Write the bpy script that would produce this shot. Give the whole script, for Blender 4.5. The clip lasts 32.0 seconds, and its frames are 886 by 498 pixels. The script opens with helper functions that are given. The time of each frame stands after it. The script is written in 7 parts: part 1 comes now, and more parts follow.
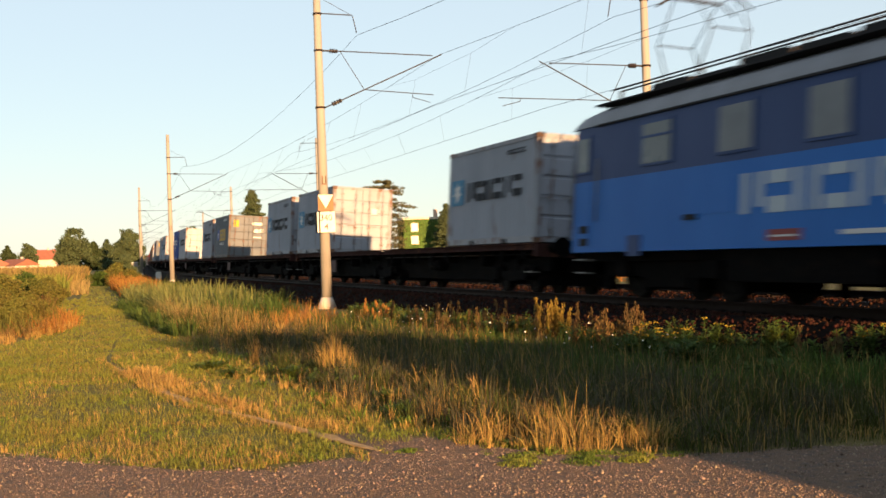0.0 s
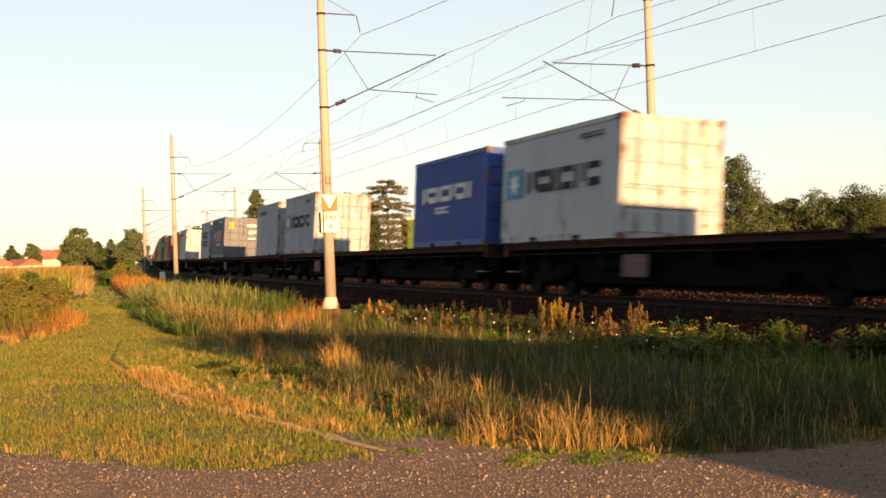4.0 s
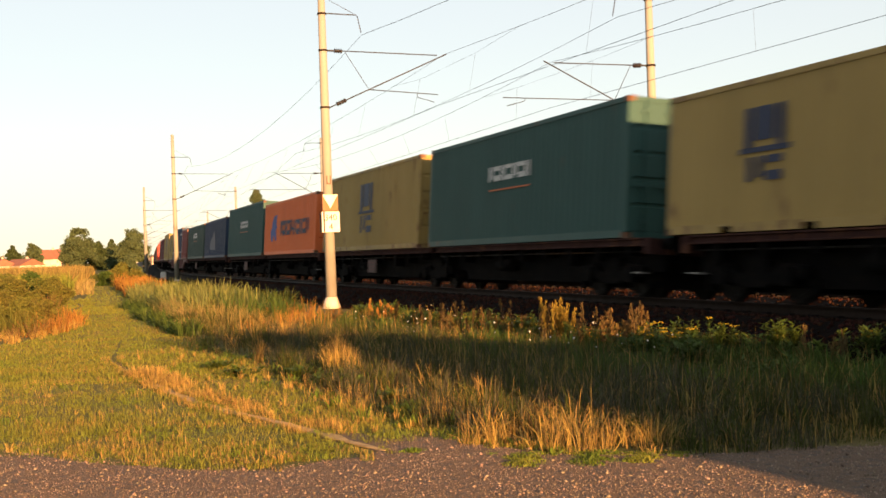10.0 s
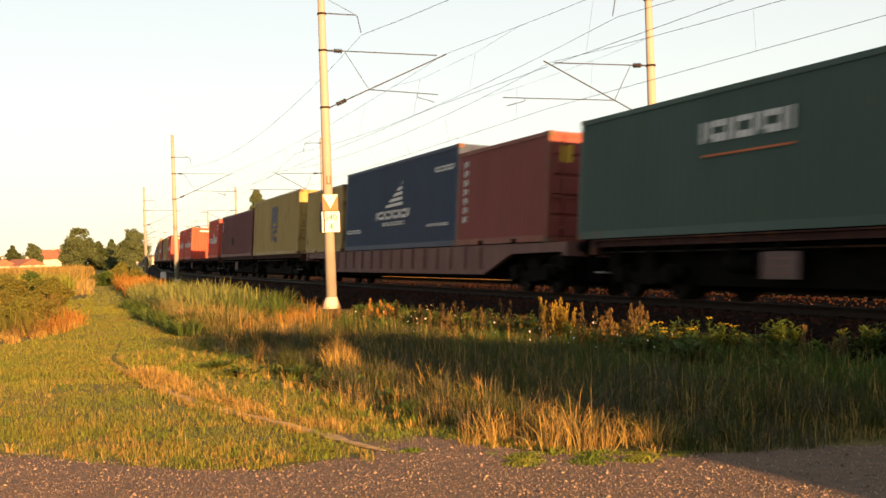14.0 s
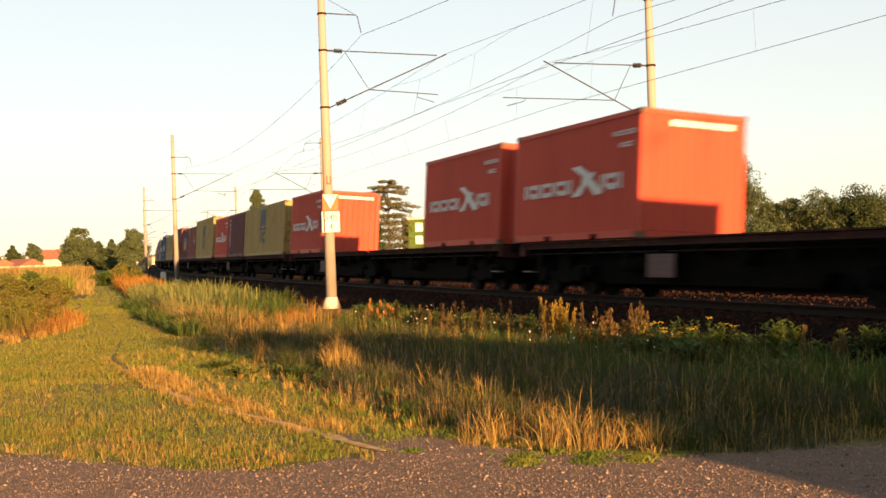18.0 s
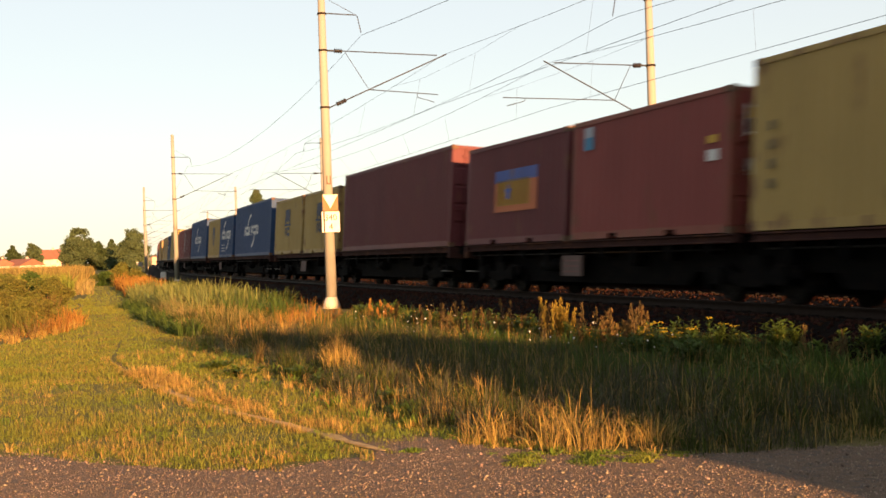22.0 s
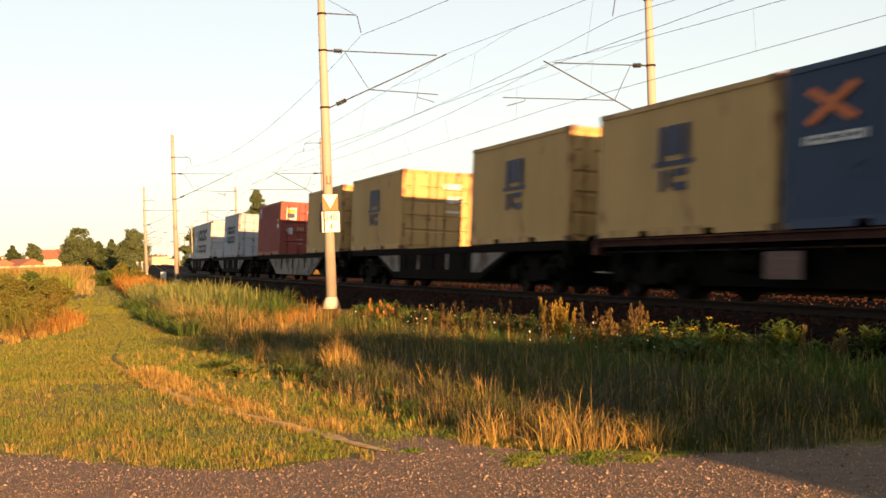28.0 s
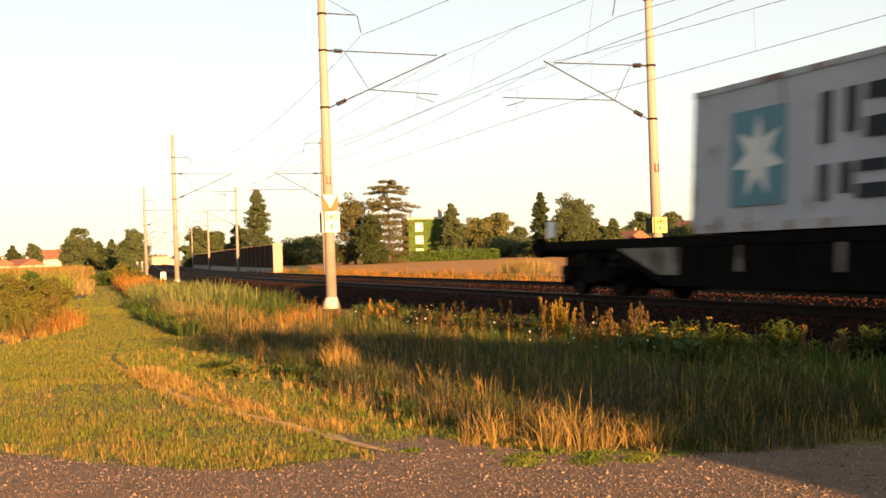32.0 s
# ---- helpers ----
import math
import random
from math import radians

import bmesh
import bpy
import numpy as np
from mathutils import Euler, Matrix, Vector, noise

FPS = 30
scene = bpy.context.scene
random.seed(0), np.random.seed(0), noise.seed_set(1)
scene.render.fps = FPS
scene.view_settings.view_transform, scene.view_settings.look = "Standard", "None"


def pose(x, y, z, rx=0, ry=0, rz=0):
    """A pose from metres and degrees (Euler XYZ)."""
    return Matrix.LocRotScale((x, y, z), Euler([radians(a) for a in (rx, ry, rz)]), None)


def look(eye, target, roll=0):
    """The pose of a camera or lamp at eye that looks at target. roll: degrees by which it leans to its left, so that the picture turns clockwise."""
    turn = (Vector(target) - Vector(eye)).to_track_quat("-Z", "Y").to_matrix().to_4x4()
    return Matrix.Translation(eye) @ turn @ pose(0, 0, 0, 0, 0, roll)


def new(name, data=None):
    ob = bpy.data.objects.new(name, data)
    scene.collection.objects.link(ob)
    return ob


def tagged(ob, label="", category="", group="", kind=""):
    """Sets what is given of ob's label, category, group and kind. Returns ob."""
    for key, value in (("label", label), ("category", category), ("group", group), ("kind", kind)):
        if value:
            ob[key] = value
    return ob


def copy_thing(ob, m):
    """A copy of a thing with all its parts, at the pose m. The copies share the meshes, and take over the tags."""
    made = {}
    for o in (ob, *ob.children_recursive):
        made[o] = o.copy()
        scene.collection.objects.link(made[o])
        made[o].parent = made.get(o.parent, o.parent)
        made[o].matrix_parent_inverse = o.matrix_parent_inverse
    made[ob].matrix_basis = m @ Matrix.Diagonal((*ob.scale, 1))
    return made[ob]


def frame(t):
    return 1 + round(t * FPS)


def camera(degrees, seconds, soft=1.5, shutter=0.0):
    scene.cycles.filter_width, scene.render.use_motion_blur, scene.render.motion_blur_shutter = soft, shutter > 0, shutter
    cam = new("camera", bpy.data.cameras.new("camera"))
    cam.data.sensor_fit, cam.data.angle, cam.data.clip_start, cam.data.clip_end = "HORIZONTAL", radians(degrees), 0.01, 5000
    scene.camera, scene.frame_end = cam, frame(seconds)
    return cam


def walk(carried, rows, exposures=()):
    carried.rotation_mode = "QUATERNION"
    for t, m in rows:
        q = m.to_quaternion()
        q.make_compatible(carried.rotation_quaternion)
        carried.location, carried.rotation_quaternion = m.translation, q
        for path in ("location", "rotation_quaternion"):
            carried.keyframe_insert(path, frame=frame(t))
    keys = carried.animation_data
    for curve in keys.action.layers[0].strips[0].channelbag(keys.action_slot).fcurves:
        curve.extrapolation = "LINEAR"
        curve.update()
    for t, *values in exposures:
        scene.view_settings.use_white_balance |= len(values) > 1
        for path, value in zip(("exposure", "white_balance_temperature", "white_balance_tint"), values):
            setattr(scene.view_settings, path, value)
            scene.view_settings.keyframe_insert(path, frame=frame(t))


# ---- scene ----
EYE = Vector((0.0, 0.0, 1.75))
YAW, PITCH, ROLL = 0.3460, 0.0024, -2.03


def aim(pan):
    """The camera's pose: it looks along the railway and turns a little at the start."""
    a = YAW + pan
    way = Vector((-math.cos(a) * math.cos(PITCH), math.sin(a) * math.cos(PITCH), math.sin(PITCH)))
    return look(EYE, EYE + way * 10, ROLL)


cam = camera(41.57, 32.0, soft=1.6, shutter=0.5)
walk(cam, [(0.0, aim(0.0039)), (0.5, aim(0.0029)), (1.0, aim(0.0021)), (1.5, aim(0.0016)), (2.5, aim(0.0014)), (3.5, aim(0.0010)),
           (5.5, aim(0.0)), (10.0, aim(0.0)), (20.0, aim(0.0)), (32.0, aim(0.0))],
     exposures=[(0.0, 1.84, 6450, 11), (1.5, 1.93, 7150, 14), (3.0, 1.97, 7200, 15), (6.0, 1.98, 7200, 15), (9.0, 2.0, 7250, 16), (13.0, 2.08, 7700, 16), (19.0, 2.03, 7400, 16), (24.0, 2.0, 7300, 16), (32.0, 2.12, 7600, 17)])

# ---- sun and sky: a low evening sun behind the camera, nearly along the line ----
SUN_AZ, SUN_EL = radians(3.6), radians(7.7)
SUN_DIR = Vector((math.cos(SUN_EL) * math.cos(SUN_AZ), math.cos(SUN_EL) * math.sin(SUN_AZ), math.sin(SUN_EL)))
world = bpy.data.worlds.new("world")
scene.world = world
world.use_nodes = True
wn = world.node_tree.nodes
sky = wn.new("ShaderNodeTexSky")
sky.sky_type, sky.sun_disc = "NISHITA", False
sky.sun_elevation, sky.sun_rotation = SUN_EL, math.pi / 2 - SUN_AZ
sky.air_density, sky.dust_density, sky.ozone_density = 1.0, 0.15, 1.7
wn["Background"].inputs["Strength"].default_value = 0.055
haze = wn.new("ShaderNodeMix")  # evening haze washes the sky out towards an even pale blue
haze.data_type, haze.inputs[0].default_value, haze.inputs[7].default_value = "RGBA", 0.64, (4.05, 4.5, 4.75, 1)
world.node_tree.links.new(sky.outputs[0], haze.inputs[6])
world.node_tree.links.new(haze.outputs[2], wn["Background"].inputs["Color"])
sun = new("sun", bpy.data.lights.new("sun", "SUN"))
sun.data.energy, sun.data.angle, sun.data.color = 5.0, radians(0.6), (1.0, 0.56, 0.25)
sun.matrix_world = look(SUN_DIR * 100, (0, 0, 0))


# ---- materials ----
def material(name, base, rough=0.7, metal=0.0, alt=None, scale=3.0, fine=40.0, amount=0.5, bump=0.15, streak=0.0, rust=None, rust_at=0.62,
             island=0.0, obj=0.0, coat=0.0, world_space=False, trans=0.0):
    """A node material: two noises mix the base with alt, grain gives relief; streak stretches the stain downwards; rust adds patches."""
    m = bpy.data.materials.new(name)
    m.use_nodes = True
    n, link = m.node_tree.nodes, m.node_tree.links.new
    bsdf = n["Principled BSDF"]
    bsdf.inputs["Roughness"].default_value, bsdf.inputs["Metallic"].default_value = rough, metal
    bsdf.inputs["Coat Weight"].default_value = coat
    bsdf.inputs["Specular IOR Level"].default_value = 0.5 if rough < 0.4 else 0.2 if max(base) > 0.06 else 0.03
    if world_space:
        pos = n.new("ShaderNodeNewGeometry").outputs["Position"]
    else:
        pos = n.new("ShaderNodeTexCoord").outputs["Object"]
    mp = n.new("ShaderNodeMapping")
    mp.inputs["Scale"].default_value = (1, 1, 1 - 0.85 * streak)
    link(pos, mp.inputs["Vector"])
    big = n.new("ShaderNodeTexNoise")
    big.inputs["Scale"].default_value, big.inputs["Detail"].default_value = scale, 5
    link(mp.outputs[0], big.inputs["Vector"])
    small = n.new("ShaderNodeTexNoise")
    small.inputs["Scale"].default_value, small.inputs["Detail"].default_value = fine, 3
    link(pos, small.inputs["Vector"])
    alt = alt or tuple(c * 0.6 for c in base)

    def mix(kind, fac, a, b):
        x = n.new("ShaderNodeMix")
        x.data_type, x.blend_type = "RGBA", kind
        for val, sock in ((fac, x.inputs[0]), (a, x.inputs[6]), (b, x.inputs[7])):
            if isinstance(val, (int, float)):
                sock.default_value = val
            elif isinstance(val, tuple):
                sock.default_value = (*val, 1)
            else:
                link(val, sock)
        return x.outputs[2]

    def ramp(src, lo, hi, top=1.0):
        r = n.new("ShaderNodeMapRange")
        r.inputs[1].default_value, r.inputs[2].default_value, r.inputs[4].default_value = lo, hi, top
        link(src, r.inputs[0])
        return r.outputs[0]
    col = mix("MIX", ramp(big.outputs[0], 0.32, 0.68, amount), base, alt)
    col = mix("MIX", ramp(small.outputs[0], 0.3, 0.75, amount * 0.5), col, alt)
    if rust:
        spots = n.new("ShaderNodeTexNoise")
        spots.inputs["Scale"].default_value, spots.inputs["Detail"].default_value = scale * 1.7, 8
        link(mp.outputs[0], spots.inputs["Vector"])
        col = mix("MIX", ramp(spots.outputs[0], rust_at, rust_at + 0.1, 0.85), col, rust)
    if island or obj:
        src = n.new("ShaderNodeNewGeometry").outputs["Random Per Island"] if island else n.new("ShaderNodeObjectInfo").outputs["Random"]
        hsv = n.new("ShaderNodeHueSaturation")
        k = island or obj
        link(ramp(src, 0, 1, 1), hsv.inputs["Value"])
        r = hsv.inputs["Value"].links[0].from_node
        r.inputs[3].default_value, r.inputs[4].default_value = 1 - k, 1 + k
        h = n.new("ShaderNodeMapRange")
        h.inputs[3].default_value, h.inputs[4].default_value = 0.5 - 0.05 * k, 0.5 + 0.05 * k
        mul = n.new("ShaderNodeMath")
        mul.operation = "FRACT"
        seven = n.new("ShaderNodeMath")
        seven.operation, seven.inputs[1].default_value = "MULTIPLY", 7.31
        link(src, seven.inputs[0])
        link(seven.outputs[0], mul.inputs[0])
        link(mul.outputs[0], h.inputs[0])
        link(h.outputs[0], hsv.inputs["Hue"])
        link(col, hsv.inputs["Color"])
        col = hsv.outputs[0]
    link(col, bsdf.inputs["Base Color"])
    rr = n.new("ShaderNodeMapRange")
    rr.inputs[3].default_value, rr.inputs[4].default_value = max(rough - 0.12, 0.05), min(rough + 0.12, 1)
    link(big.outputs[0], rr.inputs[0])
    link(rr.outputs[0], bsdf.inputs["Roughness"])
    if bump:
        b = n.new("ShaderNodeBump")
        b.inputs["Strength"].default_value, b.inputs["Distance"].default_value = bump, 0.02
        link(small.outputs[0], b.inputs["Height"])
        link(b.outputs[0], bsdf.inputs["Normal"])
    if trans:
        t = n.new("ShaderNodeBsdfTranslucent")
        link(col, t.inputs["Color"])
        ms = n.new("ShaderNodeMixShader")
        ms.inputs[0].default_value = trans
        link(bsdf.outputs[0], ms.inputs[1])
        link(t.outputs[0], ms.inputs[2])
        link(ms.outputs[0], n["Material Output"].inputs["Surface"])
    return m


RUST = (0.11, 0.048, 0.026)


def paint(name, base, **k):
    opts = dict(rough=0.6, alt=tuple(c * 0.72 + 0.008 for c in base), scale=1.3, fine=14, amount=0.6, streak=0.7, rust=RUST, rust_at=0.63, bump=0.05)
    opts.update(k)
    return material(name, base, **opts)


M = dict(
    grey=paint("pale grey container paint", (0.255, 0.278, 0.325)),
    white=paint("white container paint", (0.325, 0.342, 0.378)),
    darkgrey=paint("slate grey container paint", (0.088, 0.108, 0.134)),
    tan=paint("dusty grey container paint", (0.11, 0.125, 0.142)),
    yellow=paint("ochre yellow container paint", (0.31, 0.212, 0.07)),
    amber=paint("sand yellow container paint", (0.37, 0.238, 0.1)),
    green=paint("dark green container paint", (0.022, 0.07, 0.064), rust_at=0.68),
    moss=paint("faded green container paint", (0.032, 0.064, 0.054), rust_at=0.68),
    orange=paint("bright orange container paint", (0.66, 0.15, 0.045), rust_at=0.72),
    navy=paint("navy blue container paint", (0.018, 0.036, 0.074), rust_at=0.68),
    blue=paint("blue container paint", (0.017, 0.047, 0.118), rust_at=0.68),
    royal=paint("royal blue container paint", (0.03, 0.065, 0.25)),
    red=paint("bright red container paint", (0.42, 0.055, 0.032), rust_at=0.72),
    brick=paint("brick red container paint", (0.185, 0.04, 0.035)),
    maroon=paint("maroon container paint", (0.102, 0.022, 0.026)),
    mark_white=paint("white lettering", (0.5, 0.5, 0.49), rust_at=0.8),
    mark_pale=paint("faded white lettering", (0.33, 0.38, 0.43), rust_at=0.85),
    mark_black=paint("black lettering", (0.0217, 0.0248, 0.031), rust_at=0.8),
    mark_blue=paint("sky blue emblem", (0.031, 0.174, 0.31), rust_at=0.8),
    mark_teal=paint("teal emblem", (0.062, 0.174, 0.223), rust_at=0.8),
    mark_navy=paint("dark blue lettering", (0.0186, 0.0279, 0.062), rust_at=0.8),
    mark_orange=paint("orange emblem", (0.384, 0.0992, 0.031), rust_at=0.8),
    mark_yellow=paint("yellow emblem", (0.434, 0.26, 0.0248), rust_at=0.8),
    steel=material("galvanised rod steel", (0.17, 0.165, 0.16), rough=0.6, metal=0.3, bump=0.05),
    casting=material("worn corner steel", (0.12, 0.072, 0.048), rough=0.75, rust=RUST, rust_at=0.5),
    frame=material("rust brown wagon paint", (0.04, 0.019, 0.017), rough=0.8, scale=2, rust=RUST, rust_at=0.55, streak=0.5),
    pink=material("faded oxide red wagon paint", (0.144, 0.072, 0.066), rough=0.8, scale=2, rust=RUST, rust_at=0.58, streak=0.5),
    palewagon=material("dusty grey wagon paint", (0.16, 0.142, 0.128), rough=0.85, scale=1.6, rust=(0.042, 0.027, 0.021), rust_at=0.5, streak=0.5),
    # underframe and wheel steel: near-black base colours include the shade beneath the wagons
    dark=material("shade darkened grimy steel", (0.0032, 0.003, 0.003), rough=0.85, scale=4, rust=(0.009, 0.006, 0.0045), rust_at=0.55),
    wheel=material("shade darkened worn wheel steel", (0.008, 0.007, 0.006), rough=0.6, metal=0.3),
    plate=material("chalky white marking board", (0.1, 0.067, 0.06), rough=0.8, scale=6),
    lamp_white=material("white tail plate", (0.75, 0.74, 0.72), rough=0.5),
    tail_red=material("red tail plate", (0.5, 0.04, 0.03), rough=0.5),
    loco_sky=paint("sky blue locomotive paint", (0.007, 0.1, 0.35), rough=0.55, rust_at=0.85, amount=0.35),
    loco_dark=paint("dark blue locomotive paint", (0.017, 0.041, 0.125), rough=0.55, rust_at=0.85, amount=0.35),
    loco_roof=paint("grey locomotive roof paint", (0.19, 0.2, 0.225), rust_at=0.8),
    soot=material("sooty roof gear", (0.03, 0.03, 0.032), rough=0.8),
    glass=material("dull cab window glass", (0.038, 0.044, 0.048), rough=0.3, bump=0.0, amount=0.2),
    grille=material("grey ventilation grille", (0.16, 0.175, 0.19), rough=0.6),
    concrete=material("aged mast concrete", (0.262, 0.25, 0.222), rough=0.9, scale=1.6, fine=25, streak=0.6, alt=(0.19, 0.175, 0.15)),
    # sleeper and ballast colours hold the deep shade under the train
    sleeper=material("shade darkened sleeper concrete", (0.013, 0.011, 0.01), rough=0.95, scale=4, alt=(0.008, 0.0065, 0.006), obj=0.2),
    rail=material("rusty rail steel", (0.018, 0.012, 0.009), rough=0.7, metal=0.3, scale=5),
    railtop=material("polished rail head", (0.11, 0.09, 0.08), rough=0.6, metal=0.6, bump=0.0),
    ballast=material("shade darkened rusty ballast", (0.008, 0.0052, 0.0046), rough=0.95, scale=1.2, fine=16, alt=(0.0045, 0.0035, 0.003), amount=0.9, bump=1.0, world_space=True),
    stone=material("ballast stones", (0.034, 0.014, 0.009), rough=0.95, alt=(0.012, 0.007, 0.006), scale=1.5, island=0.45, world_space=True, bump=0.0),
    pebble=material("grey gravel stones", (0.215, 0.155, 0.115), rough=0.9, alt=(0.065, 0.048, 0.037), scale=2, island=0.6, world_space=True, bump=0.0),
    gravel=material("compacted gravel", (0.128, 0.082, 0.056), rough=0.95, alt=(0.1, 0.068, 0.047), scale=7, fine=70, amount=0.8, rust=(0.065, 0.055, 0.05), rust_at=0.52, bump=1.0, world_space=True),
    soil=material("dry trodden soil", (0.38, 0.25, 0.12), rough=1.0, alt=(0.11, 0.085, 0.03), scale=6, fine=30, bump=0.6, world_space=True),
    turf=material("rough turf ground", (0.072, 0.086, 0.014), rough=1.0, alt=(0.085, 0.06, 0.018), scale=0.5, fine=9, amount=0.8, bump=0.7, world_space=True),
    stubble=material("orange stubble field", (0.33, 0.145, 0.03), rough=1.0, alt=(0.25, 0.12, 0.028), scale=0.08, fine=2.5, amount=0.7, bump=0.5, world_space=True),
    wire=material("dark copper wire", (0.05, 0.05, 0.05), rough=0.6, metal=0.4, bump=0),
    tube=material("grey bracket tube", (0.05, 0.05, 0.055), rough=0.7),
    insulator=material("brown glazed insulator", (0.022, 0.016, 0.016), rough=0.3),
    sign_white=material("sunlit white enamel", (0.585, 0.57, 0.525), rough=0.5, scale=4, bump=0),
    sign_yellow=material("pale yellow enamel", (0.54, 0.435, 0.165), rough=0.5, scale=4, bump=0),
    sign_brown=material("brown enamel", (0.21, 0.115, 0.05), rough=0.6, bump=0),
    sign_dark=material("black enamel", (0.03, 0.03, 0.03), rough=0.5, bump=0),
    barrier=material("brown noise barrier cladding", (0.055, 0.032, 0.024), rough=0.9, scale=1.5, alt=(0.03, 0.015, 0.01), obj=0.15),
    barrier_grey=material("grey barrier plinth", (0.255, 0.247, 0.232), rough=0.9, scale=2),
    ivy=material("ivy leaves", (0.055, 0.105, 0.02), rough=0.8, alt=(0.03, 0.06, 0.012), scale=0.7, island=0.35, world_space=True, bump=0),
    plaster=material("warm white plaster", (0.54, 0.48, 0.39), rough=0.9, scale=0.8),
    rosy=material("pinkish plaster", (0.465, 0.345, 0.27), rough=0.9, scale=0.8),
    tile_red=material("red roof tiles", (0.25, 0.1, 0.065), rough=0.85, scale=1.2, fine=6, bump=0.6),
    pane=material("window pane", (0.35, 0.32, 0.28), rough=0.15, bump=0),
    bark=material("grey brown bark", (0.13, 0.09, 0.06), rough=0.95, scale=3, fine=20, bump=0.8),
    leaf=material("broad leaves", (0.068, 0.094, 0.04), rough=0.7, alt=(0.045, 0.06, 0.027), scale=0.4, island=0.4, world_space=True, bump=0, trans=0.25),
    leaf_pale=material("willow leaves", (0.12, 0.13, 0.05), rough=0.7, alt=(0.08, 0.09, 0.03), scale=0.4, island=0.4, world_space=True, bump=0, trans=0.25),
    needle=material("dark needles", (0.035, 0.05, 0.02), rough=0.8, alt=(0.02, 0.03, 0.014), scale=0.5, island=0.4, world_space=True, bump=0),
    cedar=material("cedar needles", (0.075, 0.075, 0.03), rough=0.8, alt=(0.045, 0.045, 0.02), scale=0.5, island=0.4, world_space=True, bump=0),
    grass=material("green grass blades", (0.105, 0.15, 0.02), rough=0.75, alt=(0.21, 0.155, 0.038), amount=0.55, scale=1.1, fine=3, island=0.35, world_space=True, bump=0, trans=0.3),
    straw=material("dry grass blades", (0.3, 0.198, 0.06), rough=0.75, alt=(0.16, 0.102, 0.026), scale=0.7, fine=3, island=0.35, world_space=True, bump=0, trans=0.15),
    olive=material("half dry grass blades", (0.037, 0.056, 0.013), rough=0.75, alt=(0.068, 0.058, 0.02), scale=0.6, fine=3, island=0.4, world_space=True, bump=0, trans=0.15),
    reed=material("pale green reed blades", (0.125, 0.155, 0.045), rough=0.7, alt=(0.17, 0.15, 0.05), scale=0.6, fine=3, island=0.35, world_space=True, bump=0, trans=0.3),
    russet=material("russet weed stalks", (0.125, 0.078, 0.027), rough=0.85, alt=(0.09, 0.058, 0.02), scale=0.8, island=0.35, world_space=True, bump=0, trans=0.2),
    seed=material("dry brown seeds", (0.075, 0.05, 0.02), rough=0.9, alt=(0.05, 0.035, 0.014), scale=3, island=0.4, world_space=True, bump=0, trans=0.15),
    lime=material("fresh weed leaves", (0.1, 0.145, 0.02), rough=0.7, alt=(0.06, 0.09, 0.017), scale=2, island=0.35, world_space=True, bump=0, trans=0.35),
    weed=material("dark weed leaves", (0.045, 0.086, 0.014), rough=0.75, alt=(0.06, 0.075, 0.018), scale=2, island=0.35, world_space=True, bump=0, trans=0.25),
    tansy=material("yellow flower heads", (0.2, 0.15, 0.012), rough=0.8, scale=20, island=0.2, bump=0),
    daisy=material("white petals", (0.75, 0.74, 0.70), rough=0.8, bump=0),
    dun=material("grey brown withered grass", (0.07, 0.061, 0.038), rough=0.85, alt=(0.04, 0.044, 0.02), scale=0.9, fine=4, island=0.45, world_space=True, bump=0, trans=0.15),
    shrub=material("olive shrub leaves", (0.088, 0.105, 0.02), rough=0.8, alt=(0.12, 0.08, 0.02), scale=0.9, fine=3, island=0.4, world_space=True, bump=0, trans=0.25),
    ripe=material("golden green dock seeds", (0.17, 0.118, 0.02), rough=0.9, alt=(0.1, 0.075, 0.016), scale=3, island=0.4, world_space=True, bump=0, trans=0.2),
    ember=material("orange red dry weeds", (0.26, 0.122, 0.026), rough=0.85, alt=(0.17, 0.1, 0.026), scale=0.9, island=0.35, world_space=True, bump=0, trans=0.2),
    hay=material("pale dry field grass", (0.22, 0.16, 0.06), rough=0.85, alt=(0.15, 0.13, 0.045), scale=0.5, island=0.35, world_space=True, bump=0, trans=0.2),
    post=material("weathered barrier post", (0.12, 0.085, 0.065), rough=0.85, scale=2),
    corn=material("ripening maize leaves", (0.156, 0.12, 0.036), rough=0.8, alt=(0.216, 0.144, 0.048), scale=0.3, island=0.35, world_space=True, bump=0, trans=0.25),
)


# ---- mesh helpers ----
def box(bm, x0, x1, y0, y1, z0, z1, m=None):
    vs = [bm.verts.new(Vector(p) if m is None else m @ Vector(p)) for p in
          ((x0, y0, z0), (x1, y0, z0), (x1, y1, z0), (x0, y1, z0), (x0, y0, z1), (x1, y0, z1), (x1, y1, z1), (x0, y1, z1))]
    for f in ((3, 2, 1, 0), (4, 5, 6, 7), (0, 1, 5, 4), (1, 2, 6, 5), (2, 3, 7, 6), (3, 0, 4, 7)):
        bm.faces.new([vs[i] for i in f])
    return bm


def rod(bm, a, b, r0, r1=None, n=8, caps=True):
    """A tapered round bar from a to b."""
    a, b, r1 = Vector(a), Vector(b), r0 if r1 is None else r1
    q = (b - a).to_track_quat("Z", "Y")
    rings = []
    for p, r in ((a, r0), (b, r1)):
        rings.append([bm.verts.new(p + q @ Vector((r * math.cos(i * math.tau / n), r * math.sin(i * math.tau / n), 0))) for i in range(n)])
    for i in range(n):
        f = bm.faces.new((rings[0][i], rings[0][(i + 1) % n], rings[1][(i + 1) % n], rings[1][i]))
        f.smooth = n > 5
    if caps:
        bm.faces.new(rings[0][::-1])
        bm.faces.new(rings[1])
    return bm


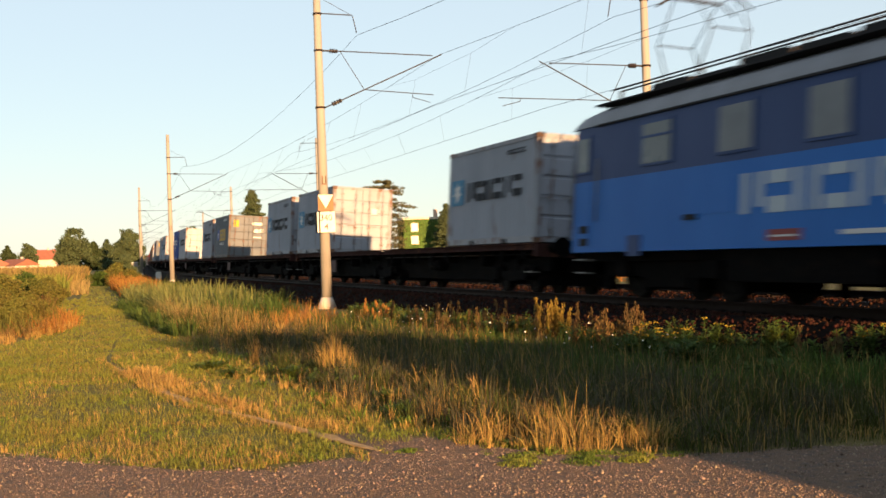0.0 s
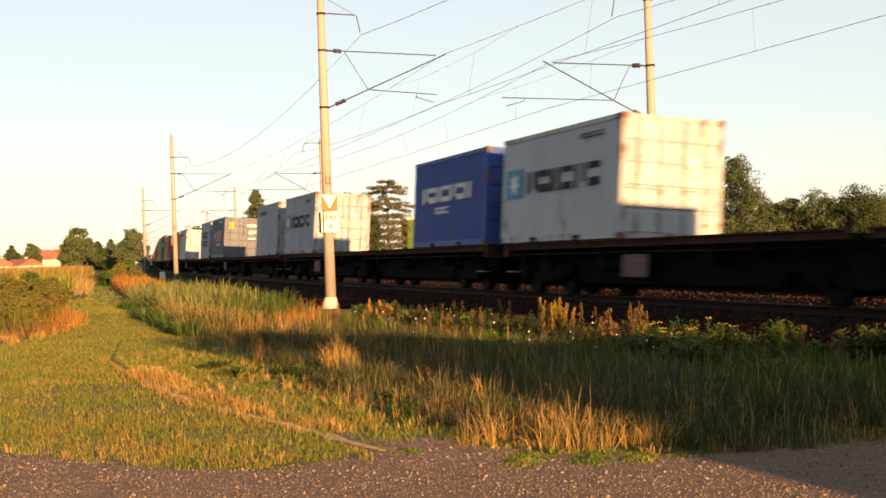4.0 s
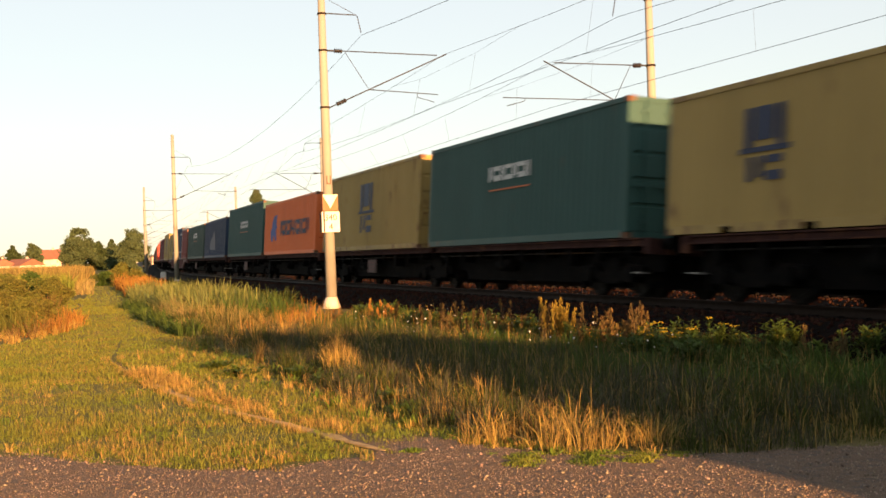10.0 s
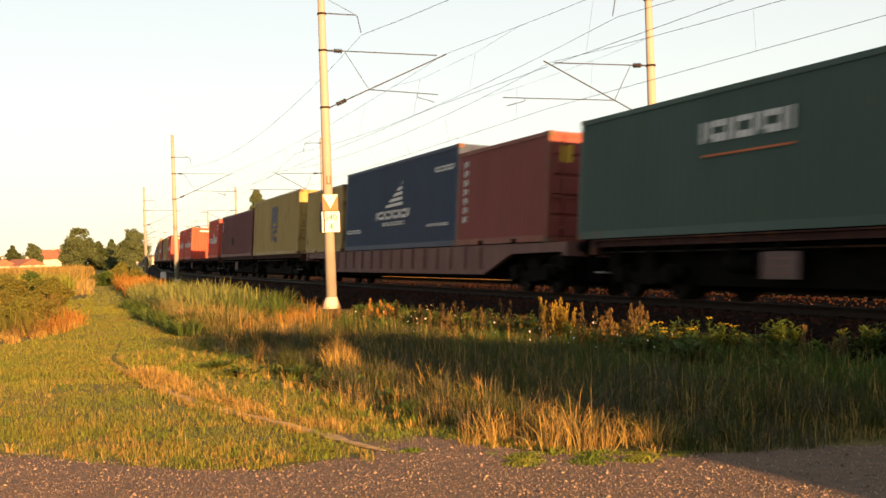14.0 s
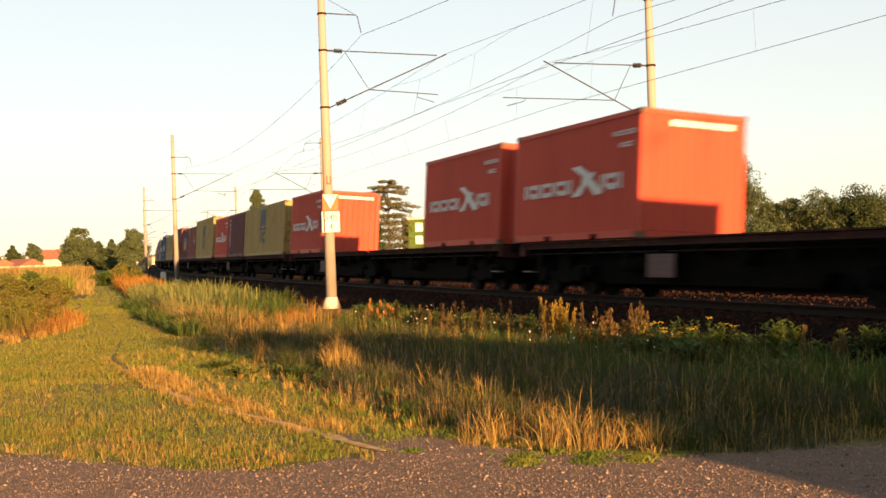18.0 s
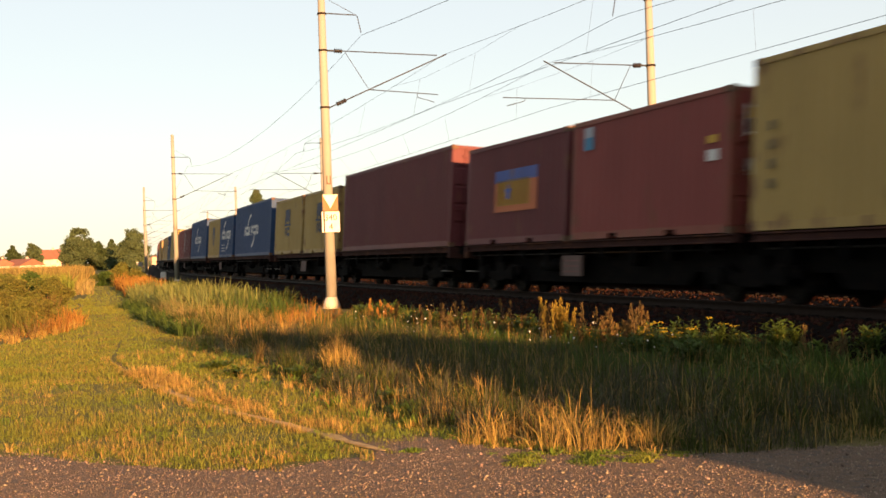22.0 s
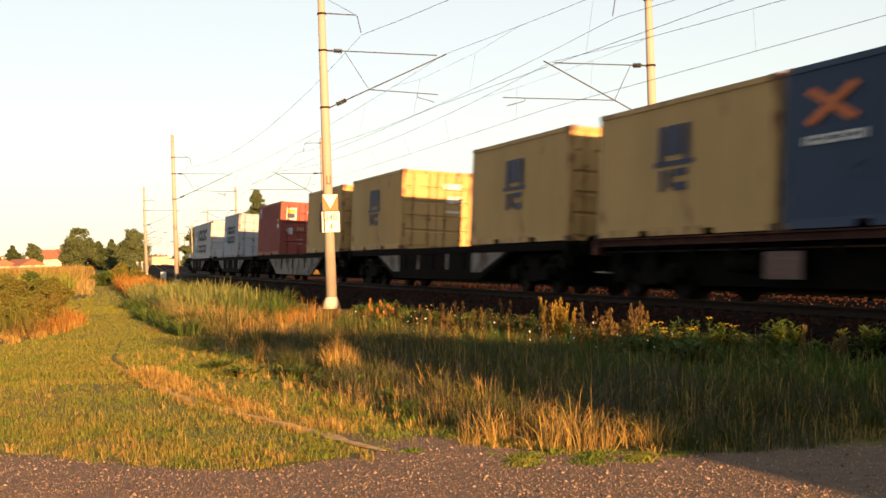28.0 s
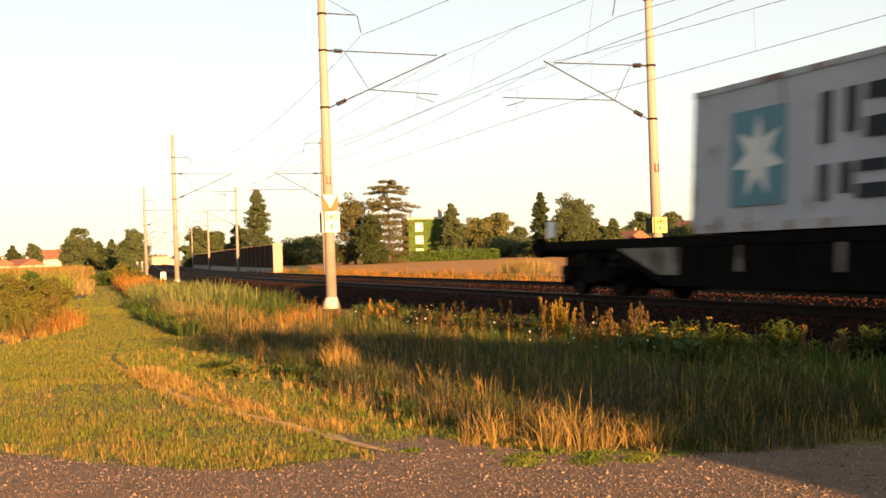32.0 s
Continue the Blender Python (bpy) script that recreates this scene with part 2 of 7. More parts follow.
def prism(bm, outline, y0, y1):
    """An outline of (x, z) drawn out from y0 to y1."""
    a = [bm.verts.new((x, y0, z)) for x, z in outline]
    b = [bm.verts.new((x, y1, z)) for x, z in outline]
    k = len(a)
    bm.faces.new(a)
    bm.faces.new(b[::-1])
    for i in range(k):
        bm.faces.new((a[i], b[i], b[(i + 1) % k], a[(i + 1) % k]))
    return bm


def bm_new():
    return bmesh.new()


SHARED = {}


def mesh_of(name, bm, mat, key=None):
    if key is not None and key in SHARED:
        return SHARED[key]
    me = bpy.data.meshes.new(name)
    bmesh.ops.recalc_face_normals(bm, faces=bm.faces[:])
    bm.to_mesh(me)
    bm.free()
    me.materials.append(mat)
    if key is not None:
        SHARED[key] = me
    return me


def part(name, bm, mat, parent, label="", m=None):
    """Links a bmesh, or a ready mesh, as one mesh object under a thing or a part."""
    me = bm if isinstance(bm, bpy.types.Mesh) else mesh_of(name, bm, mat)
    ob = new(name, me)
    if parent is not None:
        ob.parent = parent
    if m is not None:
        ob.matrix_basis = m
    if label:
        tagged(ob, label)
    return ob


def empty(name, m, label, category, group="", kind=""):
    ob = new(name)
    ob.matrix_basis = m
    return tagged(ob, label, category, group, kind)


def arrays(name, verts, faces_n, faces, mat, smooth=False):
    """A mesh from numpy arrays; faces_n corners a face."""
    me = bpy.data.meshes.new(name)
    verts, faces = np.asarray(verts, np.float32).reshape(-1, 3), np.asarray(faces, np.int32).reshape(-1)
    k = len(faces) // faces_n
    me.vertices.add(len(verts))
    me.vertices.foreach_set("co", verts.ravel())
    me.loops.add(len(faces))
    me.loops.foreach_set("vertex_index", faces)
    me.polygons.add(k)
    me.polygons.foreach_set("loop_start", np.arange(0, len(faces), faces_n, dtype=np.int32))
    me.polygons.foreach_set("loop_total", np.full(k, faces_n, np.int32))
    me.update(calc_edges=True)
    me.materials.append(mat)
    return me


# ---- the line: a curve of 1500 m radius that runs out of a straight ----
R, D0, X0, S_IN, CANT = 1499.0, 12.528, -28.0, -150.0, 0.0798
RAIL_Z = 0.627


def track(s):
    """The near track's axis at s metres along the line: place and heading."""
    a = max(s, S_IN) / R
    x, y = X0 + R * math.sin(a), D0 + R * (1 - math.cos(a))
    if s < S_IN:
        x, y = x + (s - S_IN) * math.cos(a), y + (s - S_IN) * math.sin(a)
    return x, y, a


def along(s, lat=0.0, z=0.0, cant=0.0):
    """A pose beside the line: x runs along it, y away from the camera's side."""
    x, y, a = track(s)
    return Matrix.Translation((x - lat * math.sin(a), y + lat * math.cos(a), z)) @ Matrix.Rotation(a, 4, "Z") @ Matrix.Rotation(-cant, 4, "X")


def travelled(t):
    return 19.2013 * t - 0.00315 * (t - 16) ** 2


def ride(s0, t):
    """The pose on the rails, at time t, of what stands at s0 by the train's own measure."""
    return along(s0 + travelled(t), 0, RAIL_Z, CANT)


# ---- the ground ----
def ground_z(x, y):
    """Height of the ground: level by the road, a low swell of maize land beyond, a dip on the far side of the line."""
    return -0.04 if y > 18 else 0.0


def rows_of(lo, hi, first, grow):
    out, step = [0.0], first
    while out[-1] < hi:
        out.append(out[-1] + step)
        step *= grow
    neg = [0.0]
    step = first
    while neg[-1] > lo:
        neg.append(neg[-1] - step)
        step *= grow
    return sorted(set(neg + out))


xs, ys = rows_of(-2600, 900, 1.2, 1.12), rows_of(-1500, 1500, 1.2, 1.12)
gv = [(x, y, ground_z(x, y) + (0.0)) for y in ys for x in xs]
gf = [(j * len(xs) + i, j * len(xs) + i + 1, (j + 1) * len(xs) + i + 1, (j + 1) * len(xs) + i) for j in range(len(ys) - 1) for i in range(len(xs) - 1)]
ground = new("ground", arrays("ground", gv, 4, gf, M["turf"]))
tagged(ground, "rough grassy ground beside the railway", "ground", kind="structure")


def sheet(name, outline, z, mat, label, thick=0.03, wobble=0.0):
    """A thin slab with an uneven outline, laid on the ground."""
    bm = bm_new()
    pts = []
    k = len(outline)
    for i in range(k):
        a, b = Vector(outline[i]), Vector(outline[(i + 1) % k])
        steps = max(1, min(60, int((b - a).length / 0.25))) if wobble else 1
        for j in range(steps):
            p = a.lerp(b, j / steps)
            w = wobble * noise.noise((p.x * 1.9, p.y * 1.9, 3)) + 0.5 * wobble * noise.noise((p.x * 6, p.y * 6, 7))
            nrm = Vector(((b - a).y, -(b - a).x)).normalized()
            pts.append(p + nrm * w)
    top = [bm.verts.new((p.x, p.y, z)) for p in pts]
    low = [bm.verts.new((p.x, p.y, z - thick)) for p in pts]
    f = bm.faces.new(top)
    for i in range(len(pts)):
        bm.faces.new((top[i], low[i], low[(i + 1) % len(pts)], top[(i + 1) % len(pts)]))
    bmesh.ops.triangulate(bm, faces=[f])
    return tagged(part(name, bm, mat, None), label, name.replace("_", " "), kind="structure")


sheet("gravel_road", [(-12.2, -0.9), (-11.6, -0.25), (-11.17, 0.23), (-10.5, 0.68), (-9.85, 1.22), (-9.55, 1.73), (-9.58, 2.26), (-9.69, 2.68), (-9.9, 2.9), (-10.7, 2.72), (-11.2, 2.62), (-11.15, 2.9), (-10.5, 3.2), (-10.2, 3.6),
                      (-9.65, 3.84), (-9.2, 4.03), (-8.9, 4.25), (-8.75, 4.6), (-8.45, 4.94), (-8.3, 5.5), (-8.15, 5.97), (-7.95, 6.75), (-6.6, 9.6), (6, 9.6), (9, -8), (-7, -9), (-13.5, -5)], 0.012, M["gravel"],
      "grey brown compacted gravel farm road", 0.1, 0.2)
TRAIL = [(-9.9, 2.95), (-10.6, 2.8), (-11.8, 2.56), (-12.8, 2.34), (-13.45, 2.14), (-14.5, 1.96), (-15.9, 1.79), (-17.2, 1.7), (-18.2, 1.62)]
TREAD = [(x, y, 0.065 if x < -10.2 else 0.02) for x, y in TRAIL]
sheet("footpath", [(x, y - w) for x, y, w in TREAD] + [(x, y + w) for x, y, w in reversed(TREAD)], 0.02, M["soil"], "pale trodden footpath through the grass", 0.012, 0.05)
sheet("stubble_field", [(-60, 30), (-40, 45), (-20, 60), (0, 80), (60, 100), (60, 130), (-150, 140), (-330, 135), (-330, 78), (-250, 58), (-150, 36), (-100, 27)], 0.06, M["stubble"],
      "orange harvested stubble field behind the line", 0.3, 0.0)


# ---- the track bed ----
def sweep(name, profile, s0, s1, step, mat, closed=False):
    """A profile of (lat, z) carried along the line."""
    k, n = len(profile), int((s1 - s0) / step) + 1
    vs, fs = [], []
    for i in range(n):
        m = along(s0 + i * step)
        vs += [m @ Vector((0, lat, z)) for lat, z in profile]
    for i in range(n - 1):
        for j in range(k if closed else k - 1):
            a, b = i * k + j, i * k + (j + 1) % k
            fs.append((a, a + k, b + k, b))
    return arrays(name, [tuple(v) for v in vs], 4, fs, mat)


BED = [(-3.3, -0.3), (-2.75, -0.02), (-1.85, 0.50), (-1.6, 0.545), (0, 0.425), (1.5, 0.30), (1.8, 0.29), (2.35, 0.52), (2.5, 0.535), (4, 0.425), (5.6, 0.29), (6.4, -0.1), (7.0, -0.4)]
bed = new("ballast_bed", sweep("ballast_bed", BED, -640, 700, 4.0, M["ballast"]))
tagged(bed, "rust stained stone ballast under two tracks, shade in its colour", "ballast", kind="structure")


def scatter_stones(name, spots, size, mat, label, cat):
    """Many small angular stones in one mesh."""
    base = np.array([(1, 0, 0), (-1, 0, 0), (0, 1, 0), (0, -1, 0), (0, 0, 1), (0, 0, -1)], float)
    faces = np.array([(0, 2, 4), (2, 1, 4), (1, 3, 4), (3, 0, 4), (2, 0, 5), (1, 2, 5), (3, 1, 5), (0, 3, 5)])
    k = len(spots)
    rng = np.random.default_rng(5)
    v = base[None] * rng.uniform(0.6, 1.25, (k, 6, 1)) * rng.uniform(0.45, 1.3, (k, 1, 3)) * (rng.uniform(size[0], size[1], (k, 1, 1)))
    a, b = rng.uniform(0, 6.28, k), rng.uniform(-0.6, 0.6, k)
    ca, sa, cb, sb = np.cos(a), np.sin(a), np.cos(b), np.sin(b)
    rot = np.stack([np.stack([ca, -sa * cb, sa * sb], -1), np.stack([sa, ca * cb, -ca * sb], -1), np.stack([0 * a, sb, cb], -1)], 1)
    v = np.einsum("kij,kpj->kpi", rot, v) + np.asarray(spots)[:, None, :]
    f = faces[None] + (np.arange(k) * 6)[:, None, None]
    return tagged(new(name, arrays(name, v, 3, f, mat)), label, cat, kind="stuff")


rng = np.random.default_rng(11)
spots = []
for i in range(15000):
    s = rng.uniform(-45, 17) if i < 9000 else rng.uniform(-12, 17)
    lat = rng.choice((rng.uniform(-3.0, -1.2), rng.uniform(0.9, 2.9)), p=(0.6, 0.4))
    z = np.interp(lat, [p[0] for p in BED], [p[1] for p in BED])
    spots.append(tuple(along(s, lat, z + 0.01).translation))
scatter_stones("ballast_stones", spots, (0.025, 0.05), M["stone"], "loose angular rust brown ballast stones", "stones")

RAIL_PROFILE = [(-0.07, -0.172), (-0.07, -0.15), (-0.012, -0.12), (-0.012, -0.045), (-0.036, -0.03), (-0.036, -0.004), (0.036, -0.004), (0.036, -0.03), (0.012, -0.045), (0.012, -0.12),
                (0.07, -0.15), (0.07, -0.172)]


def make_track(lat0, label):
    t = empty("railway_track", Matrix(), label, "railway track", kind="structure")
    for side in (-0.7535, 0.7535):
        for nm, prof, mat in (("rail", RAIL_PROFILE, M["rail"]), ("rail_head", [(-0.034, -0.004), (-0.03, 0), (0.03, 0), (0.034, -0.004)], M["railtop"])):
            tilted = [(lat0 + (side + y) * math.cos(CANT) + z * math.sin(CANT), RAIL_Z - (side + y) * math.sin(CANT) + z * math.cos(CANT)) for y, z in prof]
            part(nm, sweep(nm, tilted, -640, 700, 4.0, mat, nm == "rail"), mat, t)
    bm = bm_new()
    prism(bm, [(-0.14, -0.2), (0.14, -0.2), (0.11, 0.0), (-0.11, 0.0)], -1.3, -0.35)
    prism(bm, [(-0.12, -0.2), (0.12, -0.2), (0.10, -0.03), (-0.10, -0.03)], -0.35, 0.35)
    prism(bm, [(-0.14, -0.2), (0.14, -0.2), (0.11, 0.0), (-0.11, 0.0)], 0.35, 1.3)
    for y in (-0.92, -0.58, 0.58, 0.92):
        box(bm, -0.07, 0.07, y - 0.05, y + 0.05, 0, 0.03)
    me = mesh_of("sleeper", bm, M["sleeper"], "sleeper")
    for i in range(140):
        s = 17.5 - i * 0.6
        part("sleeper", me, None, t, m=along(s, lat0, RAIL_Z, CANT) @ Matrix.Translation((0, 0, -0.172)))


make_track(0.0, "near railway track with concrete sleepers, in a curve")
make_track(4.0, "far railway track with concrete sleepers, in a curve")


# ---- catenary masts ----
def text_mesh(words, size):
    cu = bpy.data.curves.new("words", "FONT")
    cu.body, cu.size, cu.align_x, cu.align_y, cu.extrude = words, size, "CENTER", "CENTER", 0.004
    ob = new("words", cu)
    me = bpy.data.meshes.new_from_object(ob.evaluated_get(bpy.context.evaluated_depsgraph_get()))
    bpy.data.objects.remove(ob)
    return me


def insulator(bm, a, b, r=0.06, discs=5):
    a, b = Vector(a), Vector(b)
    rod(bm, a, b, r * 0.45)
    for i in range(discs):
        p, q = a.lerp(b, (i + 0.2) / discs), a.lerp(b, (i + 0.75) / discs)
        rod(bm, p, q, r, r * 0.7, 10)


def mast(s, lat, side, z_tie, z_strut, z_end, reach, reg, foot_z, height, signs="", dz=0.0):
    """A concrete catenary mast. side +1: its bracket reaches to higher lat. Tie, strut and registration tube as on the line."""
    m = along(s, lat, 0)
    z_tie, z_strut, z_end, z_arm, reg = z_tie + dz, z_strut + dz, z_end + dz, 9.8 + dz, (reg[0], reg[1] + dz)
    t = empty("catenary_mast", m, "tapered concrete catenary mast with steel bracket beside the track", "catenary mast", "catenary masts")
    bm = rod(bm_new(), (0, 0, foot_z + 0.35), (0, 0, height), 0.185, 0.115, 16)
    part("pole", bm, M["concrete"], t)
    bm = bm_new()
    rod(bm, (0, 0, foot_z), (0, 0, foot_z + 0.42), 0.34, 0.19, 14)
    part("foot", bm, M["plaster"], t, "flared concrete foot")
    part("plinth", box(bm_new(), -0.5, 0.5, -0.55, 0.55, foot_z - 0.4, foot_z + 0.02), M["concrete"], t)
    for z in (z_tie, z_strut, z_arm):
        part("clamp", rod(bm_new(), (0, 0, z - 0.03), (0, 0, z + 0.03), 0.165 if z < 8 else 0.15, None, 12), M["rail"], t)
    k = side
    bm = bm_new()
    insulator(bm, (0, 0.38 * k, z_tie), (0, 0.66 * k, z_tie - 0.01), 0.085, 4)
    part("insulator", bm, M["insulator"], t)
    bm = bm_new()
    rod(bm, (0, 0.64 * k, z_tie), (0, (reach - 0.35) * k, z_end - 0.05), 0.018)
    rod(bm, (0, 0.1 * k, z_tie), (0, 0.4 * k, z_tie), 0.03)
    part("tie_tube", bm, M["tube"], t)
    p, q = Vector((0, 0.16 * k, z_strut)), Vector((0, reach * k, z_end))
    bm = bm_new()
    insulator(bm, p.lerp(q, 0.06), p.lerp(q, 0.14), 0.085, 4)
    part("insulator", bm, M["insulator"], t)
    bm = bm_new()
    rod(bm, p, q, 0.021)
    part("strut_tube", bm, M["tube"], t)
    joint = p.lerp(q, 0.33)
    bm = bm_new()
    rod(bm, (0, 0.75 * k, z_tie - 0.02), joint, 0.011)
    part("brace", bm, M["tube"], t)
    bm = bm_new()
    rod(bm, joint, (0, reg[0] * k, reg[1]), 0.015)
    part("registration_tube", bm, M["tube"], t)
    bm = bm_new()
    e = Vector((0, (reg[0] - 0.75) * k, reg[1]))
    rod(bm, e, e + Vector((0, 0, -0.1)), 0.012)
    rod(bm, e + Vector((0, 0, -0.1)), e + Vector((0, 0.62 * k, -0.26)), 0.012)
    part("steady_arm", bm, M["tube"], t)
    bm = bm_new()
    rod(bm, (0, 0.1 * k, z_arm + 0.02), (0, 1.2 * k, z_arm), 0.02)
    rod(bm, (0, 0.1 * k, z_arm + 0.55), (0, 1.1 * k, z_arm + 0.04), 0.008)
    part("feeder_arm", bm, M["tube"], t)
    bm = bm_new()
    insulator(bm, (0, 1.22 * k, z_arm - 0.02), (0, 1.34 * k, z_arm - 0.6), 0.022, 6)
    part("hanger", bm, M["insulator"], t)
    bm = box(bm_new(), 0.155, 0.185, -0.07, -0.045, 4.12, 4.4)
    box(box(bm, 0.155, 0.185, 0.045, 0.07, 4.12, 4.4), 0.155, 0.185, -0.045, 0.045, 4.12, 4.15)
    part("step_clip", bm, M["casting"], t, "small steel clip on the pole")
    if signs:
        if signs == "near":
            bm = box(bm_new(), 0.21, 0.24, -0.25, 0.27, 3.24, 3.78)
            part("marker_board", bm, M["sign_brown"], t, "brown board with a white triangle")
            bm = bm_new()
            vs = [bm.verts.new(v) for v in ((0.246, -0.25, 3.77), (0.246, 0.27, 3.77), (0.246, 0.01, 3.32))]
            vs2 = [bm.verts.new(v) for v in ((0.241, -0.25, 3.77), (0.241, 0.27, 3.77), (0.241, 0.01, 3.32))]
            bm.faces.new(vs)
            bm.faces.new(vs2[::-1])
            part("triangle", bm, M["sign_white"], t, "white triangle pointing down")
            z0, y0, y1, zt = 2.53, -0.29, 0.31, 3.21
        else:
            z0, y0, y1, zt = 2.12, -0.27, 0.27, 2.63
        for rot, nm in ((0, "kilometre_board"), (-90, "kilometre_board")):
            mm = Matrix.Rotation(radians(rot), 4, "Z")
            board = part(nm, box(bm_new(), 0.21, 0.235, y0, y1, z0, zt), M["sign_dark"] if rot else M["sign_white"] if signs == "near" else M["sign_yellow"], t,
                         "dark side board" if rot else "enamel kilometre board with dark figures", mm)
            if rot:
                continue
            h = zt - z0
            for words, f, size in (("340", 0.70, h * 0.42), ("4", 0.26, h * 0.42)):
                tm = text_mesh(words, size)
                tm.materials.append(M["sign_dark"] if signs != "near" else M["frame"])
                part("figures", tm, None, board, m=Matrix.Translation((0.238, (y0 + y1) / 2, z0 + h * f)) @ Matrix.Rotation(radians(90), 4, "Z") @ Matrix.Rotation(radians(90), 4, "X"))
    return t


NEAR = [41.5, -9.75, -60.6, -120.5, -172, -224, -276, -328, -380]
FAR = [45.5, -5.75, -54.6, -108, -164, -240, -300, -360]
NEAR_DZ = [0.0, 0.0, -0.3, -0.42] + [-0.5] * 5
FAR_DZ = [0.0, 0.0, 0.12, -0.2] + [-0.3] * 4
for i, s in enumerate(NEAR):
    mast(s, -2.94, 1, 8.58, 6.68, 8.56, 4.36, (4.0, 7.16), -0.04, 11.2 if i == 2 else 11.05, "near" if i == 1 else "", NEAR_DZ[i])
for i, s in enumerate(FAR):
    mast(s, 7.1, -1, 7.63, 5.87, 7.70, 3.85 if i != 2 else 3.4, (5.3, 6.52), -0.2, (10.6, 10.6, 10.3, 10.15, 9.6, 9.4, 9.4, 9.4)[i], "far" if i == 1 else "", FAR_DZ[i])


def wire(name, pts, r, label, sags=(0.0,), sub=12):
    """A wire through pts; sags gives the dip of each span, the last one for all that follow."""
    bm = bm_new()
    out = []
    for i, (a, b) in enumerate(zip(pts, pts[1:])):
        a, b, sag = Vector(a), Vector(b), sags[min(i, len(sags) - 1)]
        for j in range(sub):
            u = j / sub
            p = a.lerp(b, u)
            p.z -= sag * 4 * u * (1 - u)
            out.append(p)
    out.append(Vector(pts[-1]))
    rings = [[bm.verts.new(q + Vector((0, r * math.cos(j * math.pi / 2), r * math.sin(j * math.pi / 2)))) for j in range(4)] for q in out]
    for a, b in zip(rings, rings[1:]):
        for j in range(4):
            bm.faces.new((a[j], a[(j + 1) % 4], b[(j + 1) % 4], b[j]))
    return tagged(part(name, bm, M["wire"], None), label, "wire", "overhead wires")


def line_pt(s, lat, z):
    return along(s, lat, z).translation


def catenary(ss, dzs, carrier, contact, feeder, sag_m, sag_f):
    """Carrier, contact, feeder and stitch wires over one track, with droppers; carrier, contact and feeder are (lat, z) at the masts in turn."""
    def fill(row):
        return [row[min(i, len(row) - 1)] if i < len(row) else (row[-1][0] + (0.2 if i % 2 else -0.2), row[-1][1]) for i in range(len(ss))]
    ma, co, fe = ([line_pt(s, lat, z + dz) for s, (lat, z), dz in zip(ss, fill(row), dzs)] for row in (carrier, contact, feeder))
    wire("carrier_wire", ma, 0.0065, "dark overhead carrier wire sagging between masts", sag_m)
    wire("contact_wire", co, 0.0065, "taut dark contact wire over the track", (0.05,))
    wire("feeder_wire", fe, 0.008, "dark feeder wire hung from the masts", sag_f)

    def hung(row, i, u, sag):
        p = row[i].lerp(row[i + 1], u)
        p.z -= sag * 4 * u * (1 - u)
        return p
    for i in range(3):
        sag = sag_m[min(i, len(sag_m) - 1)]
        for k in range(6):
            u = 0.21 + 0.58 * k / 5
            bm = rod(bm_new(), hung(co, i, u, 0.05), hung(ma, i, u, sag), 0.003, None, 4, False)
            tagged(part("dropper", bm, M["wire"], None), "thin dropper wire between carrier and contact wire", "wire", "droppers")
    for i in (1, 2):
        span0, span1 = ss[i - 1] - ss[i], ss[i] - ss[i + 1]
        u0, u1 = 6.2 / span1, 1 - 6.2 / span0
        a, b = hung(ma, i, u0, sag_m[min(i, len(sag_m) - 1)]), hung(ma, i - 1, u1, sag_m[i - 1])
        a2, b2 = hung(ma, i, 2.8 / span1, 0), hung(ma, i - 1, 1 - 2.8 / span0, 0)
        a2.z, b2.z = a2.z - 0.42, b2.z - 0.42
        wire("stitch_wire", [a, a2, b2, b], 0.0035, "thin stitch wire under the carrier wire at a mast", (0.0,), 4)
        for p, q in ((a2, hung(co, i, 2.8 / span1, 0.05)), (b2, hung(co, i - 1, 1 - 2.8 / span0, 0.05))):
            tagged(part("dropper", rod(bm_new(), q, p, 0.003, None, 4, False), M["wire"], None), "thin dropper wire between stitch wire and contact wire", "wire", "droppers")


catenary(NEAR, NEAR_DZ, [(1.9, 8.54), (1.32, 8.54), (1.4, 8.62), (0.95, 8.5)], [(1.6, 6.78), (1.05, 6.78), (0.4, 6.8), (0.7, 6.85)], [(-0.9, 9.14), (-1.58, 9.14), (-1.9, 9.12)], (0.5, 0.35, 0.5), (1.0, 1.15, 1.0))
catenary(FAR, FAR_DZ, [(3.4, 7.67), (3.5, 7.67), (2.9, 7.68), (3.5, 7.6)], [(4.2, 6.19), (3.34, 6.19), (4.2, 6.2), (3.6, 6.2)], [(5.7, 9.2), (5.95, 9.2), (5.2, 9.08), (5.9, 9.2)], (0.8, 0.75, 0.7), (0.8, 0.6, 0.8))


# ---- noise barrier on the far side ----
barrier = empty("noise_barrier", along(-84, 8.3), "long brown noise barrier with grey plinth beside the far track", "noise barrier", kind="structure")
inv_b = along(-84, 8.3).inverted()
bmp = box(bm_new(), -3.9, -0.1, -0.06, 0.06, 0.75, 3.05)
for k in range(12):
    box(bmp, -3.85 + k * 0.315, -3.70 + k * 0.315, -0.085, -0.06, 0.78, 3.02)
panel = mesh_of("barrier_panel", bmp, M["barrier"], "barrier_panel")
plinth = mesh_of("barrier_plinth", box(bm_new(), -3.92, -0.08, -0.09, 0.09, -0.1, 0.74), M["barrier_grey"], "barrier_plinth")
post = mesh_of("barrier_post", box(bm_new(), -0.1, 0.1, -0.12, 0.12, -0.2, 3.12), M["post"], "barrier_post")
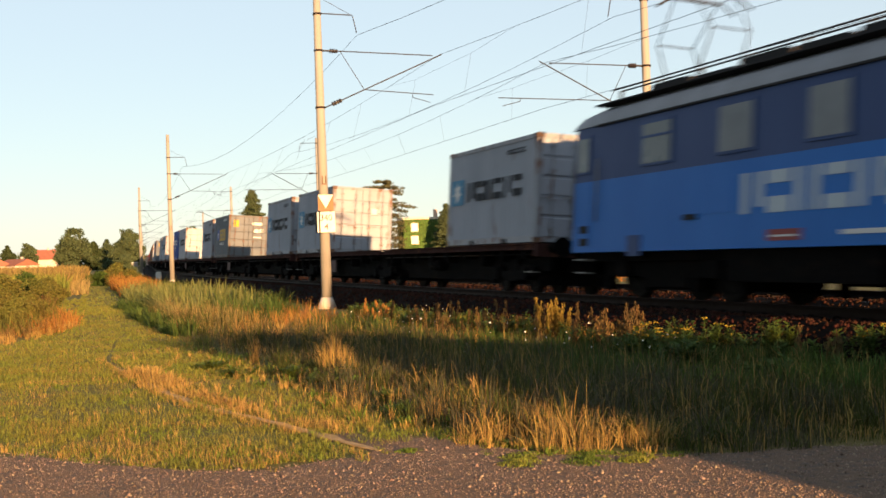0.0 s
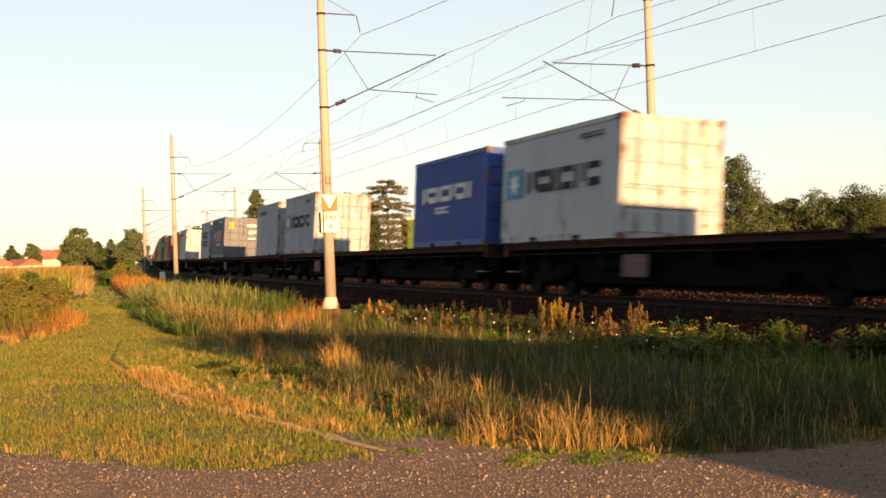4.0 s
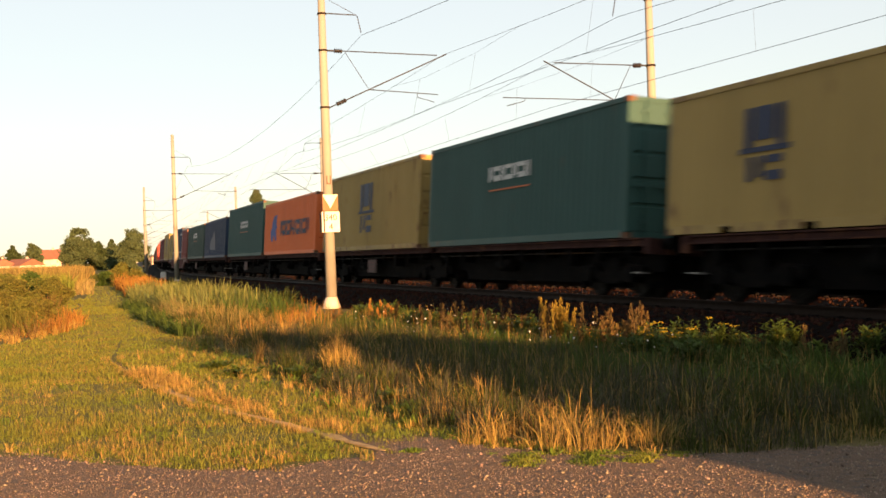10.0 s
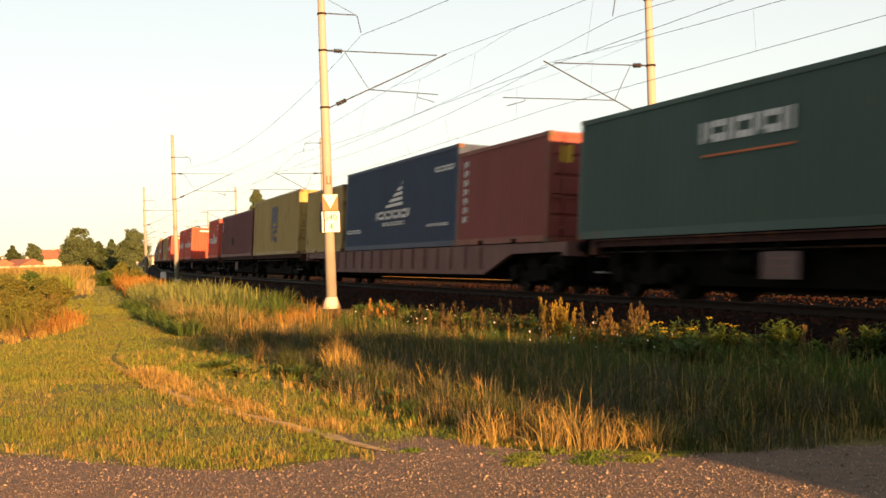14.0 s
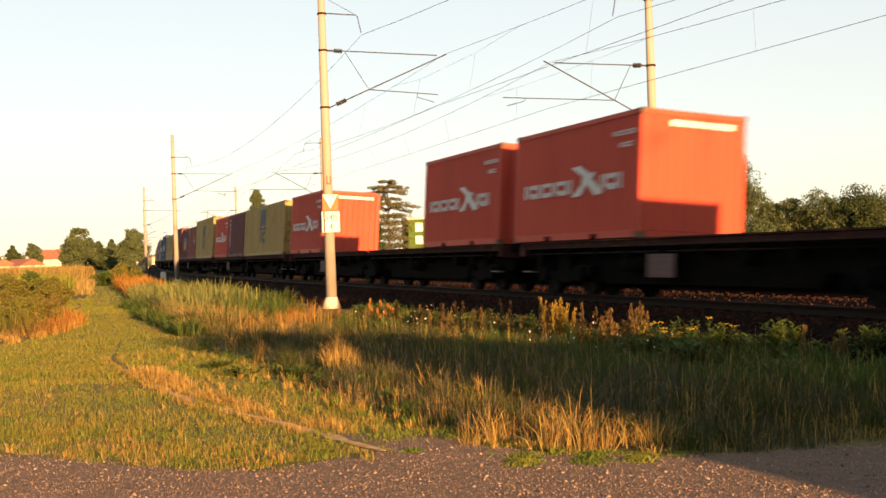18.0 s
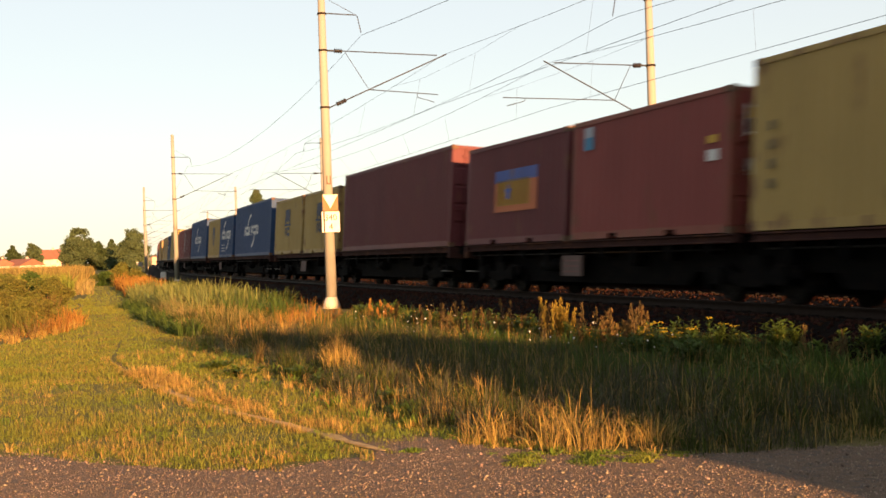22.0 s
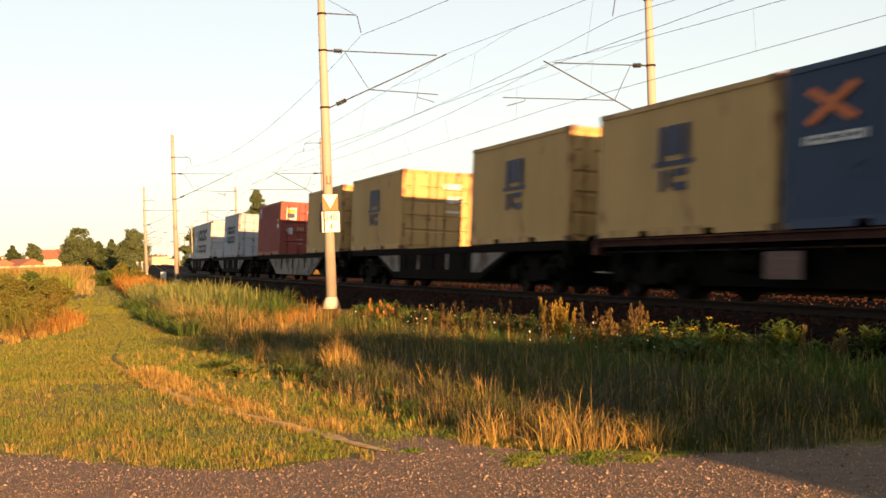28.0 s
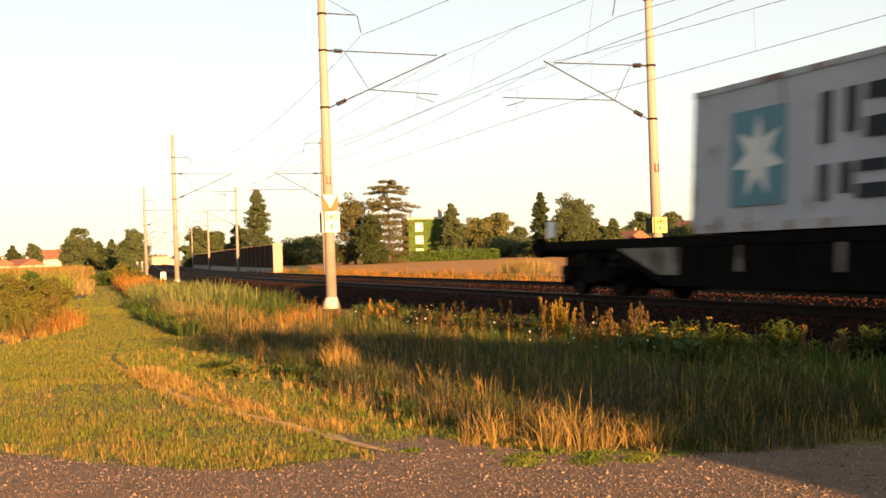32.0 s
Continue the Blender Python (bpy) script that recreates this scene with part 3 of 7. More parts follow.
for i in range(60):
    m = inv_b @ along(-84 - 4 * i, 8.3)
    part("barrier_panel", panel, None, barrier, m=m)
    part("barrier_plinth", plinth, None, barrier, m=m)
    part("barrier_post", post, None, barrier, m=m)
bm = box(bm_new(), 0.06, 0.3, -0.45, 0.45, -0.2, 3.15)
part("end_column", bm, M["concrete"], barrier, "pale concrete end column")

# a plain wall behind the viewer, added unseen so that its shade lies on the verge
bm = bm_new()
prism(bm, [(5.95, -0.2), (12.6, -0.2), (12.6, 2.7), (10.6, 2.95), (8.9, 3.3), (8.0, 3.8), (5.95, 4.2)], 5.0, 5.3)
bm.transform(Matrix(((0, 1, 0, 0), (1, 0, 0, 0), (0, 0, 1, 0), (0, 0, 0, 1))))
tagged(part("wall_south", bm, M["plaster"], None), "unseen plain wall added to shade the verge", "wall", kind="structure")


# ---- containers ----
W2, FLOOR = 1.219, 1.18


def star(cx, cz, r, points=7, inner=0.45):
    return [(cx + (r if i % 2 == 0 else r * inner) * math.sin(i * math.pi / points), cz + (r if i % 2 == 0 else r * inner) * math.cos(i * math.pi / points))
            for i in range(points * 2)]


def letters(bm, u0, u1, z0, z1, n, y0, y1, lean=0.0):
    """A row of n plain pairs of bars standing for lettering."""
    w = (u1 - u0) / n
    for i in range(n):
        a, b = u0 + i * w + w * 0.08, u0 + (i + 1) * w - w * 0.08
        v, t = w * 0.28, (z1 - z0) * (0.32, 0.38, 0.35)[i % 3]
        if i % 2 == 0:
            box(bm, a, a + v, y0, y1, z0, z1)
            box(bm, b - v, b, y0, y1, z0 if i % 4 else z0 + t * 0.5, z1)
        else:
            box(bm, a, b, y0, y1, z0, z0 + t)
            box(bm, a, b, y0, y1, z1 - t * 0.8, z1)
    return bm


YM = (-W2 - 0.007, -W2 - 0.002)


def patch(bm, u0, u1, z0, z1):
    return box(bm, u0, u1, YM[0], YM[1], z0, z1)


def mark(kind, t, half):
    """Markings on the side wall that faces the camera; u runs from the rear edge."""
    o = Matrix.Translation((-half, 0, 0))

    def put(name, bm, mat, label):
        part(name, bm, M[mat], t, label, o)

    def squ(u0, u1, z0, z1, mat, label="square emblem"):
        put("emblem", patch(bm_new(), u0, u1, z0, z1), mat, label)

    def word(u0, u1, z0, z1, n, mat, label="row of plain lettering blocks"):
        put("lettering", letters(bm_new(), u0, u1, z0, z1, n, *YM), mat, label)

    def starred(cx, cz, r):
        put("star", prism(bm_new(), star(cx, cz, r), YM[0] - 0.005, YM[0] - 0.001), "mark_white", "white star")
    if kind == "star20":
        squ(0.25, 1.23, 1.10, 1.80, "mark_blue"), starred(0.74, 1.45, 0.32)
        word(1.45, 5.2, 1.16, 1.68, 6, "mark_black")
        word(4.2, 5.3, 2.2, 2.32, 6, "mark_black", "small code bars")
    elif kind == "faint20":
        squ(0.35, 0.75, 2.05, 2.3, "mark_blue"), word(0.9, 2.9, 2.06, 2.26, 7, "mark_black")
    elif kind == "double20":
        squ(0.27, 1.25, 0.95, 1.85, "mark_blue"), starred(0.76, 1.4, 0.36)
        word(1.62, 4.75, 1.42, 1.86, 6, "mark_black"), word(1.62, 4.75, 0.84, 1.25, 7, "mark_black")
    elif kind == "double40":
        squ(1.25, 2.75, 0.44, 2.06, "mark_teal"), starred(2.0, 1.25, 0.72)
        word(3.5, 9.6, 1.30, 2.10, 6, "mark_black"), word(3.5, 9.6, 0.42, 0.98, 7, "mark_black")
    elif kind in ("flag_orange", "flag_yellow"):
        squ(1.15, 2.27, 1.1, 1.75, "royal", "blue flag panel")
        put("star", prism(bm_new(), star(1.7, 1.42, 0.26, 5), YM[0] - 0.005, YM[0] - 0.001), "mark_white", "white emblem")
        squ(2.31, 4.75, 1.04, 1.76, "mark_" + kind[5:], "bright name panel")
        word(2.6, 4.45, 1.2, 1.6, 8, "darkgrey"), word(2.4, 4.4, 0.78, 0.92, 12, "mark_white")
        word(3.6, 5.2, 2.25, 2.38, 9, "mark_white", "small code bars")
    elif kind == "script":
        word(0.8, 5.0, 1.3, 1.75, 7, "mark_white"), word(2.0, 3.2, 0.95, 1.15, 4, "mark_white")
    elif kind in ("crest20", "crest40"):
        c, h, k = (2.95, 2.59, 0.55) if kind == "crest20" else (6.25, 2.9, 0.8)
        squ(c - k, c - k * 0.62, 1.38, 1.42 + k * 1.2, "mark_navy", "dark blue crest bar")
        squ(c - k * 0.5, c + k * 0.45, 1.42 + k * 0.18, 1.42 + k * 1.2, "mark_navy", "dark blue crest panel")
        squ(c + k * 0.6, c + k * 0.95, 1.38, 1.42 + k * 1.2, "mark_navy", "dark blue crest bar")
        squ(c - k * 1.25, c + k * 1.25, 1.32, 1.41, "mark_navy", "dark blue crest base")
        word(c - k * 0.95, c + k * 0.95, 1.28 - k * 0.8, 1.25, 2, "mark_navy")
        for i in range(4 if kind == "crest40" else 0):
            put("lettering", patch(bm_new(), 0.45, 0.6, 0.7 + i * 0.32, 0.86 + i * 0.32), "mark_faded", "small faded code blocks")
    elif kind == "swirl":
        put("emblem", prism(bm_new(), [(1.9, 0.7), (2.5, 0.65), (2.6, 1.0), (3.1, 0.7), (3.45, 0.7), (3.2, 1.2), (3.5, 1.35), (3.25, 1.5), (3.4, 1.95), (2.6, 1.9), (2.2, 1.6), (2.1, 1.3), (1.75, 1.2)], *YM),
            "royal", "blue bird like emblem")
        word(4.3, 7.2, 0.9, 1.6, 5, "mark_navy"), word(7.5, 10.9, 0.88, 1.55, 5, "mark_navy")
        put("lettering", patch(bm_new(), 7.2, 7.5, 1.1, 1.25), "mark_navy", "dark dash")
    elif kind == "capped":
        word(4.7, 7.4, 1.62, 2.0, 7, "mark_white")
        put("underline", patch(bm_new(), 4.8, 7.4, 1.37, 1.41), "mark_orange", "thin red underline")
    elif kind == "peak":
        for i in range(5):
            put("emblem", prism(bm_new(), [(5.2 + i * 0.42, 1.38 + i * 0.17), (7.1 - i * 0.03, 1.42 + i * 0.17), (7.1 - i * 0.03, 1.52 + i * 0.17), (5.35 + i * 0.42, 1.48 + i * 0.17)], *YM), "mark_white", "white stripe of a peak emblem")
        word(4.1, 7.9, 1.0, 1.28, 9, "mark_white"), word(4.9, 7.4, 0.78, 0.9, 10, "mark_white")
        word(0.3, 2.2, 0.62, 0.75, 8, "mark_white"), word(9.6, 11.5, 0.62, 0.7, 12, "mark_white"), word(10.2, 11.9, 2.2, 2.36, 9, "mark_white")
    elif kind == "column":
        if half > 5:
            put("panel", patch(bm_new(), 1.0, 1.35, 0.5, 0.85), "soot", "dark repair panel")
            put("panel", patch(bm_new(), 4.6, 5.5, 0.7, 1.15), "soot", "dark repair panel")
        for i in (4, 5, 6) if half > 5 else range(7):
            put("lettering", letters(bm_new(), 0.52, 0.86, 0.62 + i * 0.25, 0.8 + i * 0.25, 1, *YM), "mark_white", "white block in an upright row")
    elif kind == "cross20":
        word(0.55, 3.1, 1.02, 1.34, 7, "mark_white"), word(4.4, 5.35, 1.02, 1.36, 3, "mark_white")
        put("emblem", prism(bm_new(), [(3.1, 0.95), (3.5, 0.95), (3.8, 1.2), (4.2, 0.93), (4.55, 0.98), (4.05, 1.3), (4.2, 1.45), (3.95, 1.42), (3.45, 1.62), (3.05, 1.6), (3.6, 1.38), (3.55, 1.2)], *YM), "mark_white", "white running cross emblem")
        word(4.9, 5.85, 2.1, 2.2, 7, "mark_white", "small code bars"), word(5.2, 5.75, 1.85, 1.95, 4, "mark_white", "small code bars")
    elif kind in ("arc40", "arc20"):
        u0, u1, f = (3.6, 8.45, 1.0) if kind == "arc40" else (1.0, 5.1, 1.0)
        word(u0, u0 + (u1 - u0) * 0.42, 1.15, 1.66, 3, "mark_white"), word(u0 + (u1 - u0) * 0.5, u1, 1.15, 1.66, 3, "mark_white")
        c = (u0 + u1) / 2
        for sgn, zc in ((1, 1.4), (-1, 1.4)):
            pts = []
            for i in range(6):
                a = radians(100 + i * 12)
                pts.append((c + sgn * 1.35 * math.cos(a), zc + sgn * 0.95 * math.sin(a)))
            for i in range(5, -1, -1):
                a = radians(100 + i * 12)
                pts.append((c + sgn * 1.2 * math.cos(a), zc + sgn * 0.82 * math.sin(a)))
            put("emblem", prism(bm_new(), pts, *YM), "mark_white", "white arc emblem")
        if kind == "arc20":
            for z in (0.4, 0.57, 0.76):
                put("lettering", patch(bm_new(), 1.0, 2.65, z, z + 0.035), "mark_white", "white panel line")
    elif kind == "cross_orange":
        for s in (1, -1):
            put("emblem", prism(bm_new(), [(1.15 - 0.62, 1.9 - 0.22 * s), (1.15 - 0.45, 1.9 - 0.32 * s), (1.15 + 0.62, 1.9 + 0.22 * s), (1.15 + 0.45, 1.9 + 0.32 * s)], YM[0] - 0.004 * (s + 1), YM[1]), "mark_orange", "orange cross stroke")
        word(0.5, 1.95, 1.3, 1.45, 7, "mark_white"), word(1.5, 2.0, 0.75, 1.05, 2, "navy")
    elif kind == "bars":
        squ(1.95, 4.5, 1.55, 1.85, "royal", "blue panel"), squ(1.95, 4.5, 0.8, 1.55, "mark_orange", "red panel"), squ(2.1, 4.1, 0.95, 1.6, "mark_yellow", "yellow panel")
        put("star", prism(bm_new(), star(2.8, 1.28, 0.25, 5), YM[0] - 0.005, YM[0] - 0.001), "royal", "blue emblem")
    elif kind == "small":
        squ(0.55, 0.95, 1.93, 2.2, "mark_blue", "small blue emblem"), squ(0.55, 0.95, 2.2, 2.42, "grey", "pale half of the small emblem")
        squ(5.35, 5.7, 1.3, 1.5, "mark_white", "small white plate"), squ(5.35, 5.65, 1.62, 1.76, "mark_yellow", "small yellow plate")
    elif kind == "disc":
        word(0.5, 1.1, 2.05, 2.25, 3, "mark_white", "small code bars")
    elif kind == "smoke":
        put("lettering", prism(bm_new(), [(3.6, 0.6), (7.0, 0.5), (6.9, 1.2), (6.0, 1.9), (5.2, 1.5), (3.9, 1.2)], *YM), "tan_navy", "faded paler patch")
        word(0.7, 2.7, 0.35, 0.6, 6, "tan_navy")


for key, base in (("grey", (0.22, 0.235, 0.265)), ("white", (0.29, 0.3, 0.32)), ("amber", (0.34, 0.21, 0.08)), ("yellow", (0.29, 0.195, 0.062)), ("tan", (0.1, 0.1, 0.1)), ("brick", (0.17, 0.042, 0.028))):
    M[key + "_edge"] = paint("rust stained edge of " + key + " container", base, rust_at=0.53, scale=2.6)
M["mark_faded"] = paint("faded code lettering", (0.14, 0.105, 0.055))
M["bar_pink"] = paint("chalky worn locking bar and shaded code bar paint", (0.3, 0.17, 0.13), rust_at=0.56)
M["tan_navy"] = paint("faded blue patch", (0.034, 0.052, 0.09))


def container(length, height, colour, kind, m, doors=True, label=""):
    """A shipping container in parts; x runs forward, its doors or blank end face forward."""
    t = empty("shipping_container", m, label, "shipping container", "containers on the train")
    c, h2, base = M[colour], length / 2, (length, height, colour)
    edge = M.get(colour + "_edge", c)
    top = height - 0.1

    def shared(name, build, mat, lab="", mm=None, key=""):
        k = (name, key, *base)
        if k not in SHARED:
            bm = bm_new()
            build(bm)
            mesh_of(name, bm, mat, k)
        part(name, SHARED[k], None, t, lab, mm)

    def side(bm):
        n = int((length - 0.3) / 0.28)
        w = (length - 0.3) / n
        pts = []
        for i in range(n):
            x = -h2 + 0.15 + i * w
            pts += [(x, 0), (x + w * 0.26, 0), (x + w * 0.5, 0.05), (x + w * 0.76, 0.05)]
        pts.append((h2 - 0.15, 0))
        lo = [bm.verts.new((x, -W2 + 0.005 + y, 0.16)) for x, y in pts]
        hi = [bm.verts.new((x, -W2 + 0.005 + y, top)) for x, y in pts]
        for i in range(len(pts) - 1):
            bm.faces.new((lo[i], lo[i + 1], hi[i + 1], hi[i]))
    shared("side_panel", side, c)
    shared("side_panel", side, c, mm=Matrix.Rotation(math.pi, 4, "Z"))

    def end(bm):
        n = 9
        w = (2 * W2 - 0.3) / n
        pts = []
        for i in range(n):
            y = -W2 + 0.15 + i * w
            pts += [(y, 0), (y + w * 0.26, 0), (y + w * 0.5, 0.04), (y + w * 0.76, 0.04)]
        pts.append((W2 - 0.15, 0))
        lo = [bm.verts.new((h2 - 0.01 - d, y, 0.16)) for y, d in pts]
        hi = [bm.verts.new((h2 - 0.01 - d, y, top)) for y, d in pts]
        for i in range(len(pts) - 1):
            bm.faces.new((lo[i], lo[i + 1], hi[i + 1], hi[i]))
    shared("end_panel", end, c, mm=Matrix.Rotation(math.pi, 4, "Z"))
    if not doors:
        shared("end_panel", end, c)
        part("code_bar", box(bm_new(), h2 - 0.012, h2 - 0.004, -0.55, 0.95, top - 0.22, top - 0.1), M["mark_white"], t, "white bar of unreadable writing")
    else:
        def door(bm):
            line = [(h2 - 0.065, 0.16), (h2 - 0.065, top), (h2 - 0.02, top)]
            for z in np.linspace(top, 0.16, 6)[1:-1]:
                line += [(h2 - 0.02, z + 0.05), (h2 - 0.056, z + 0.025), (h2 - 0.056, z - 0.025), (h2 - 0.02, z - 0.05)]
            prism(bm, line + [(h2 - 0.02, 0.16)], 0.012, W2 - 0.13)
        for sgn in (1, -1):
            k = ("door", sgn, *base)
            if k not in SHARED:
                bm = bm_new()
                door(bm)
                if sgn < 0:
                    bmesh.ops.scale(bm, vec=(1, -1, 1), verts=bm.verts[:])
                mesh_of("door", bm, c, k)
            ob = part("door", SHARED[k], None, t)
            for y in (0.28, 0.82):
                kk = ("locking_bar", y * sgn, kind == "disc", *base)
                if kk not in SHARED:
                    bm = rod(bm_new(), (h2 + 0.012, y * sgn, 0.1), (h2 + 0.012, y * sgn, top + 0.02), 0.032 if kind == "disc" else 0.018, None, 6)
                    for z in (0.35, 1.0, 1.7, top - 0.2):
                        box(bm, h2 - 0.02, h2 + 0.03, y * sgn - 0.06, y * sgn + 0.06, z - 0.04, z + 0.04)
                    box(bm, h2 + 0.02, h2 + 0.045, y * sgn - 0.02, y * sgn + 0.3 * sgn, 1.05, 1.1)
                    mesh_of("locking_bar", bm, M["bar_pink"] if kind == "disc" else edge, kk)
                part("locking_bar", SHARED[kk], None, ob, "steel locking bar with handle")
        k = ("placard", colour, length, height)
        if k not in SHARED:
            bm = bm_new()
            box(bm, h2 - 0.018, h2 - 0.012, 0.38, 0.6, 1.55, 1.78)
            mesh_of("placard", bm, M["mark_white"], k)
        part("placard", SHARED[k], None, t, "small white placard with unreadable writing")
        def plate(name, y0, y1, z0, z1, mat, lab, out=0.0115):
            part(name, box(bm_new(), h2 - 0.018, h2 - out, y0, y1, z0, z1), M[mat], t, lab)
        bars = ()
        if kind == "disc":
            bm = rod(bm_new(), (h2 - 0.018, -0.72, top - 0.64), (h2 - 0.0115, -0.72, top - 0.64), 0.17, None, 20)
            part("sticker", bm, M["mark_white"], t, "round white sticker on the door")
            bars = ((-0.5, -0.05, -0.74, -0.6), (0.12, 0.98, -0.72, -0.58), (-0.95, -0.66, -1.75, -1.3), (0.76, 1.02, -1.85, -1.55), (0.4, 0.72, -1.0, -0.92), (0.4, 0.72, -1.2, -1.12), (-0.5, -0.1, -2.0, -1.93), (0.6, 1.0, -2.15, -2.1))
        elif kind == "small":
            plate("sticker", -0.92, -0.44, top - 0.78, top - 0.2, "mark_white", "square sticker with a yellow and blue picture field")
            plate("sticker", -0.88, -0.5, top - 0.46, top - 0.27, "mark_yellow", "yellow half of the sticker", 0.009)
            plate("sticker", -0.88, -0.5, top - 0.7, top - 0.47, "mark_navy", "dark blue half of the sticker", 0.009)
            plate("sticker", -0.88, -0.58, 1.0, 1.33, "white", "pale worn plate on the door")
            bars = ((0.12, 1.0, -0.48, -0.34), (0.16, 0.7, -0.64, -0.52), (0.1, 0.6, -1.1, -0.95), (0.66, 0.98, -1.2, -0.95), (-0.36, -0.04, -1.28, -1.12), (0.1, 0.6, -1.5, -1.42), (0.66, 0.98, -1.6, -1.42), (0.14, 0.6, -1.72, -1.66),
                    (-0.4, -0.1, -1.75, -1.7), (-0.4, -0.1, -1.95, -1.9), (0.62, 1.0, -1.96, -1.84), (0.1, 0.5, -2.0, -1.95))
        elif colour in ("brick", "darkgrey", "amber", "tan"):
            plate("sticker", -0.92, -0.6, top - 0.62, top - 0.2, "mark_yellow" if colour != "amber" else "amber", "yellow sticker on the door", 0.011)
            bars = ((0.2, 0.85, -0.48, -0.3), (0.3, 0.62, -0.9, -0.78), (0.66, 0.9, -0.9, -0.7), (0.3, 0.8, -1.25, -1.18))
        # on small-emblem doors the lower bars get a duller colour for the shade there
        for y0, y1, z0, z1 in bars:
            plate("code_bar", y0, y1, top + z0, top + z1, "bar_pink" if kind == "small" and z0 < -0.7 else "mark_white", "pale bar of unreadable writing")

    def roof(bm):
        n = int(length / 0.6)
        for i in range(n):
            x = -h2 + 0.1 + i * (length - 0.2) / n
            box(bm, x + 0.04, x + (length - 0.2) / n - 0.04, -W2 + 0.1, W2 - 0.1, height - 0.035, height - 0.006)
        box(bm, -h2 + 0.05, h2 - 0.05, -W2 + 0.05, W2 - 0.05, height - 0.05, height - 0.03)
    shared("roof_panel", roof, c)

    def rails(bm):
        box(bm, -h2 + 0.15, h2 - 0.15, -W2, -W2 + 0.07, top - 0.01, height - 0.012)
    shared("top_rail", rails, edge)
    shared("top_rail", rails, edge, mm=Matrix.Rotation(math.pi, 4, "Z"))

    def sill(bm):
        """The bottom side rail, notched for the lifting forks."""
        a, b = -h2 + 0.15, h2 - 0.15
        cuts = [(-1.3, -0.95), (0.95, 1.3)] if length < 8 else []
        line = [(a, 0.165), (a, 0.012)]
        for p, q in cuts:
            line += [(p, 0.012), (p, 0.12), (q, 0.12), (q, 0.012)]
        prism(bm, line + [(b, 0.012), (b, 0.165)], -W2, -W2 + 0.06)
    shared("bottom_rail", sill, edge)
    shared("bottom_rail", sill, edge, mm=Matrix.Rotation(math.pi, 4, "Z"))

    def floor(bm):
        box(bm, -h2 + 0.12, h2 - 0.12, -W2 + 0.06, W2 - 0.06, 0.06, 0.15)
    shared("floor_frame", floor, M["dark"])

    def post(bm):
        box(bm, h2 - 0.16, h2 - 0.004, -W2 + 0.002, -W2 + 0.15, 0.118, height - 0.118)
        bmesh.ops.bevel(bm, geom=bm.edges[:], offset=0.015, segments=1, affect="EDGES")

    def cast(bm):
        box(bm, h2 - 0.178, h2, -W2, -W2 + 0.162, 0, 0.118)
    def header(bm):
        box(bm, h2 - 0.07, h2 - 0.006, -W2 + 0.15, W2 - 0.15, top - 0.02, height - 0.01)

    def threshold(bm):
        box(bm, h2 - 0.07, h2 - 0.006, -W2 + 0.15, W2 - 0.15, 0.02, 0.15)
    for nm, build in (("end_header", header), ("end_sill", threshold)):
        shared(nm, build, edge)
        shared(nm, build, edge, mm=Matrix.Rotation(math.pi, 4, "Z"))
    for nm, build, mat in (("corner_post", post, edge), ("corner_casting", cast, M["casting"])):
        for sx in (1, -1):
            for sy in (1, -1):
                key = (nm, sx, sy, *base)
                if key not in SHARED:
                    bm = bm_new()
                    build(bm)
                    bmesh.ops.scale(bm, vec=(sx, sy, 1), verts=bm.verts[:])
                    mesh_of(nm, bm, mat, key)
                part(nm, SHARED[key], None, t)
                if nm == "corner_casting":
                    part(nm, SHARED[key], None, t, m=Matrix.Translation((0, 0, height - 0.118)))
    if kind:
        mark(kind, t, h2)
    return t


# ---- wagons ----
def bogie_mesh():
    bm = bm_new()
    for s in (-1, 1):
        y0, y1 = s * 1.0 - 0.06, s * 1.0 + 0.06
        prism(bm, [(-1.35, 0.42), (-1.35, 0.62), (-0.75, 0.68), (-0.45, 0.5), (0.45, 0.5), (0.75, 0.68), (1.35, 0.62), (1.35, 0.42), (0.6, 0.36), (0.35, 0.26), (-0.35, 0.26), (-0.6, 0.36)], y0, y1)
        for x in (-0.9, 0.9):
            box(bm, x - 0.17, x + 0.17, s * 1.0 - 0.13, s * 1.0 + 0.13, 0.30, 0.60)
            for dx in (-0.26, 0.26):
                rod(bm, (x + dx, s * 1.02, 0.40), (x + dx, s * 1.02, 0.62), 0.07, None, 8)
    box(bm, -0.3, 0.3, -1.0, 1.0, 0.45, 0.80)
    for x in (-1.3, 1.3):
        box(bm, x - 0.05, x + 0.05, -1.0, 1.0, 0.42, 0.55)
    return bm


def wheel_mesh():
    """One wheel, turned from its profile of (y, radius)."""
    bm, n = bm_new(), 28
    prof = [(0.66, 0.06), (0.66, 0.485), (0.695, 0.485), (0.70, 0.458), (0.82, 0.452), (0.83, 0.38), (0.79, 0.33), (0.79, 0.2), (0.86, 0.16), (0.86, 0.06)]
    rings = [[bm.verts.new((r * math.cos(i * math.tau / n), y, 0.46 + r * math.sin(i * math.tau / n))) for i in range(n)] for y, r in prof]
    for a, b in zip(rings, rings[1:]):
        for i in range(n):
            bm.faces.new((a[i], a[(i + 1) % n], b[(i + 1) % n], b[i]))
    return bm


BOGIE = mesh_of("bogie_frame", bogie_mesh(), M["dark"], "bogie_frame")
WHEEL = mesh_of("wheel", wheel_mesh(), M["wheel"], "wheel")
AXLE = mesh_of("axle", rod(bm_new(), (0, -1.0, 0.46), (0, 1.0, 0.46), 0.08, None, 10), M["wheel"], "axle")


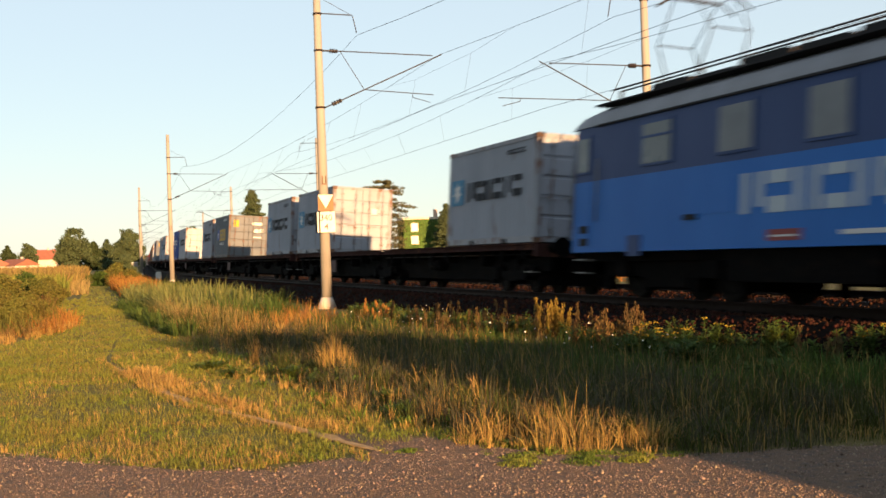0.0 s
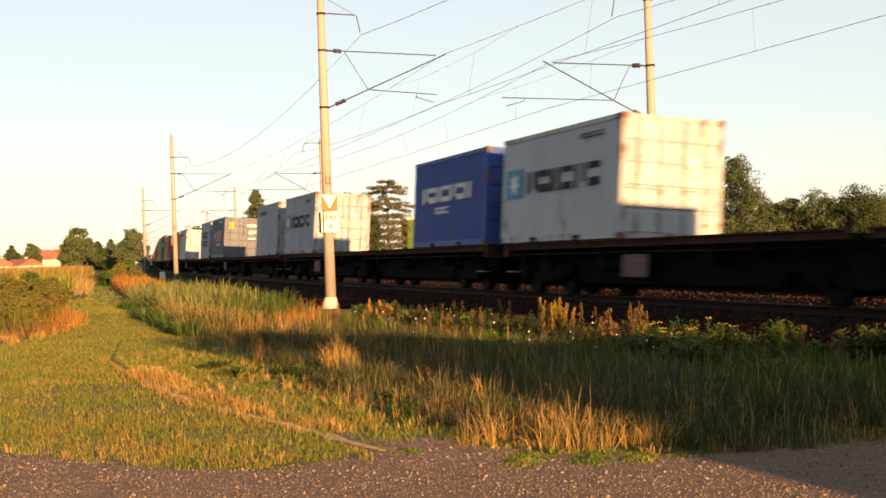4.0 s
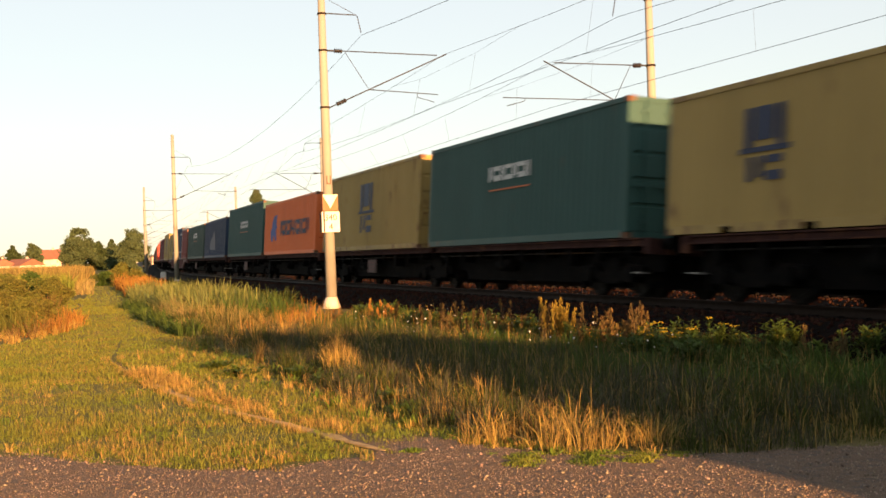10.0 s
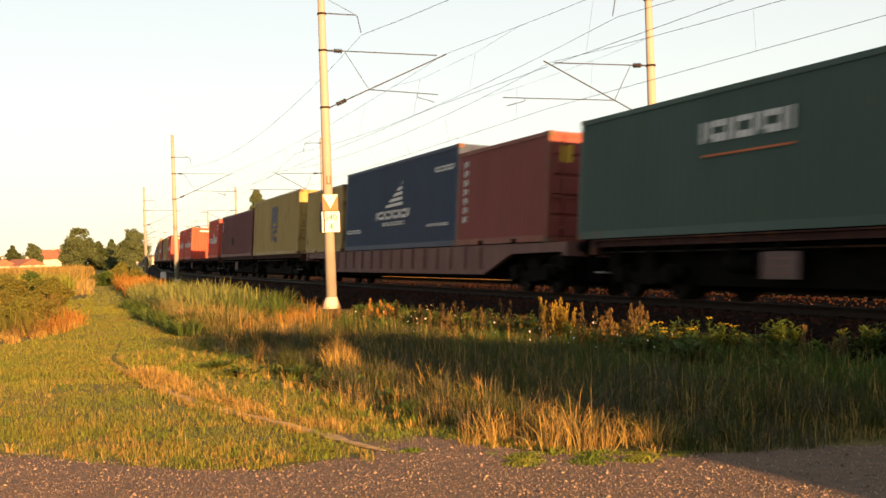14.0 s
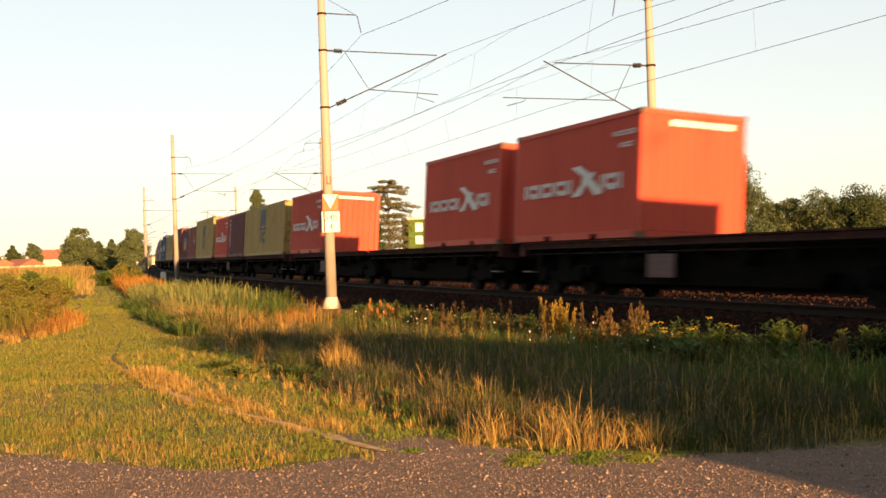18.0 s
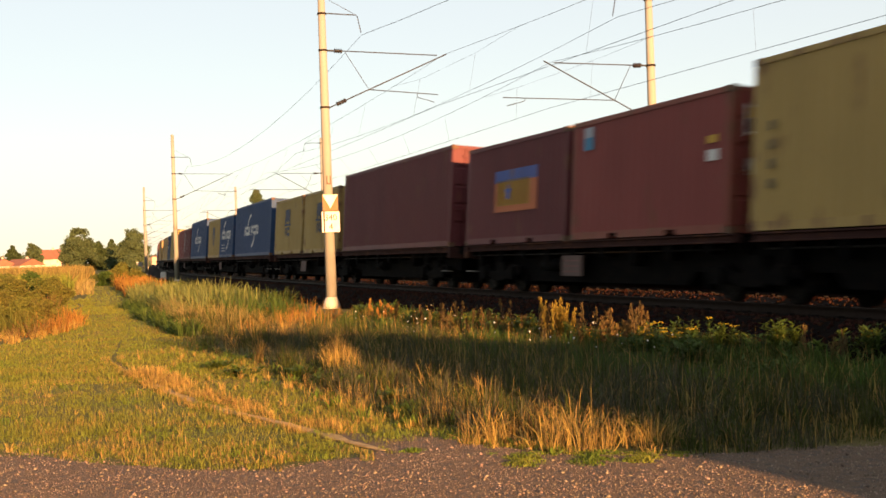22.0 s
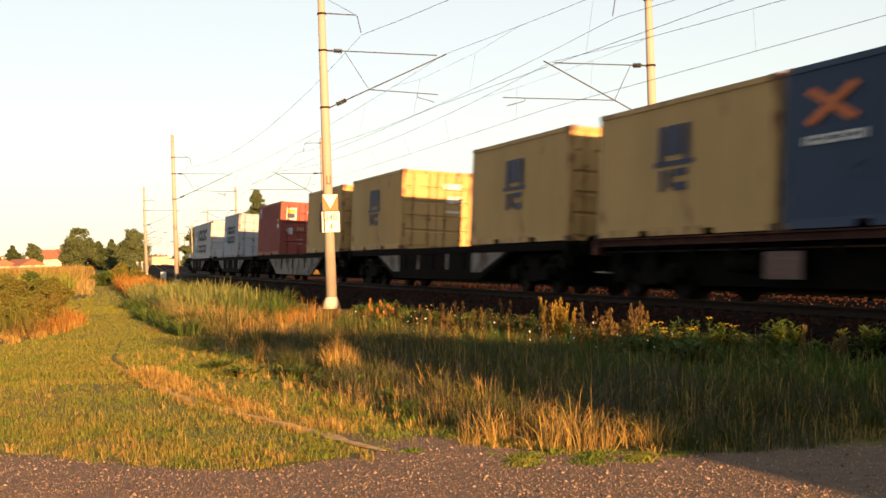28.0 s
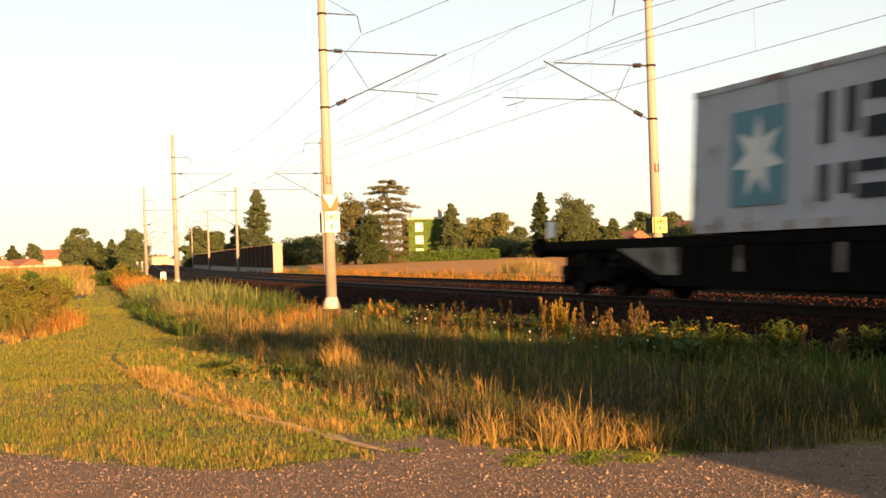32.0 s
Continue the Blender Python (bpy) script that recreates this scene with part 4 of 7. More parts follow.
def add_wheels(b, dx, k=1.0):
    size = Matrix.Translation((dx, 0, 0)) @ Matrix.Diagonal((k, 1, k, 1))
    part("axle", AXLE, None, b, "", size)
    for turn in (0, math.pi):
        part("wheel", WHEEL, None, b, "worn steel wheel", size @ Matrix.Rotation(turn, 4, "Z"))


def gear_mesh():
    """Brake rigging and beams between the bogie's wheels."""
    bm = bm_new()
    box(bm, -1.5, 1.5, -0.5, 0.5, 0.55, 0.9)
    for y in (-0.75, 0.75):
        box(bm, -1.7, 1.7, y - 0.04, y + 0.04, 0.66, 0.92)
    for x in (-1.45, -0.35, 0.35, 1.45):
        box(bm, x - 0.06, x + 0.06, -0.95, 0.95, 0.2, 0.42)
    return bm


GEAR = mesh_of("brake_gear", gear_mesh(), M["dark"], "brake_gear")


def add_bogie(t, x):
    b = part("bogie", BOGIE, None, t, m=Matrix.Translation((x, 0, 0)))
    for dx in (-0.9, 0.9):
        add_wheels(b, dx)
    tagged(part("brake_gear", GEAR, None, b), kind="stuff")
    return b


def buffer_mesh(sgn):
    bm = bm_new()
    rod(bm, (0, 0, 1.06), (sgn * 0.35, 0, 1.06), 0.11, None, 12)
    rod(bm, (sgn * 0.34, 0, 1.06), (sgn * 0.6, 0, 1.06), 0.08, None, 12)
    rod(bm, (sgn * 0.59, 0, 1.06), (sgn * 0.63, 0, 1.06), 0.23, 0.24, 16)
    return bm


def add_buffers(t, sgn, x):
    k = ("buffer", sgn)
    if k not in SHARED:
        mesh_of("buffer", buffer_mesh(sgn), M["dark"], k)
        mesh_of("coupling", rod(bm_new(), (0, 0, 1.0), (sgn * 0.5, 0, 0.98), 0.05), M["dark"], ("coupling", sgn))
    for y in (-0.875, 0.875):
        part("buffer", SHARED[k], None, t, "", Matrix.Translation((x, y, 0)))
    part("coupling", SHARED[("coupling", sgn)], None, t, "", Matrix.Translation((x, 0, 0)))


def wagon(kind, m):
    """A flat container wagon in parts: kind 80 is two coupled halves on three bogies, 'pink' one deep girder, 60 a short one with sloping girders."""
    dusty = kind == "60 dusty"
    kind = kind[:2] if dusty else kind
    half = 12.75 if kind != "60" else 9.2
    colour = {"80": "frame", "pink": "pink", "60": "frame"}[kind]
    label = {"80": "rust brown articulated container flat wagon with dark bogies", "pink": "faded oxide red container flat wagon with a deep girder",
             "60": "dusty container flat wagon with sloping pale girders"}[kind]
    t = empty("container_wagon", m, label, "railway wagon", "wagons of the train")
    c = M[colour]
    spans = [(-half, -0.25), (0.25, half)] if kind == "80" else [(-half, half)]
    for a, b in spans:
        for s in (-1, 1):
            y0, y1 = sorted((s * 1.19, s * 1.06))
            if kind == "80":
                bm = prism(bm_new(), [(1.06, 1.01), (1.23, 1.01), (1.23, 1.03), (1.17, 1.04), (1.17, 1.13), (1.23, 1.14), (1.23, 1.168), (1.06, 1.168)], a, b)
                bm.transform(Matrix(((0, 1, 0, 0), (s, 0, 0, 0), (0, 0, 1, 0), (0, 0, 0, 1))))
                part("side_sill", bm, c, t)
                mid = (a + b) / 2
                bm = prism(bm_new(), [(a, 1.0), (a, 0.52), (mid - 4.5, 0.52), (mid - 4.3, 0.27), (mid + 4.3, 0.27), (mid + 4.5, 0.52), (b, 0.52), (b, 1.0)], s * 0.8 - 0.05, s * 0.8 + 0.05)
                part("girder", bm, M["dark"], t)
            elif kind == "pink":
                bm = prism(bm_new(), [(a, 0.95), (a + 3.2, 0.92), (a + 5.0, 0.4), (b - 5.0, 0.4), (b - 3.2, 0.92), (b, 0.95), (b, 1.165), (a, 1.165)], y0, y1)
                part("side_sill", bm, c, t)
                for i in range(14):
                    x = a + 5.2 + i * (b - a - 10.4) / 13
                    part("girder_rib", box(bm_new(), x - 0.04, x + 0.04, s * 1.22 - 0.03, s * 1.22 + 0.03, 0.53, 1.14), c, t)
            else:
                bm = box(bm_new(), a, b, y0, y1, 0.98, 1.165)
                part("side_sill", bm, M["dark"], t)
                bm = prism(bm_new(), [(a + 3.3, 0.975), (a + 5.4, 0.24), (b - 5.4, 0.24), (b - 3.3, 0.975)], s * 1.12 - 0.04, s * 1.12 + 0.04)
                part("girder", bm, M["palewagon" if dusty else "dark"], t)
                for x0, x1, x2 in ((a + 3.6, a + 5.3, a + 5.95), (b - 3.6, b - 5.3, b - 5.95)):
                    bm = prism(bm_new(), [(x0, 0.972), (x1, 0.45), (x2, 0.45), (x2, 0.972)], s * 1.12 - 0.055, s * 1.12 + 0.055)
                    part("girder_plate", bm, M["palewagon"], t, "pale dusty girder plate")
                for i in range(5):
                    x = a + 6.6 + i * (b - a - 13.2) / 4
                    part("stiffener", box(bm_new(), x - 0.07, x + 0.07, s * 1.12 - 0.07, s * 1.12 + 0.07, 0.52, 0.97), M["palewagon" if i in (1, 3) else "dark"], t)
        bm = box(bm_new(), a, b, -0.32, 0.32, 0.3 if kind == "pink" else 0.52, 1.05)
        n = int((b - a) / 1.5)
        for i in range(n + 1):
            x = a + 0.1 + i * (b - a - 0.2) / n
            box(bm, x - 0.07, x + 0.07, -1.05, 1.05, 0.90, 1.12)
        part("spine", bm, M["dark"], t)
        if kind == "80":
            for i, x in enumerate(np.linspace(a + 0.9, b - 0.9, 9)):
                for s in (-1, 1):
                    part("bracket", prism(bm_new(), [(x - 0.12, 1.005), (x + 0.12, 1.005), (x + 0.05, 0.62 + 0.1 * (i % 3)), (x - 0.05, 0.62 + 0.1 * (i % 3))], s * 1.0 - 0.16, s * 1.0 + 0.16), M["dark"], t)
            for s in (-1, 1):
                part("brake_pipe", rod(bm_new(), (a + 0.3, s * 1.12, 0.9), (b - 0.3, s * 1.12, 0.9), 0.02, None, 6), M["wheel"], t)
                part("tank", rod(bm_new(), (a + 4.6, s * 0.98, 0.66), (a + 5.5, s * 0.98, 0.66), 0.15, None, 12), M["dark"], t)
    for sgn in (-1, 1):
        part("headstock", box(bm_new(), sgn * half - 0.09, sgn * half + 0.09, -1.25, 1.25, 0.85, 1.155), c if kind != "60" else M["dark"], t)
        add_buffers(t, sgn, sgn * (half + 0.08))
    for x in ((-10.9, 0.0, 10.9) if kind == "80" else (-half + 2.2, half - 2.2)):
        add_bogie(t, x)
    if kind == "80":
        for s in (-1, 1):
            part("marking_board", box(bm_new(), -half + 5.8, -half + 6.75, s * 1.16 - 0.02, s * 1.16 + 0.02, 0.40, 0.85), M["plate"], t, "chalky marking board with unreadable bars")
            bars = bm_new()
            for z in (0.48, 0.6, 0.72):
                box(bars, -half + 5.87, -half + 6.65, s * 1.16 - 0.024, s * 1.16 + 0.024, z, z + 0.035)
            part("board_bars", bars, M["pink"], t, "dark bars of unreadable writing")
            part("step_iron", box(bm_new(), half - 0.5, half - 0.15, s * 1.15 - 0.1, s * 1.15 + 0.1, 0.47, 0.5), M["steel"], t)
            part("step_iron", box(bm_new(), -half + 0.15, -half + 0.5, s * 1.15 - 0.1, s * 1.15 + 0.1, 0.47, 0.5), M["steel"], t)
        part("brake_cylinder", rod(bm_new(), (3.4, 0.3, 0.6), (5.2, 0.3, 0.6), 0.2, None, 14), M["dark"], t)
    return t


# ---- the locomotive ----
def locomotive(m):
    L, h = 15.3, 1.48
    t = empty("electric_locomotive", m, "blue two tone electric locomotive with raised pantograph", "locomotive")
    z0, zs, zg, zr = 0.89, 2.36, 3.50, 3.76

    for nm, a, b, mat in (("lower_body", z0, zs, "loco_sky"), ("upper_body", zs, zg, "loco_dark")):
        ra, rb = (0.0, 0.07) if nm == "upper_body" else (0.0, 0.0)
        bm = bm_new()
        out = []
        for z, r in ((a, ra), (b, rb)):
            c = 0.25
            pts = [(-L / 2 + r, -h + c), (-L / 2 + r + c, -h), (L / 2 - r - c, -h), (L / 2 - r, -h + c), (L / 2 - r, h - c), (L / 2 - r - c, h), (-L / 2 + r + c, h), (-L / 2 + r, h - c)]
            out.append([bm.verts.new((x, y, z)) for x, y in pts])
        for i in range(8):
            bm.faces.new((out[0][i], out[0][(i + 1) % 8], out[1][(i + 1) % 8], out[1][i]))
        bm.faces.new(out[1])
        bm.faces.new(out[0][::-1])
        part(nm, bm, M[mat], t)
    bm = bm_new()
    prof = [(-h - 0.03, zg), (-h + 0.05, zr), (-h + 0.45, zr + 0.22), (0, zr + 0.3), (h - 0.45, zr + 0.22), (h - 0.05, zr), (h + 0.03, zg)]
    secs = []
    for x, k in ((-L / 2 + 0.1, 0.0), (-L / 2 + 0.2, 0.45), (-L / 2 + 0.5, 0.8), (-L / 2 + 1.0, 0.96), (-L / 2 + 1.7, 1.0), (L / 2 - 1.7, 1.0), (L / 2 - 1.0, 0.96), (L / 2 - 0.5, 0.8), (L / 2 - 0.2, 0.45), (L / 2 - 0.1, 0.0)):
        secs.append([bm.verts.new((x, y * (0.97 + 0.03 * k), zg + (z - zg) * k)) for y, z in prof])
    for a, b in zip(secs, secs[1:]):
        for i in range(len(prof) - 1):
            f = bm.faces.new((a[i], b[i], b[i + 1], a[i + 1]))
            f.smooth = True
    part("roof", bm, M["loco_roof"], t, "grey rounded roof")
    part("gutter", box(box(bm_new(), -L / 2 + 1.2, L / 2 - 1.2, -h - 0.045, -h, zg - 0.03, zg + 0.01), -L / 2 + 1.2, L / 2 - 1.2, h, h + 0.045, zg - 0.03, zg + 0.01), M["soot"], t)
    bm = bm_new()
    for i in range(9):
        x = -L / 2 + 1.0 + i * 1.5
        top = (0.22, 0.42, 0.36, 0.44, 0.4, 0.42, 0.36, 0.42, 0.22)[i]
        prism(bm, [(x, zr + 0.1), (x + 1.42, zr + 0.1), (x + 1.36, zr + top), (x + 0.1, zr + top)], -1.05, 1.05)
        for y in (-1.0, 1.0):
            rod(bm, (x + 0.3, y, zr + 0.12), (x + 0.3, y, zr + 0.5), 0.05, 0.035, 8)
    for y in (-1.15, -0.95, 0.95):
        rod(bm, (-L / 2 + 1.2, y, zr + 0.5), (L / 2 - 1.2, y, zr + 0.5), 0.018)
    for y in (-1.28, 1.28):
        box(bm, -L / 2 + 1.0, L / 2 - 1.0, y - 0.16, y + 0.16, zr + 0.16, zr + 0.19)
    part("roof_gear", bm, M["soot"], t, "sooty insulators and busbars")
    for u0, u1, za, zb, fr in ((0.42, 0.92, 2.57, 3.27, True), (3.1, 4.1, 2.55, 3.3, True), (5.65, 6.6, 2.54, 3.31, False), (8.05, 8.95, 2.53, 3.31, False), (10.7, 11.6, 2.53, 3.31, False)):
        for s in (-1, 1):
            w = part("window_frame" if fr else "grille_frame", box(bm_new(), -L / 2 + u0 - 0.05, -L / 2 + u1 + 0.05, s * h - 0.025, s * h + 0.025, za - 0.05, zb + 0.05), M["loco_dark"], t)
            part("pane" if fr else "grille", box(bm_new(), -L / 2 + u0, -L / 2 + u1, s * h - 0.032, s * h + 0.032, za, zb), M["glass"] if fr else M["grille"], w)
            if u0 == 3.1:
                part("window_bar", box(bm_new(), -L / 2 + u0, -L / 2 + u1, s * h - 0.04, s * h + 0.04, zb - 0.27, zb - 0.22), M["loco_dark"], w)
    for s in (-1, 1):
        for x, nm in ((-L / 2 + 0.22, "handrail"), (-L / 2 + 1.25, "handrail")):
            part(nm, rod(bm_new(), (x + 0.1, s * (h + 0.06), 1.5), (x + 0.1, s * (h + 0.06), 2.8), 0.02), M["steel"], t)
        part("cab_door", box(bm_new(), -L / 2 + 0.32, -L / 2 + 1.05, s * h - 0.012, s * h + 0.012, 1.0, 2.34), M["loco_sky"], t)
        for z in (1.02, 1.28):
            part("step_recess", box(bm_new(), -L / 2 + 0.57, -L / 2 + 0.95, s * h - 0.016, s * h + 0.016, z, z + 0.16), M["soot"], t, "dark step recess")
        for z in (0.45, 0.72):
            part("step", box(bm_new(), -L / 2 + 0.45, -L / 2 + 0.9, s * 1.4 - 0.12, s * 1.4 + 0.12, z, z + 0.03), M["steel"], t)
        part("number_plate", box(bm_new(), -L / 2 + 7.05, -L / 2 + 7.9, s * h - 0.014, s * h + 0.014, 1.0, 1.18), M["brick"], t, "red plate with unreadable bars")
        part("plate_bars", box(bm_new(), -L / 2 + 7.15, -L / 2 + 7.8, s * h - 0.018, s * h + 0.018, 1.06, 1.09), M["mark_white"], t)
        part("white_stripe", box(bm_new(), -L / 2 + 8.82, L / 2 - 0.8, s * h - 0.013, s * h + 0.013, 1.06, 1.13), M["mark_white"], t)
        bm = bm_new()
        letters(bm, -L / 2 + 6.28, L / 2 - 1.4, 1.45, 2.12, 11, s * h - 0.014, s * h + 0.014)
        part("lettering", bm, M["mark_pale"], t, "large white plain lettering blocks")
        for ua, ub, za, zb in ((3.9, 5.0, 1.5, 2.0), (5.1, 6.1, 1.5, 2.05)):
            part("access_panel", box(bm_new(), -L / 2 + ua, -L / 2 + ub, s * h - 0.008, s * h + 0.008, za, zb), M["loco_sky"], t, "flush blue access panel")
        part("cable_socket", box(bm_new(), -L / 2 + 4.6, -L / 2 + 5.0, s * h - 0.03, s * h + 0.03, 1.42, 1.52), M["soot"], t, "dark cable socket")
        part("sand_filler", box(bm_new(), -L / 2 + 2.6, -L / 2 + 3.1, s * h - 0.02, s * h + 0.02, 0.8, 1.2), M["loco_dark"], t, "dark blue filler hatch")
        part("battery_box", box(bm_new(), -1.9, 1.9, s * 1.2 - 0.15, s * 1.2 + 0.15, 0.35, 0.9), M["dark"], t)
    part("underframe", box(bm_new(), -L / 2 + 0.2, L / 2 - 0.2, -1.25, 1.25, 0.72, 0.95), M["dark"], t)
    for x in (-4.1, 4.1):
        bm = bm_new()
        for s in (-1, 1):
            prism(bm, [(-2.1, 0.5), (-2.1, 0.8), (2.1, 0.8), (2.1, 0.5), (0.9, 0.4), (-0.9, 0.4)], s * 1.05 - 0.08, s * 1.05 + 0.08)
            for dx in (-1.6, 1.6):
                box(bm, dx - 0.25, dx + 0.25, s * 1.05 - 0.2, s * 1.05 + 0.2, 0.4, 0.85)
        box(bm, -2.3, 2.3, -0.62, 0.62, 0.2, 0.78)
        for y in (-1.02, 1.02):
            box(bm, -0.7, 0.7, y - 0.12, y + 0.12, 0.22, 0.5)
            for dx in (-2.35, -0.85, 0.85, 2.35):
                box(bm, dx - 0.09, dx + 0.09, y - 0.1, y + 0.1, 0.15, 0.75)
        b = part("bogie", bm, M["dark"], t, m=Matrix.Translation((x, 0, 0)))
        for dx in (-1.6, 1.6):
            add_wheels(b, dx, 1.3)
    for sgn in (-1, 1):
        add_buffers(t, sgn, sgn * L / 2)
        part("windscreen", box(bm_new(), sgn * (L / 2 - 0.12) - 0.02, sgn * (L / 2 - 0.12) + 0.02, -1.1, 1.1, 2.75, 3.4), M["glass"], t)
    for x, up in ((-L / 2 + 2.7, True), (L / 2 - 2.7, False)):
        zt = 6.0 if up else zr + 0.65
        zm = (zr + 0.45 + zt) / 2 + (0.1 if up else 0.0)
        p = part("pantograph", box(bm_new(), x - 0.6, x + 0.6, -0.5, 0.5, zr + 0.4, zr + 0.46), M["soot"], t, "raised dark pantograph" if up else "folded dark pantograph")
        for s in (-1, 1):
            for d in (-1, 1):
                part("lower_arm", rod(bm_new(), (x + d * 0.45, s * 0.45, zr + 0.45), (x + d * 1.0, s * 0.42, zm), 0.018), M["soot"], p)
                part("upper_arm", rod(bm_new(), (x + d * 1.0, s * 0.42, zm), (x + 0.05 + d * 0.3, s * 0.5, zt), 0.014), M["soot"], p)
        for d in (-1, 1):
            part("cross_tube", rod(bm_new(), (x + d * 1.0, -0.42, zm), (x + d * 1.0, 0.42, zm), 0.014), M["soot"], p)
        for dx in (-0.25, 0.35):
            bm = rod(bm_new(), (x + dx, -0.6, zt), (x + dx, 0.6, zt), 0.035)
            for s in (-1, 1):
                rod(bm, (x + dx, s * 0.6, zt), (x + dx, s * 0.9, zt - 0.2), 0.025)
            part("contact_strip", bm, M["soot"], p)
    return t


# ---- the make-up of the train: rear edge by the train's measure, length, height, colour, markings, doors forward ----
T20, T40, HI = 6.058, 12.192, 2.896
LOAD = [
    (-2.1, T20, 2.591, "grey", "star20", 1), (-21.5, T20, 2.591, "grey", "star20", 1),
    (-29.05, T20, 2.591, "grey", "star20", 1), (-48.45, T20, 2.591, "tan", "flag_yellow", 1),
    (-56.2, T20, 2.591, "grey", "star20", 1), (-75.5, T20, 2.591, "white", "star20", 1),
    (-82.7, T20, 2.591, "royal", "script", 1), (-102.4, T20, 2.591, "grey", "star20", 1),
    (-110.4, T20, 2.591, "grey", "faint20", 1), (-129.35, T20, 2.591, "darkgrey", "flag_orange", 1),
    (-137.0, T20, 2.591, "grey", "double20", 1), (-156.1, T20, 2.591, "white", "faint20", 1),
    (-163.85, T20, 2.591, "yellow", "crest20", 1), (-177.1, T20, 2.591, "brick", "disc", 1), (-183.1, T20, 2.591, "yellow", "crest20", 1),
    (-196.9, T40, HI, "green", "capped", 1), (-210.1, T40, HI, "yellow", "crest40", 1),
    (-223.85, T40, 2.591, "orange", "swirl", 1), (-236.8, T40, HI, "green", "capped", 1),
    (-250.6, T40, 2.591, "navy", "smoke", 1), (-263.7, T40, 2.591, "moss", "capped", 1),
    (-271.4, T20, 2.591, "brick", "column", 1), (-283.6, T40, HI, "navy", "peak", 1), (-290.2, T20, 2.591, "yellow", "crest20", 1),
    (-304.2, T40, HI, "yellow", "crest40", 1), (-317.05, T40, 2.591, "maroon", "column", 1),
    (-324.95, T20, 2.591, "red", "cross20", 0), (-344.0, T20, 2.591, "red", "cross20", 0),
    (-351.05, T20, 2.591, "red", "cross20", 0), (-370.4, T20, 2.591, "red", "cross20", 0),
    (-384.3, T40, 2.591, "yellow", "crest40", 1), (-390.75, T20, 2.591, "maroon", "column", 1), (-397.3, T20, 2.591, "red", "cross20", 1),
    (-410.95, T40, HI, "yellow", "crest40", 1), (-417.65, T20, 2.591, "brick", "small", 1), (-424.0, T20, 2.591, "maroon", "bars", 1),
    (-437.5, T40, HI, "maroon", "", 1), (-444.45, T20, 2.591, "yellow", "crest20", 1), (-451.0, T20, 2.591, "yellow", "crest20", 1),
    (-464.55, T40, HI, "blue", "arc40", 1), (-471.8, T20, 2.591, "blue", "arc20", 1), (-478.0, T20, 2.591, "yellow", "crest20", 1),
    (-491.75, T40, HI, "blue", "arc40", 1), (-498.9, T20, 2.591, "maroon", "column", 1), (-505.2, T20, 2.591, "brick", "", 1),
    (-518.7, T40, HI, "yellow", "crest40", 1), (-524.95, T20, 2.591, "navy", "cross_orange", 1), (-531.2, T20, 2.591, "amber", "crest20", 1),
    (-538.7, T20, 2.591, "amber", "crest20", 1), (-551.05, T20, 2.591, "amber", "crest20", 1),
    (-558.7, T20, 2.591, "amber", "crest20", 1), (-571.0, T20, 2.591, "brick", "small", 1),
    (-584.5, T20, 2.591, "grey", "double20", 1), (-604.1, T40, 2.591, "white", "double40", 1),
]
COLOUR_WORDS = dict(grey="pale grey", white="off-white", tan="dusty grey", darkgrey="slate grey", royal="royal blue", yellow="ochre yellow", amber="sand yellow", green="dark green", moss="faded green",
                    orange="bright orange", navy="navy blue", blue="blue", red="bright red", brick="brick red", maroon="maroon")
KIND_WORDS = dict(star20="with a star emblem and black lettering", faint20="with faint black lettering", double20="with two rows of lettering", double40="with a big teal star emblem",
                  flag_orange="with a blue and orange name panel", flag_yellow="with a blue and yellow name panel", script="with white script lettering", crest20="with a dark blue crest", crest40="with a dark blue crest",
                  swirl="with a blue emblem and dark lettering", capped="with white underlined lettering", smoke="with a faded pale patch", peak="with a white peak emblem", column="with an upright row of white blocks",
                  cross20="with a white cross emblem", disc="with a white disc on its door", small="with a small emblem", bars="with a blue, yellow and red panel", arc40="with white lettering between arcs", arc20="with white lettering and arcs",
                  cross_orange="with an orange cross emblem")
KIND_WORDS[""] = "with plain corrugated sides"
WAGONS = [("pink" if i == 10 else "80", 4.0 - 26.83 * i - 12.7) for i in range(20)] + [("60", -541.85), ("60 dusty", -561.8), ("60", -581.5), ("60", -601.3)]

TRAIN = []
models = {}
for kind, s in WAGONS:
    if kind not in models:
        models[kind] = wagon(kind, Matrix())
        w = models[kind]
    else:
        w = copy_thing(models[kind], Matrix())
    TRAIN.append((w, s, Matrix()))
tail = TRAIN[-1][0]
part("tail_board", box(bm_new(), -9.2 - 0.12, -9.2 - 0.09, -1.02, -0.8, 1.28, 1.66), M["lamp_white"], tail, "white tail marker plate")
part("tail_stand", rod(bm_new(), (-9.2, -0.9, 1.15), (-9.2, -0.9, 1.32), 0.03), M["dark"], tail)
built = {}
for rear, length, height, colour, kind, doors in LOAD:
    mid = rear + length / 2
    w, ws = min(((w, s) for w, s, _ in TRAIN if w.name.startswith("container_wagon")), key=lambda q: abs(q[1] - mid))
    size = "long" if length > 8 else "short"
    key = (length, height, colour, kind, doors)
    if key in built:
        c = copy_thing(built[key], Matrix())
    else:
        c = built[key] = container(length, height, colour, kind, Matrix(), bool(doors), f"{COLOUR_WORDS[colour]} {size} shipping container {KIND_WORDS[kind]}")
    TRAIN.append((c, ws, Matrix.Translation((mid - ws, 0, FLOOR))))
TRAIN.append((locomotive(Matrix()), 6.1 + 7.65, Matrix()))


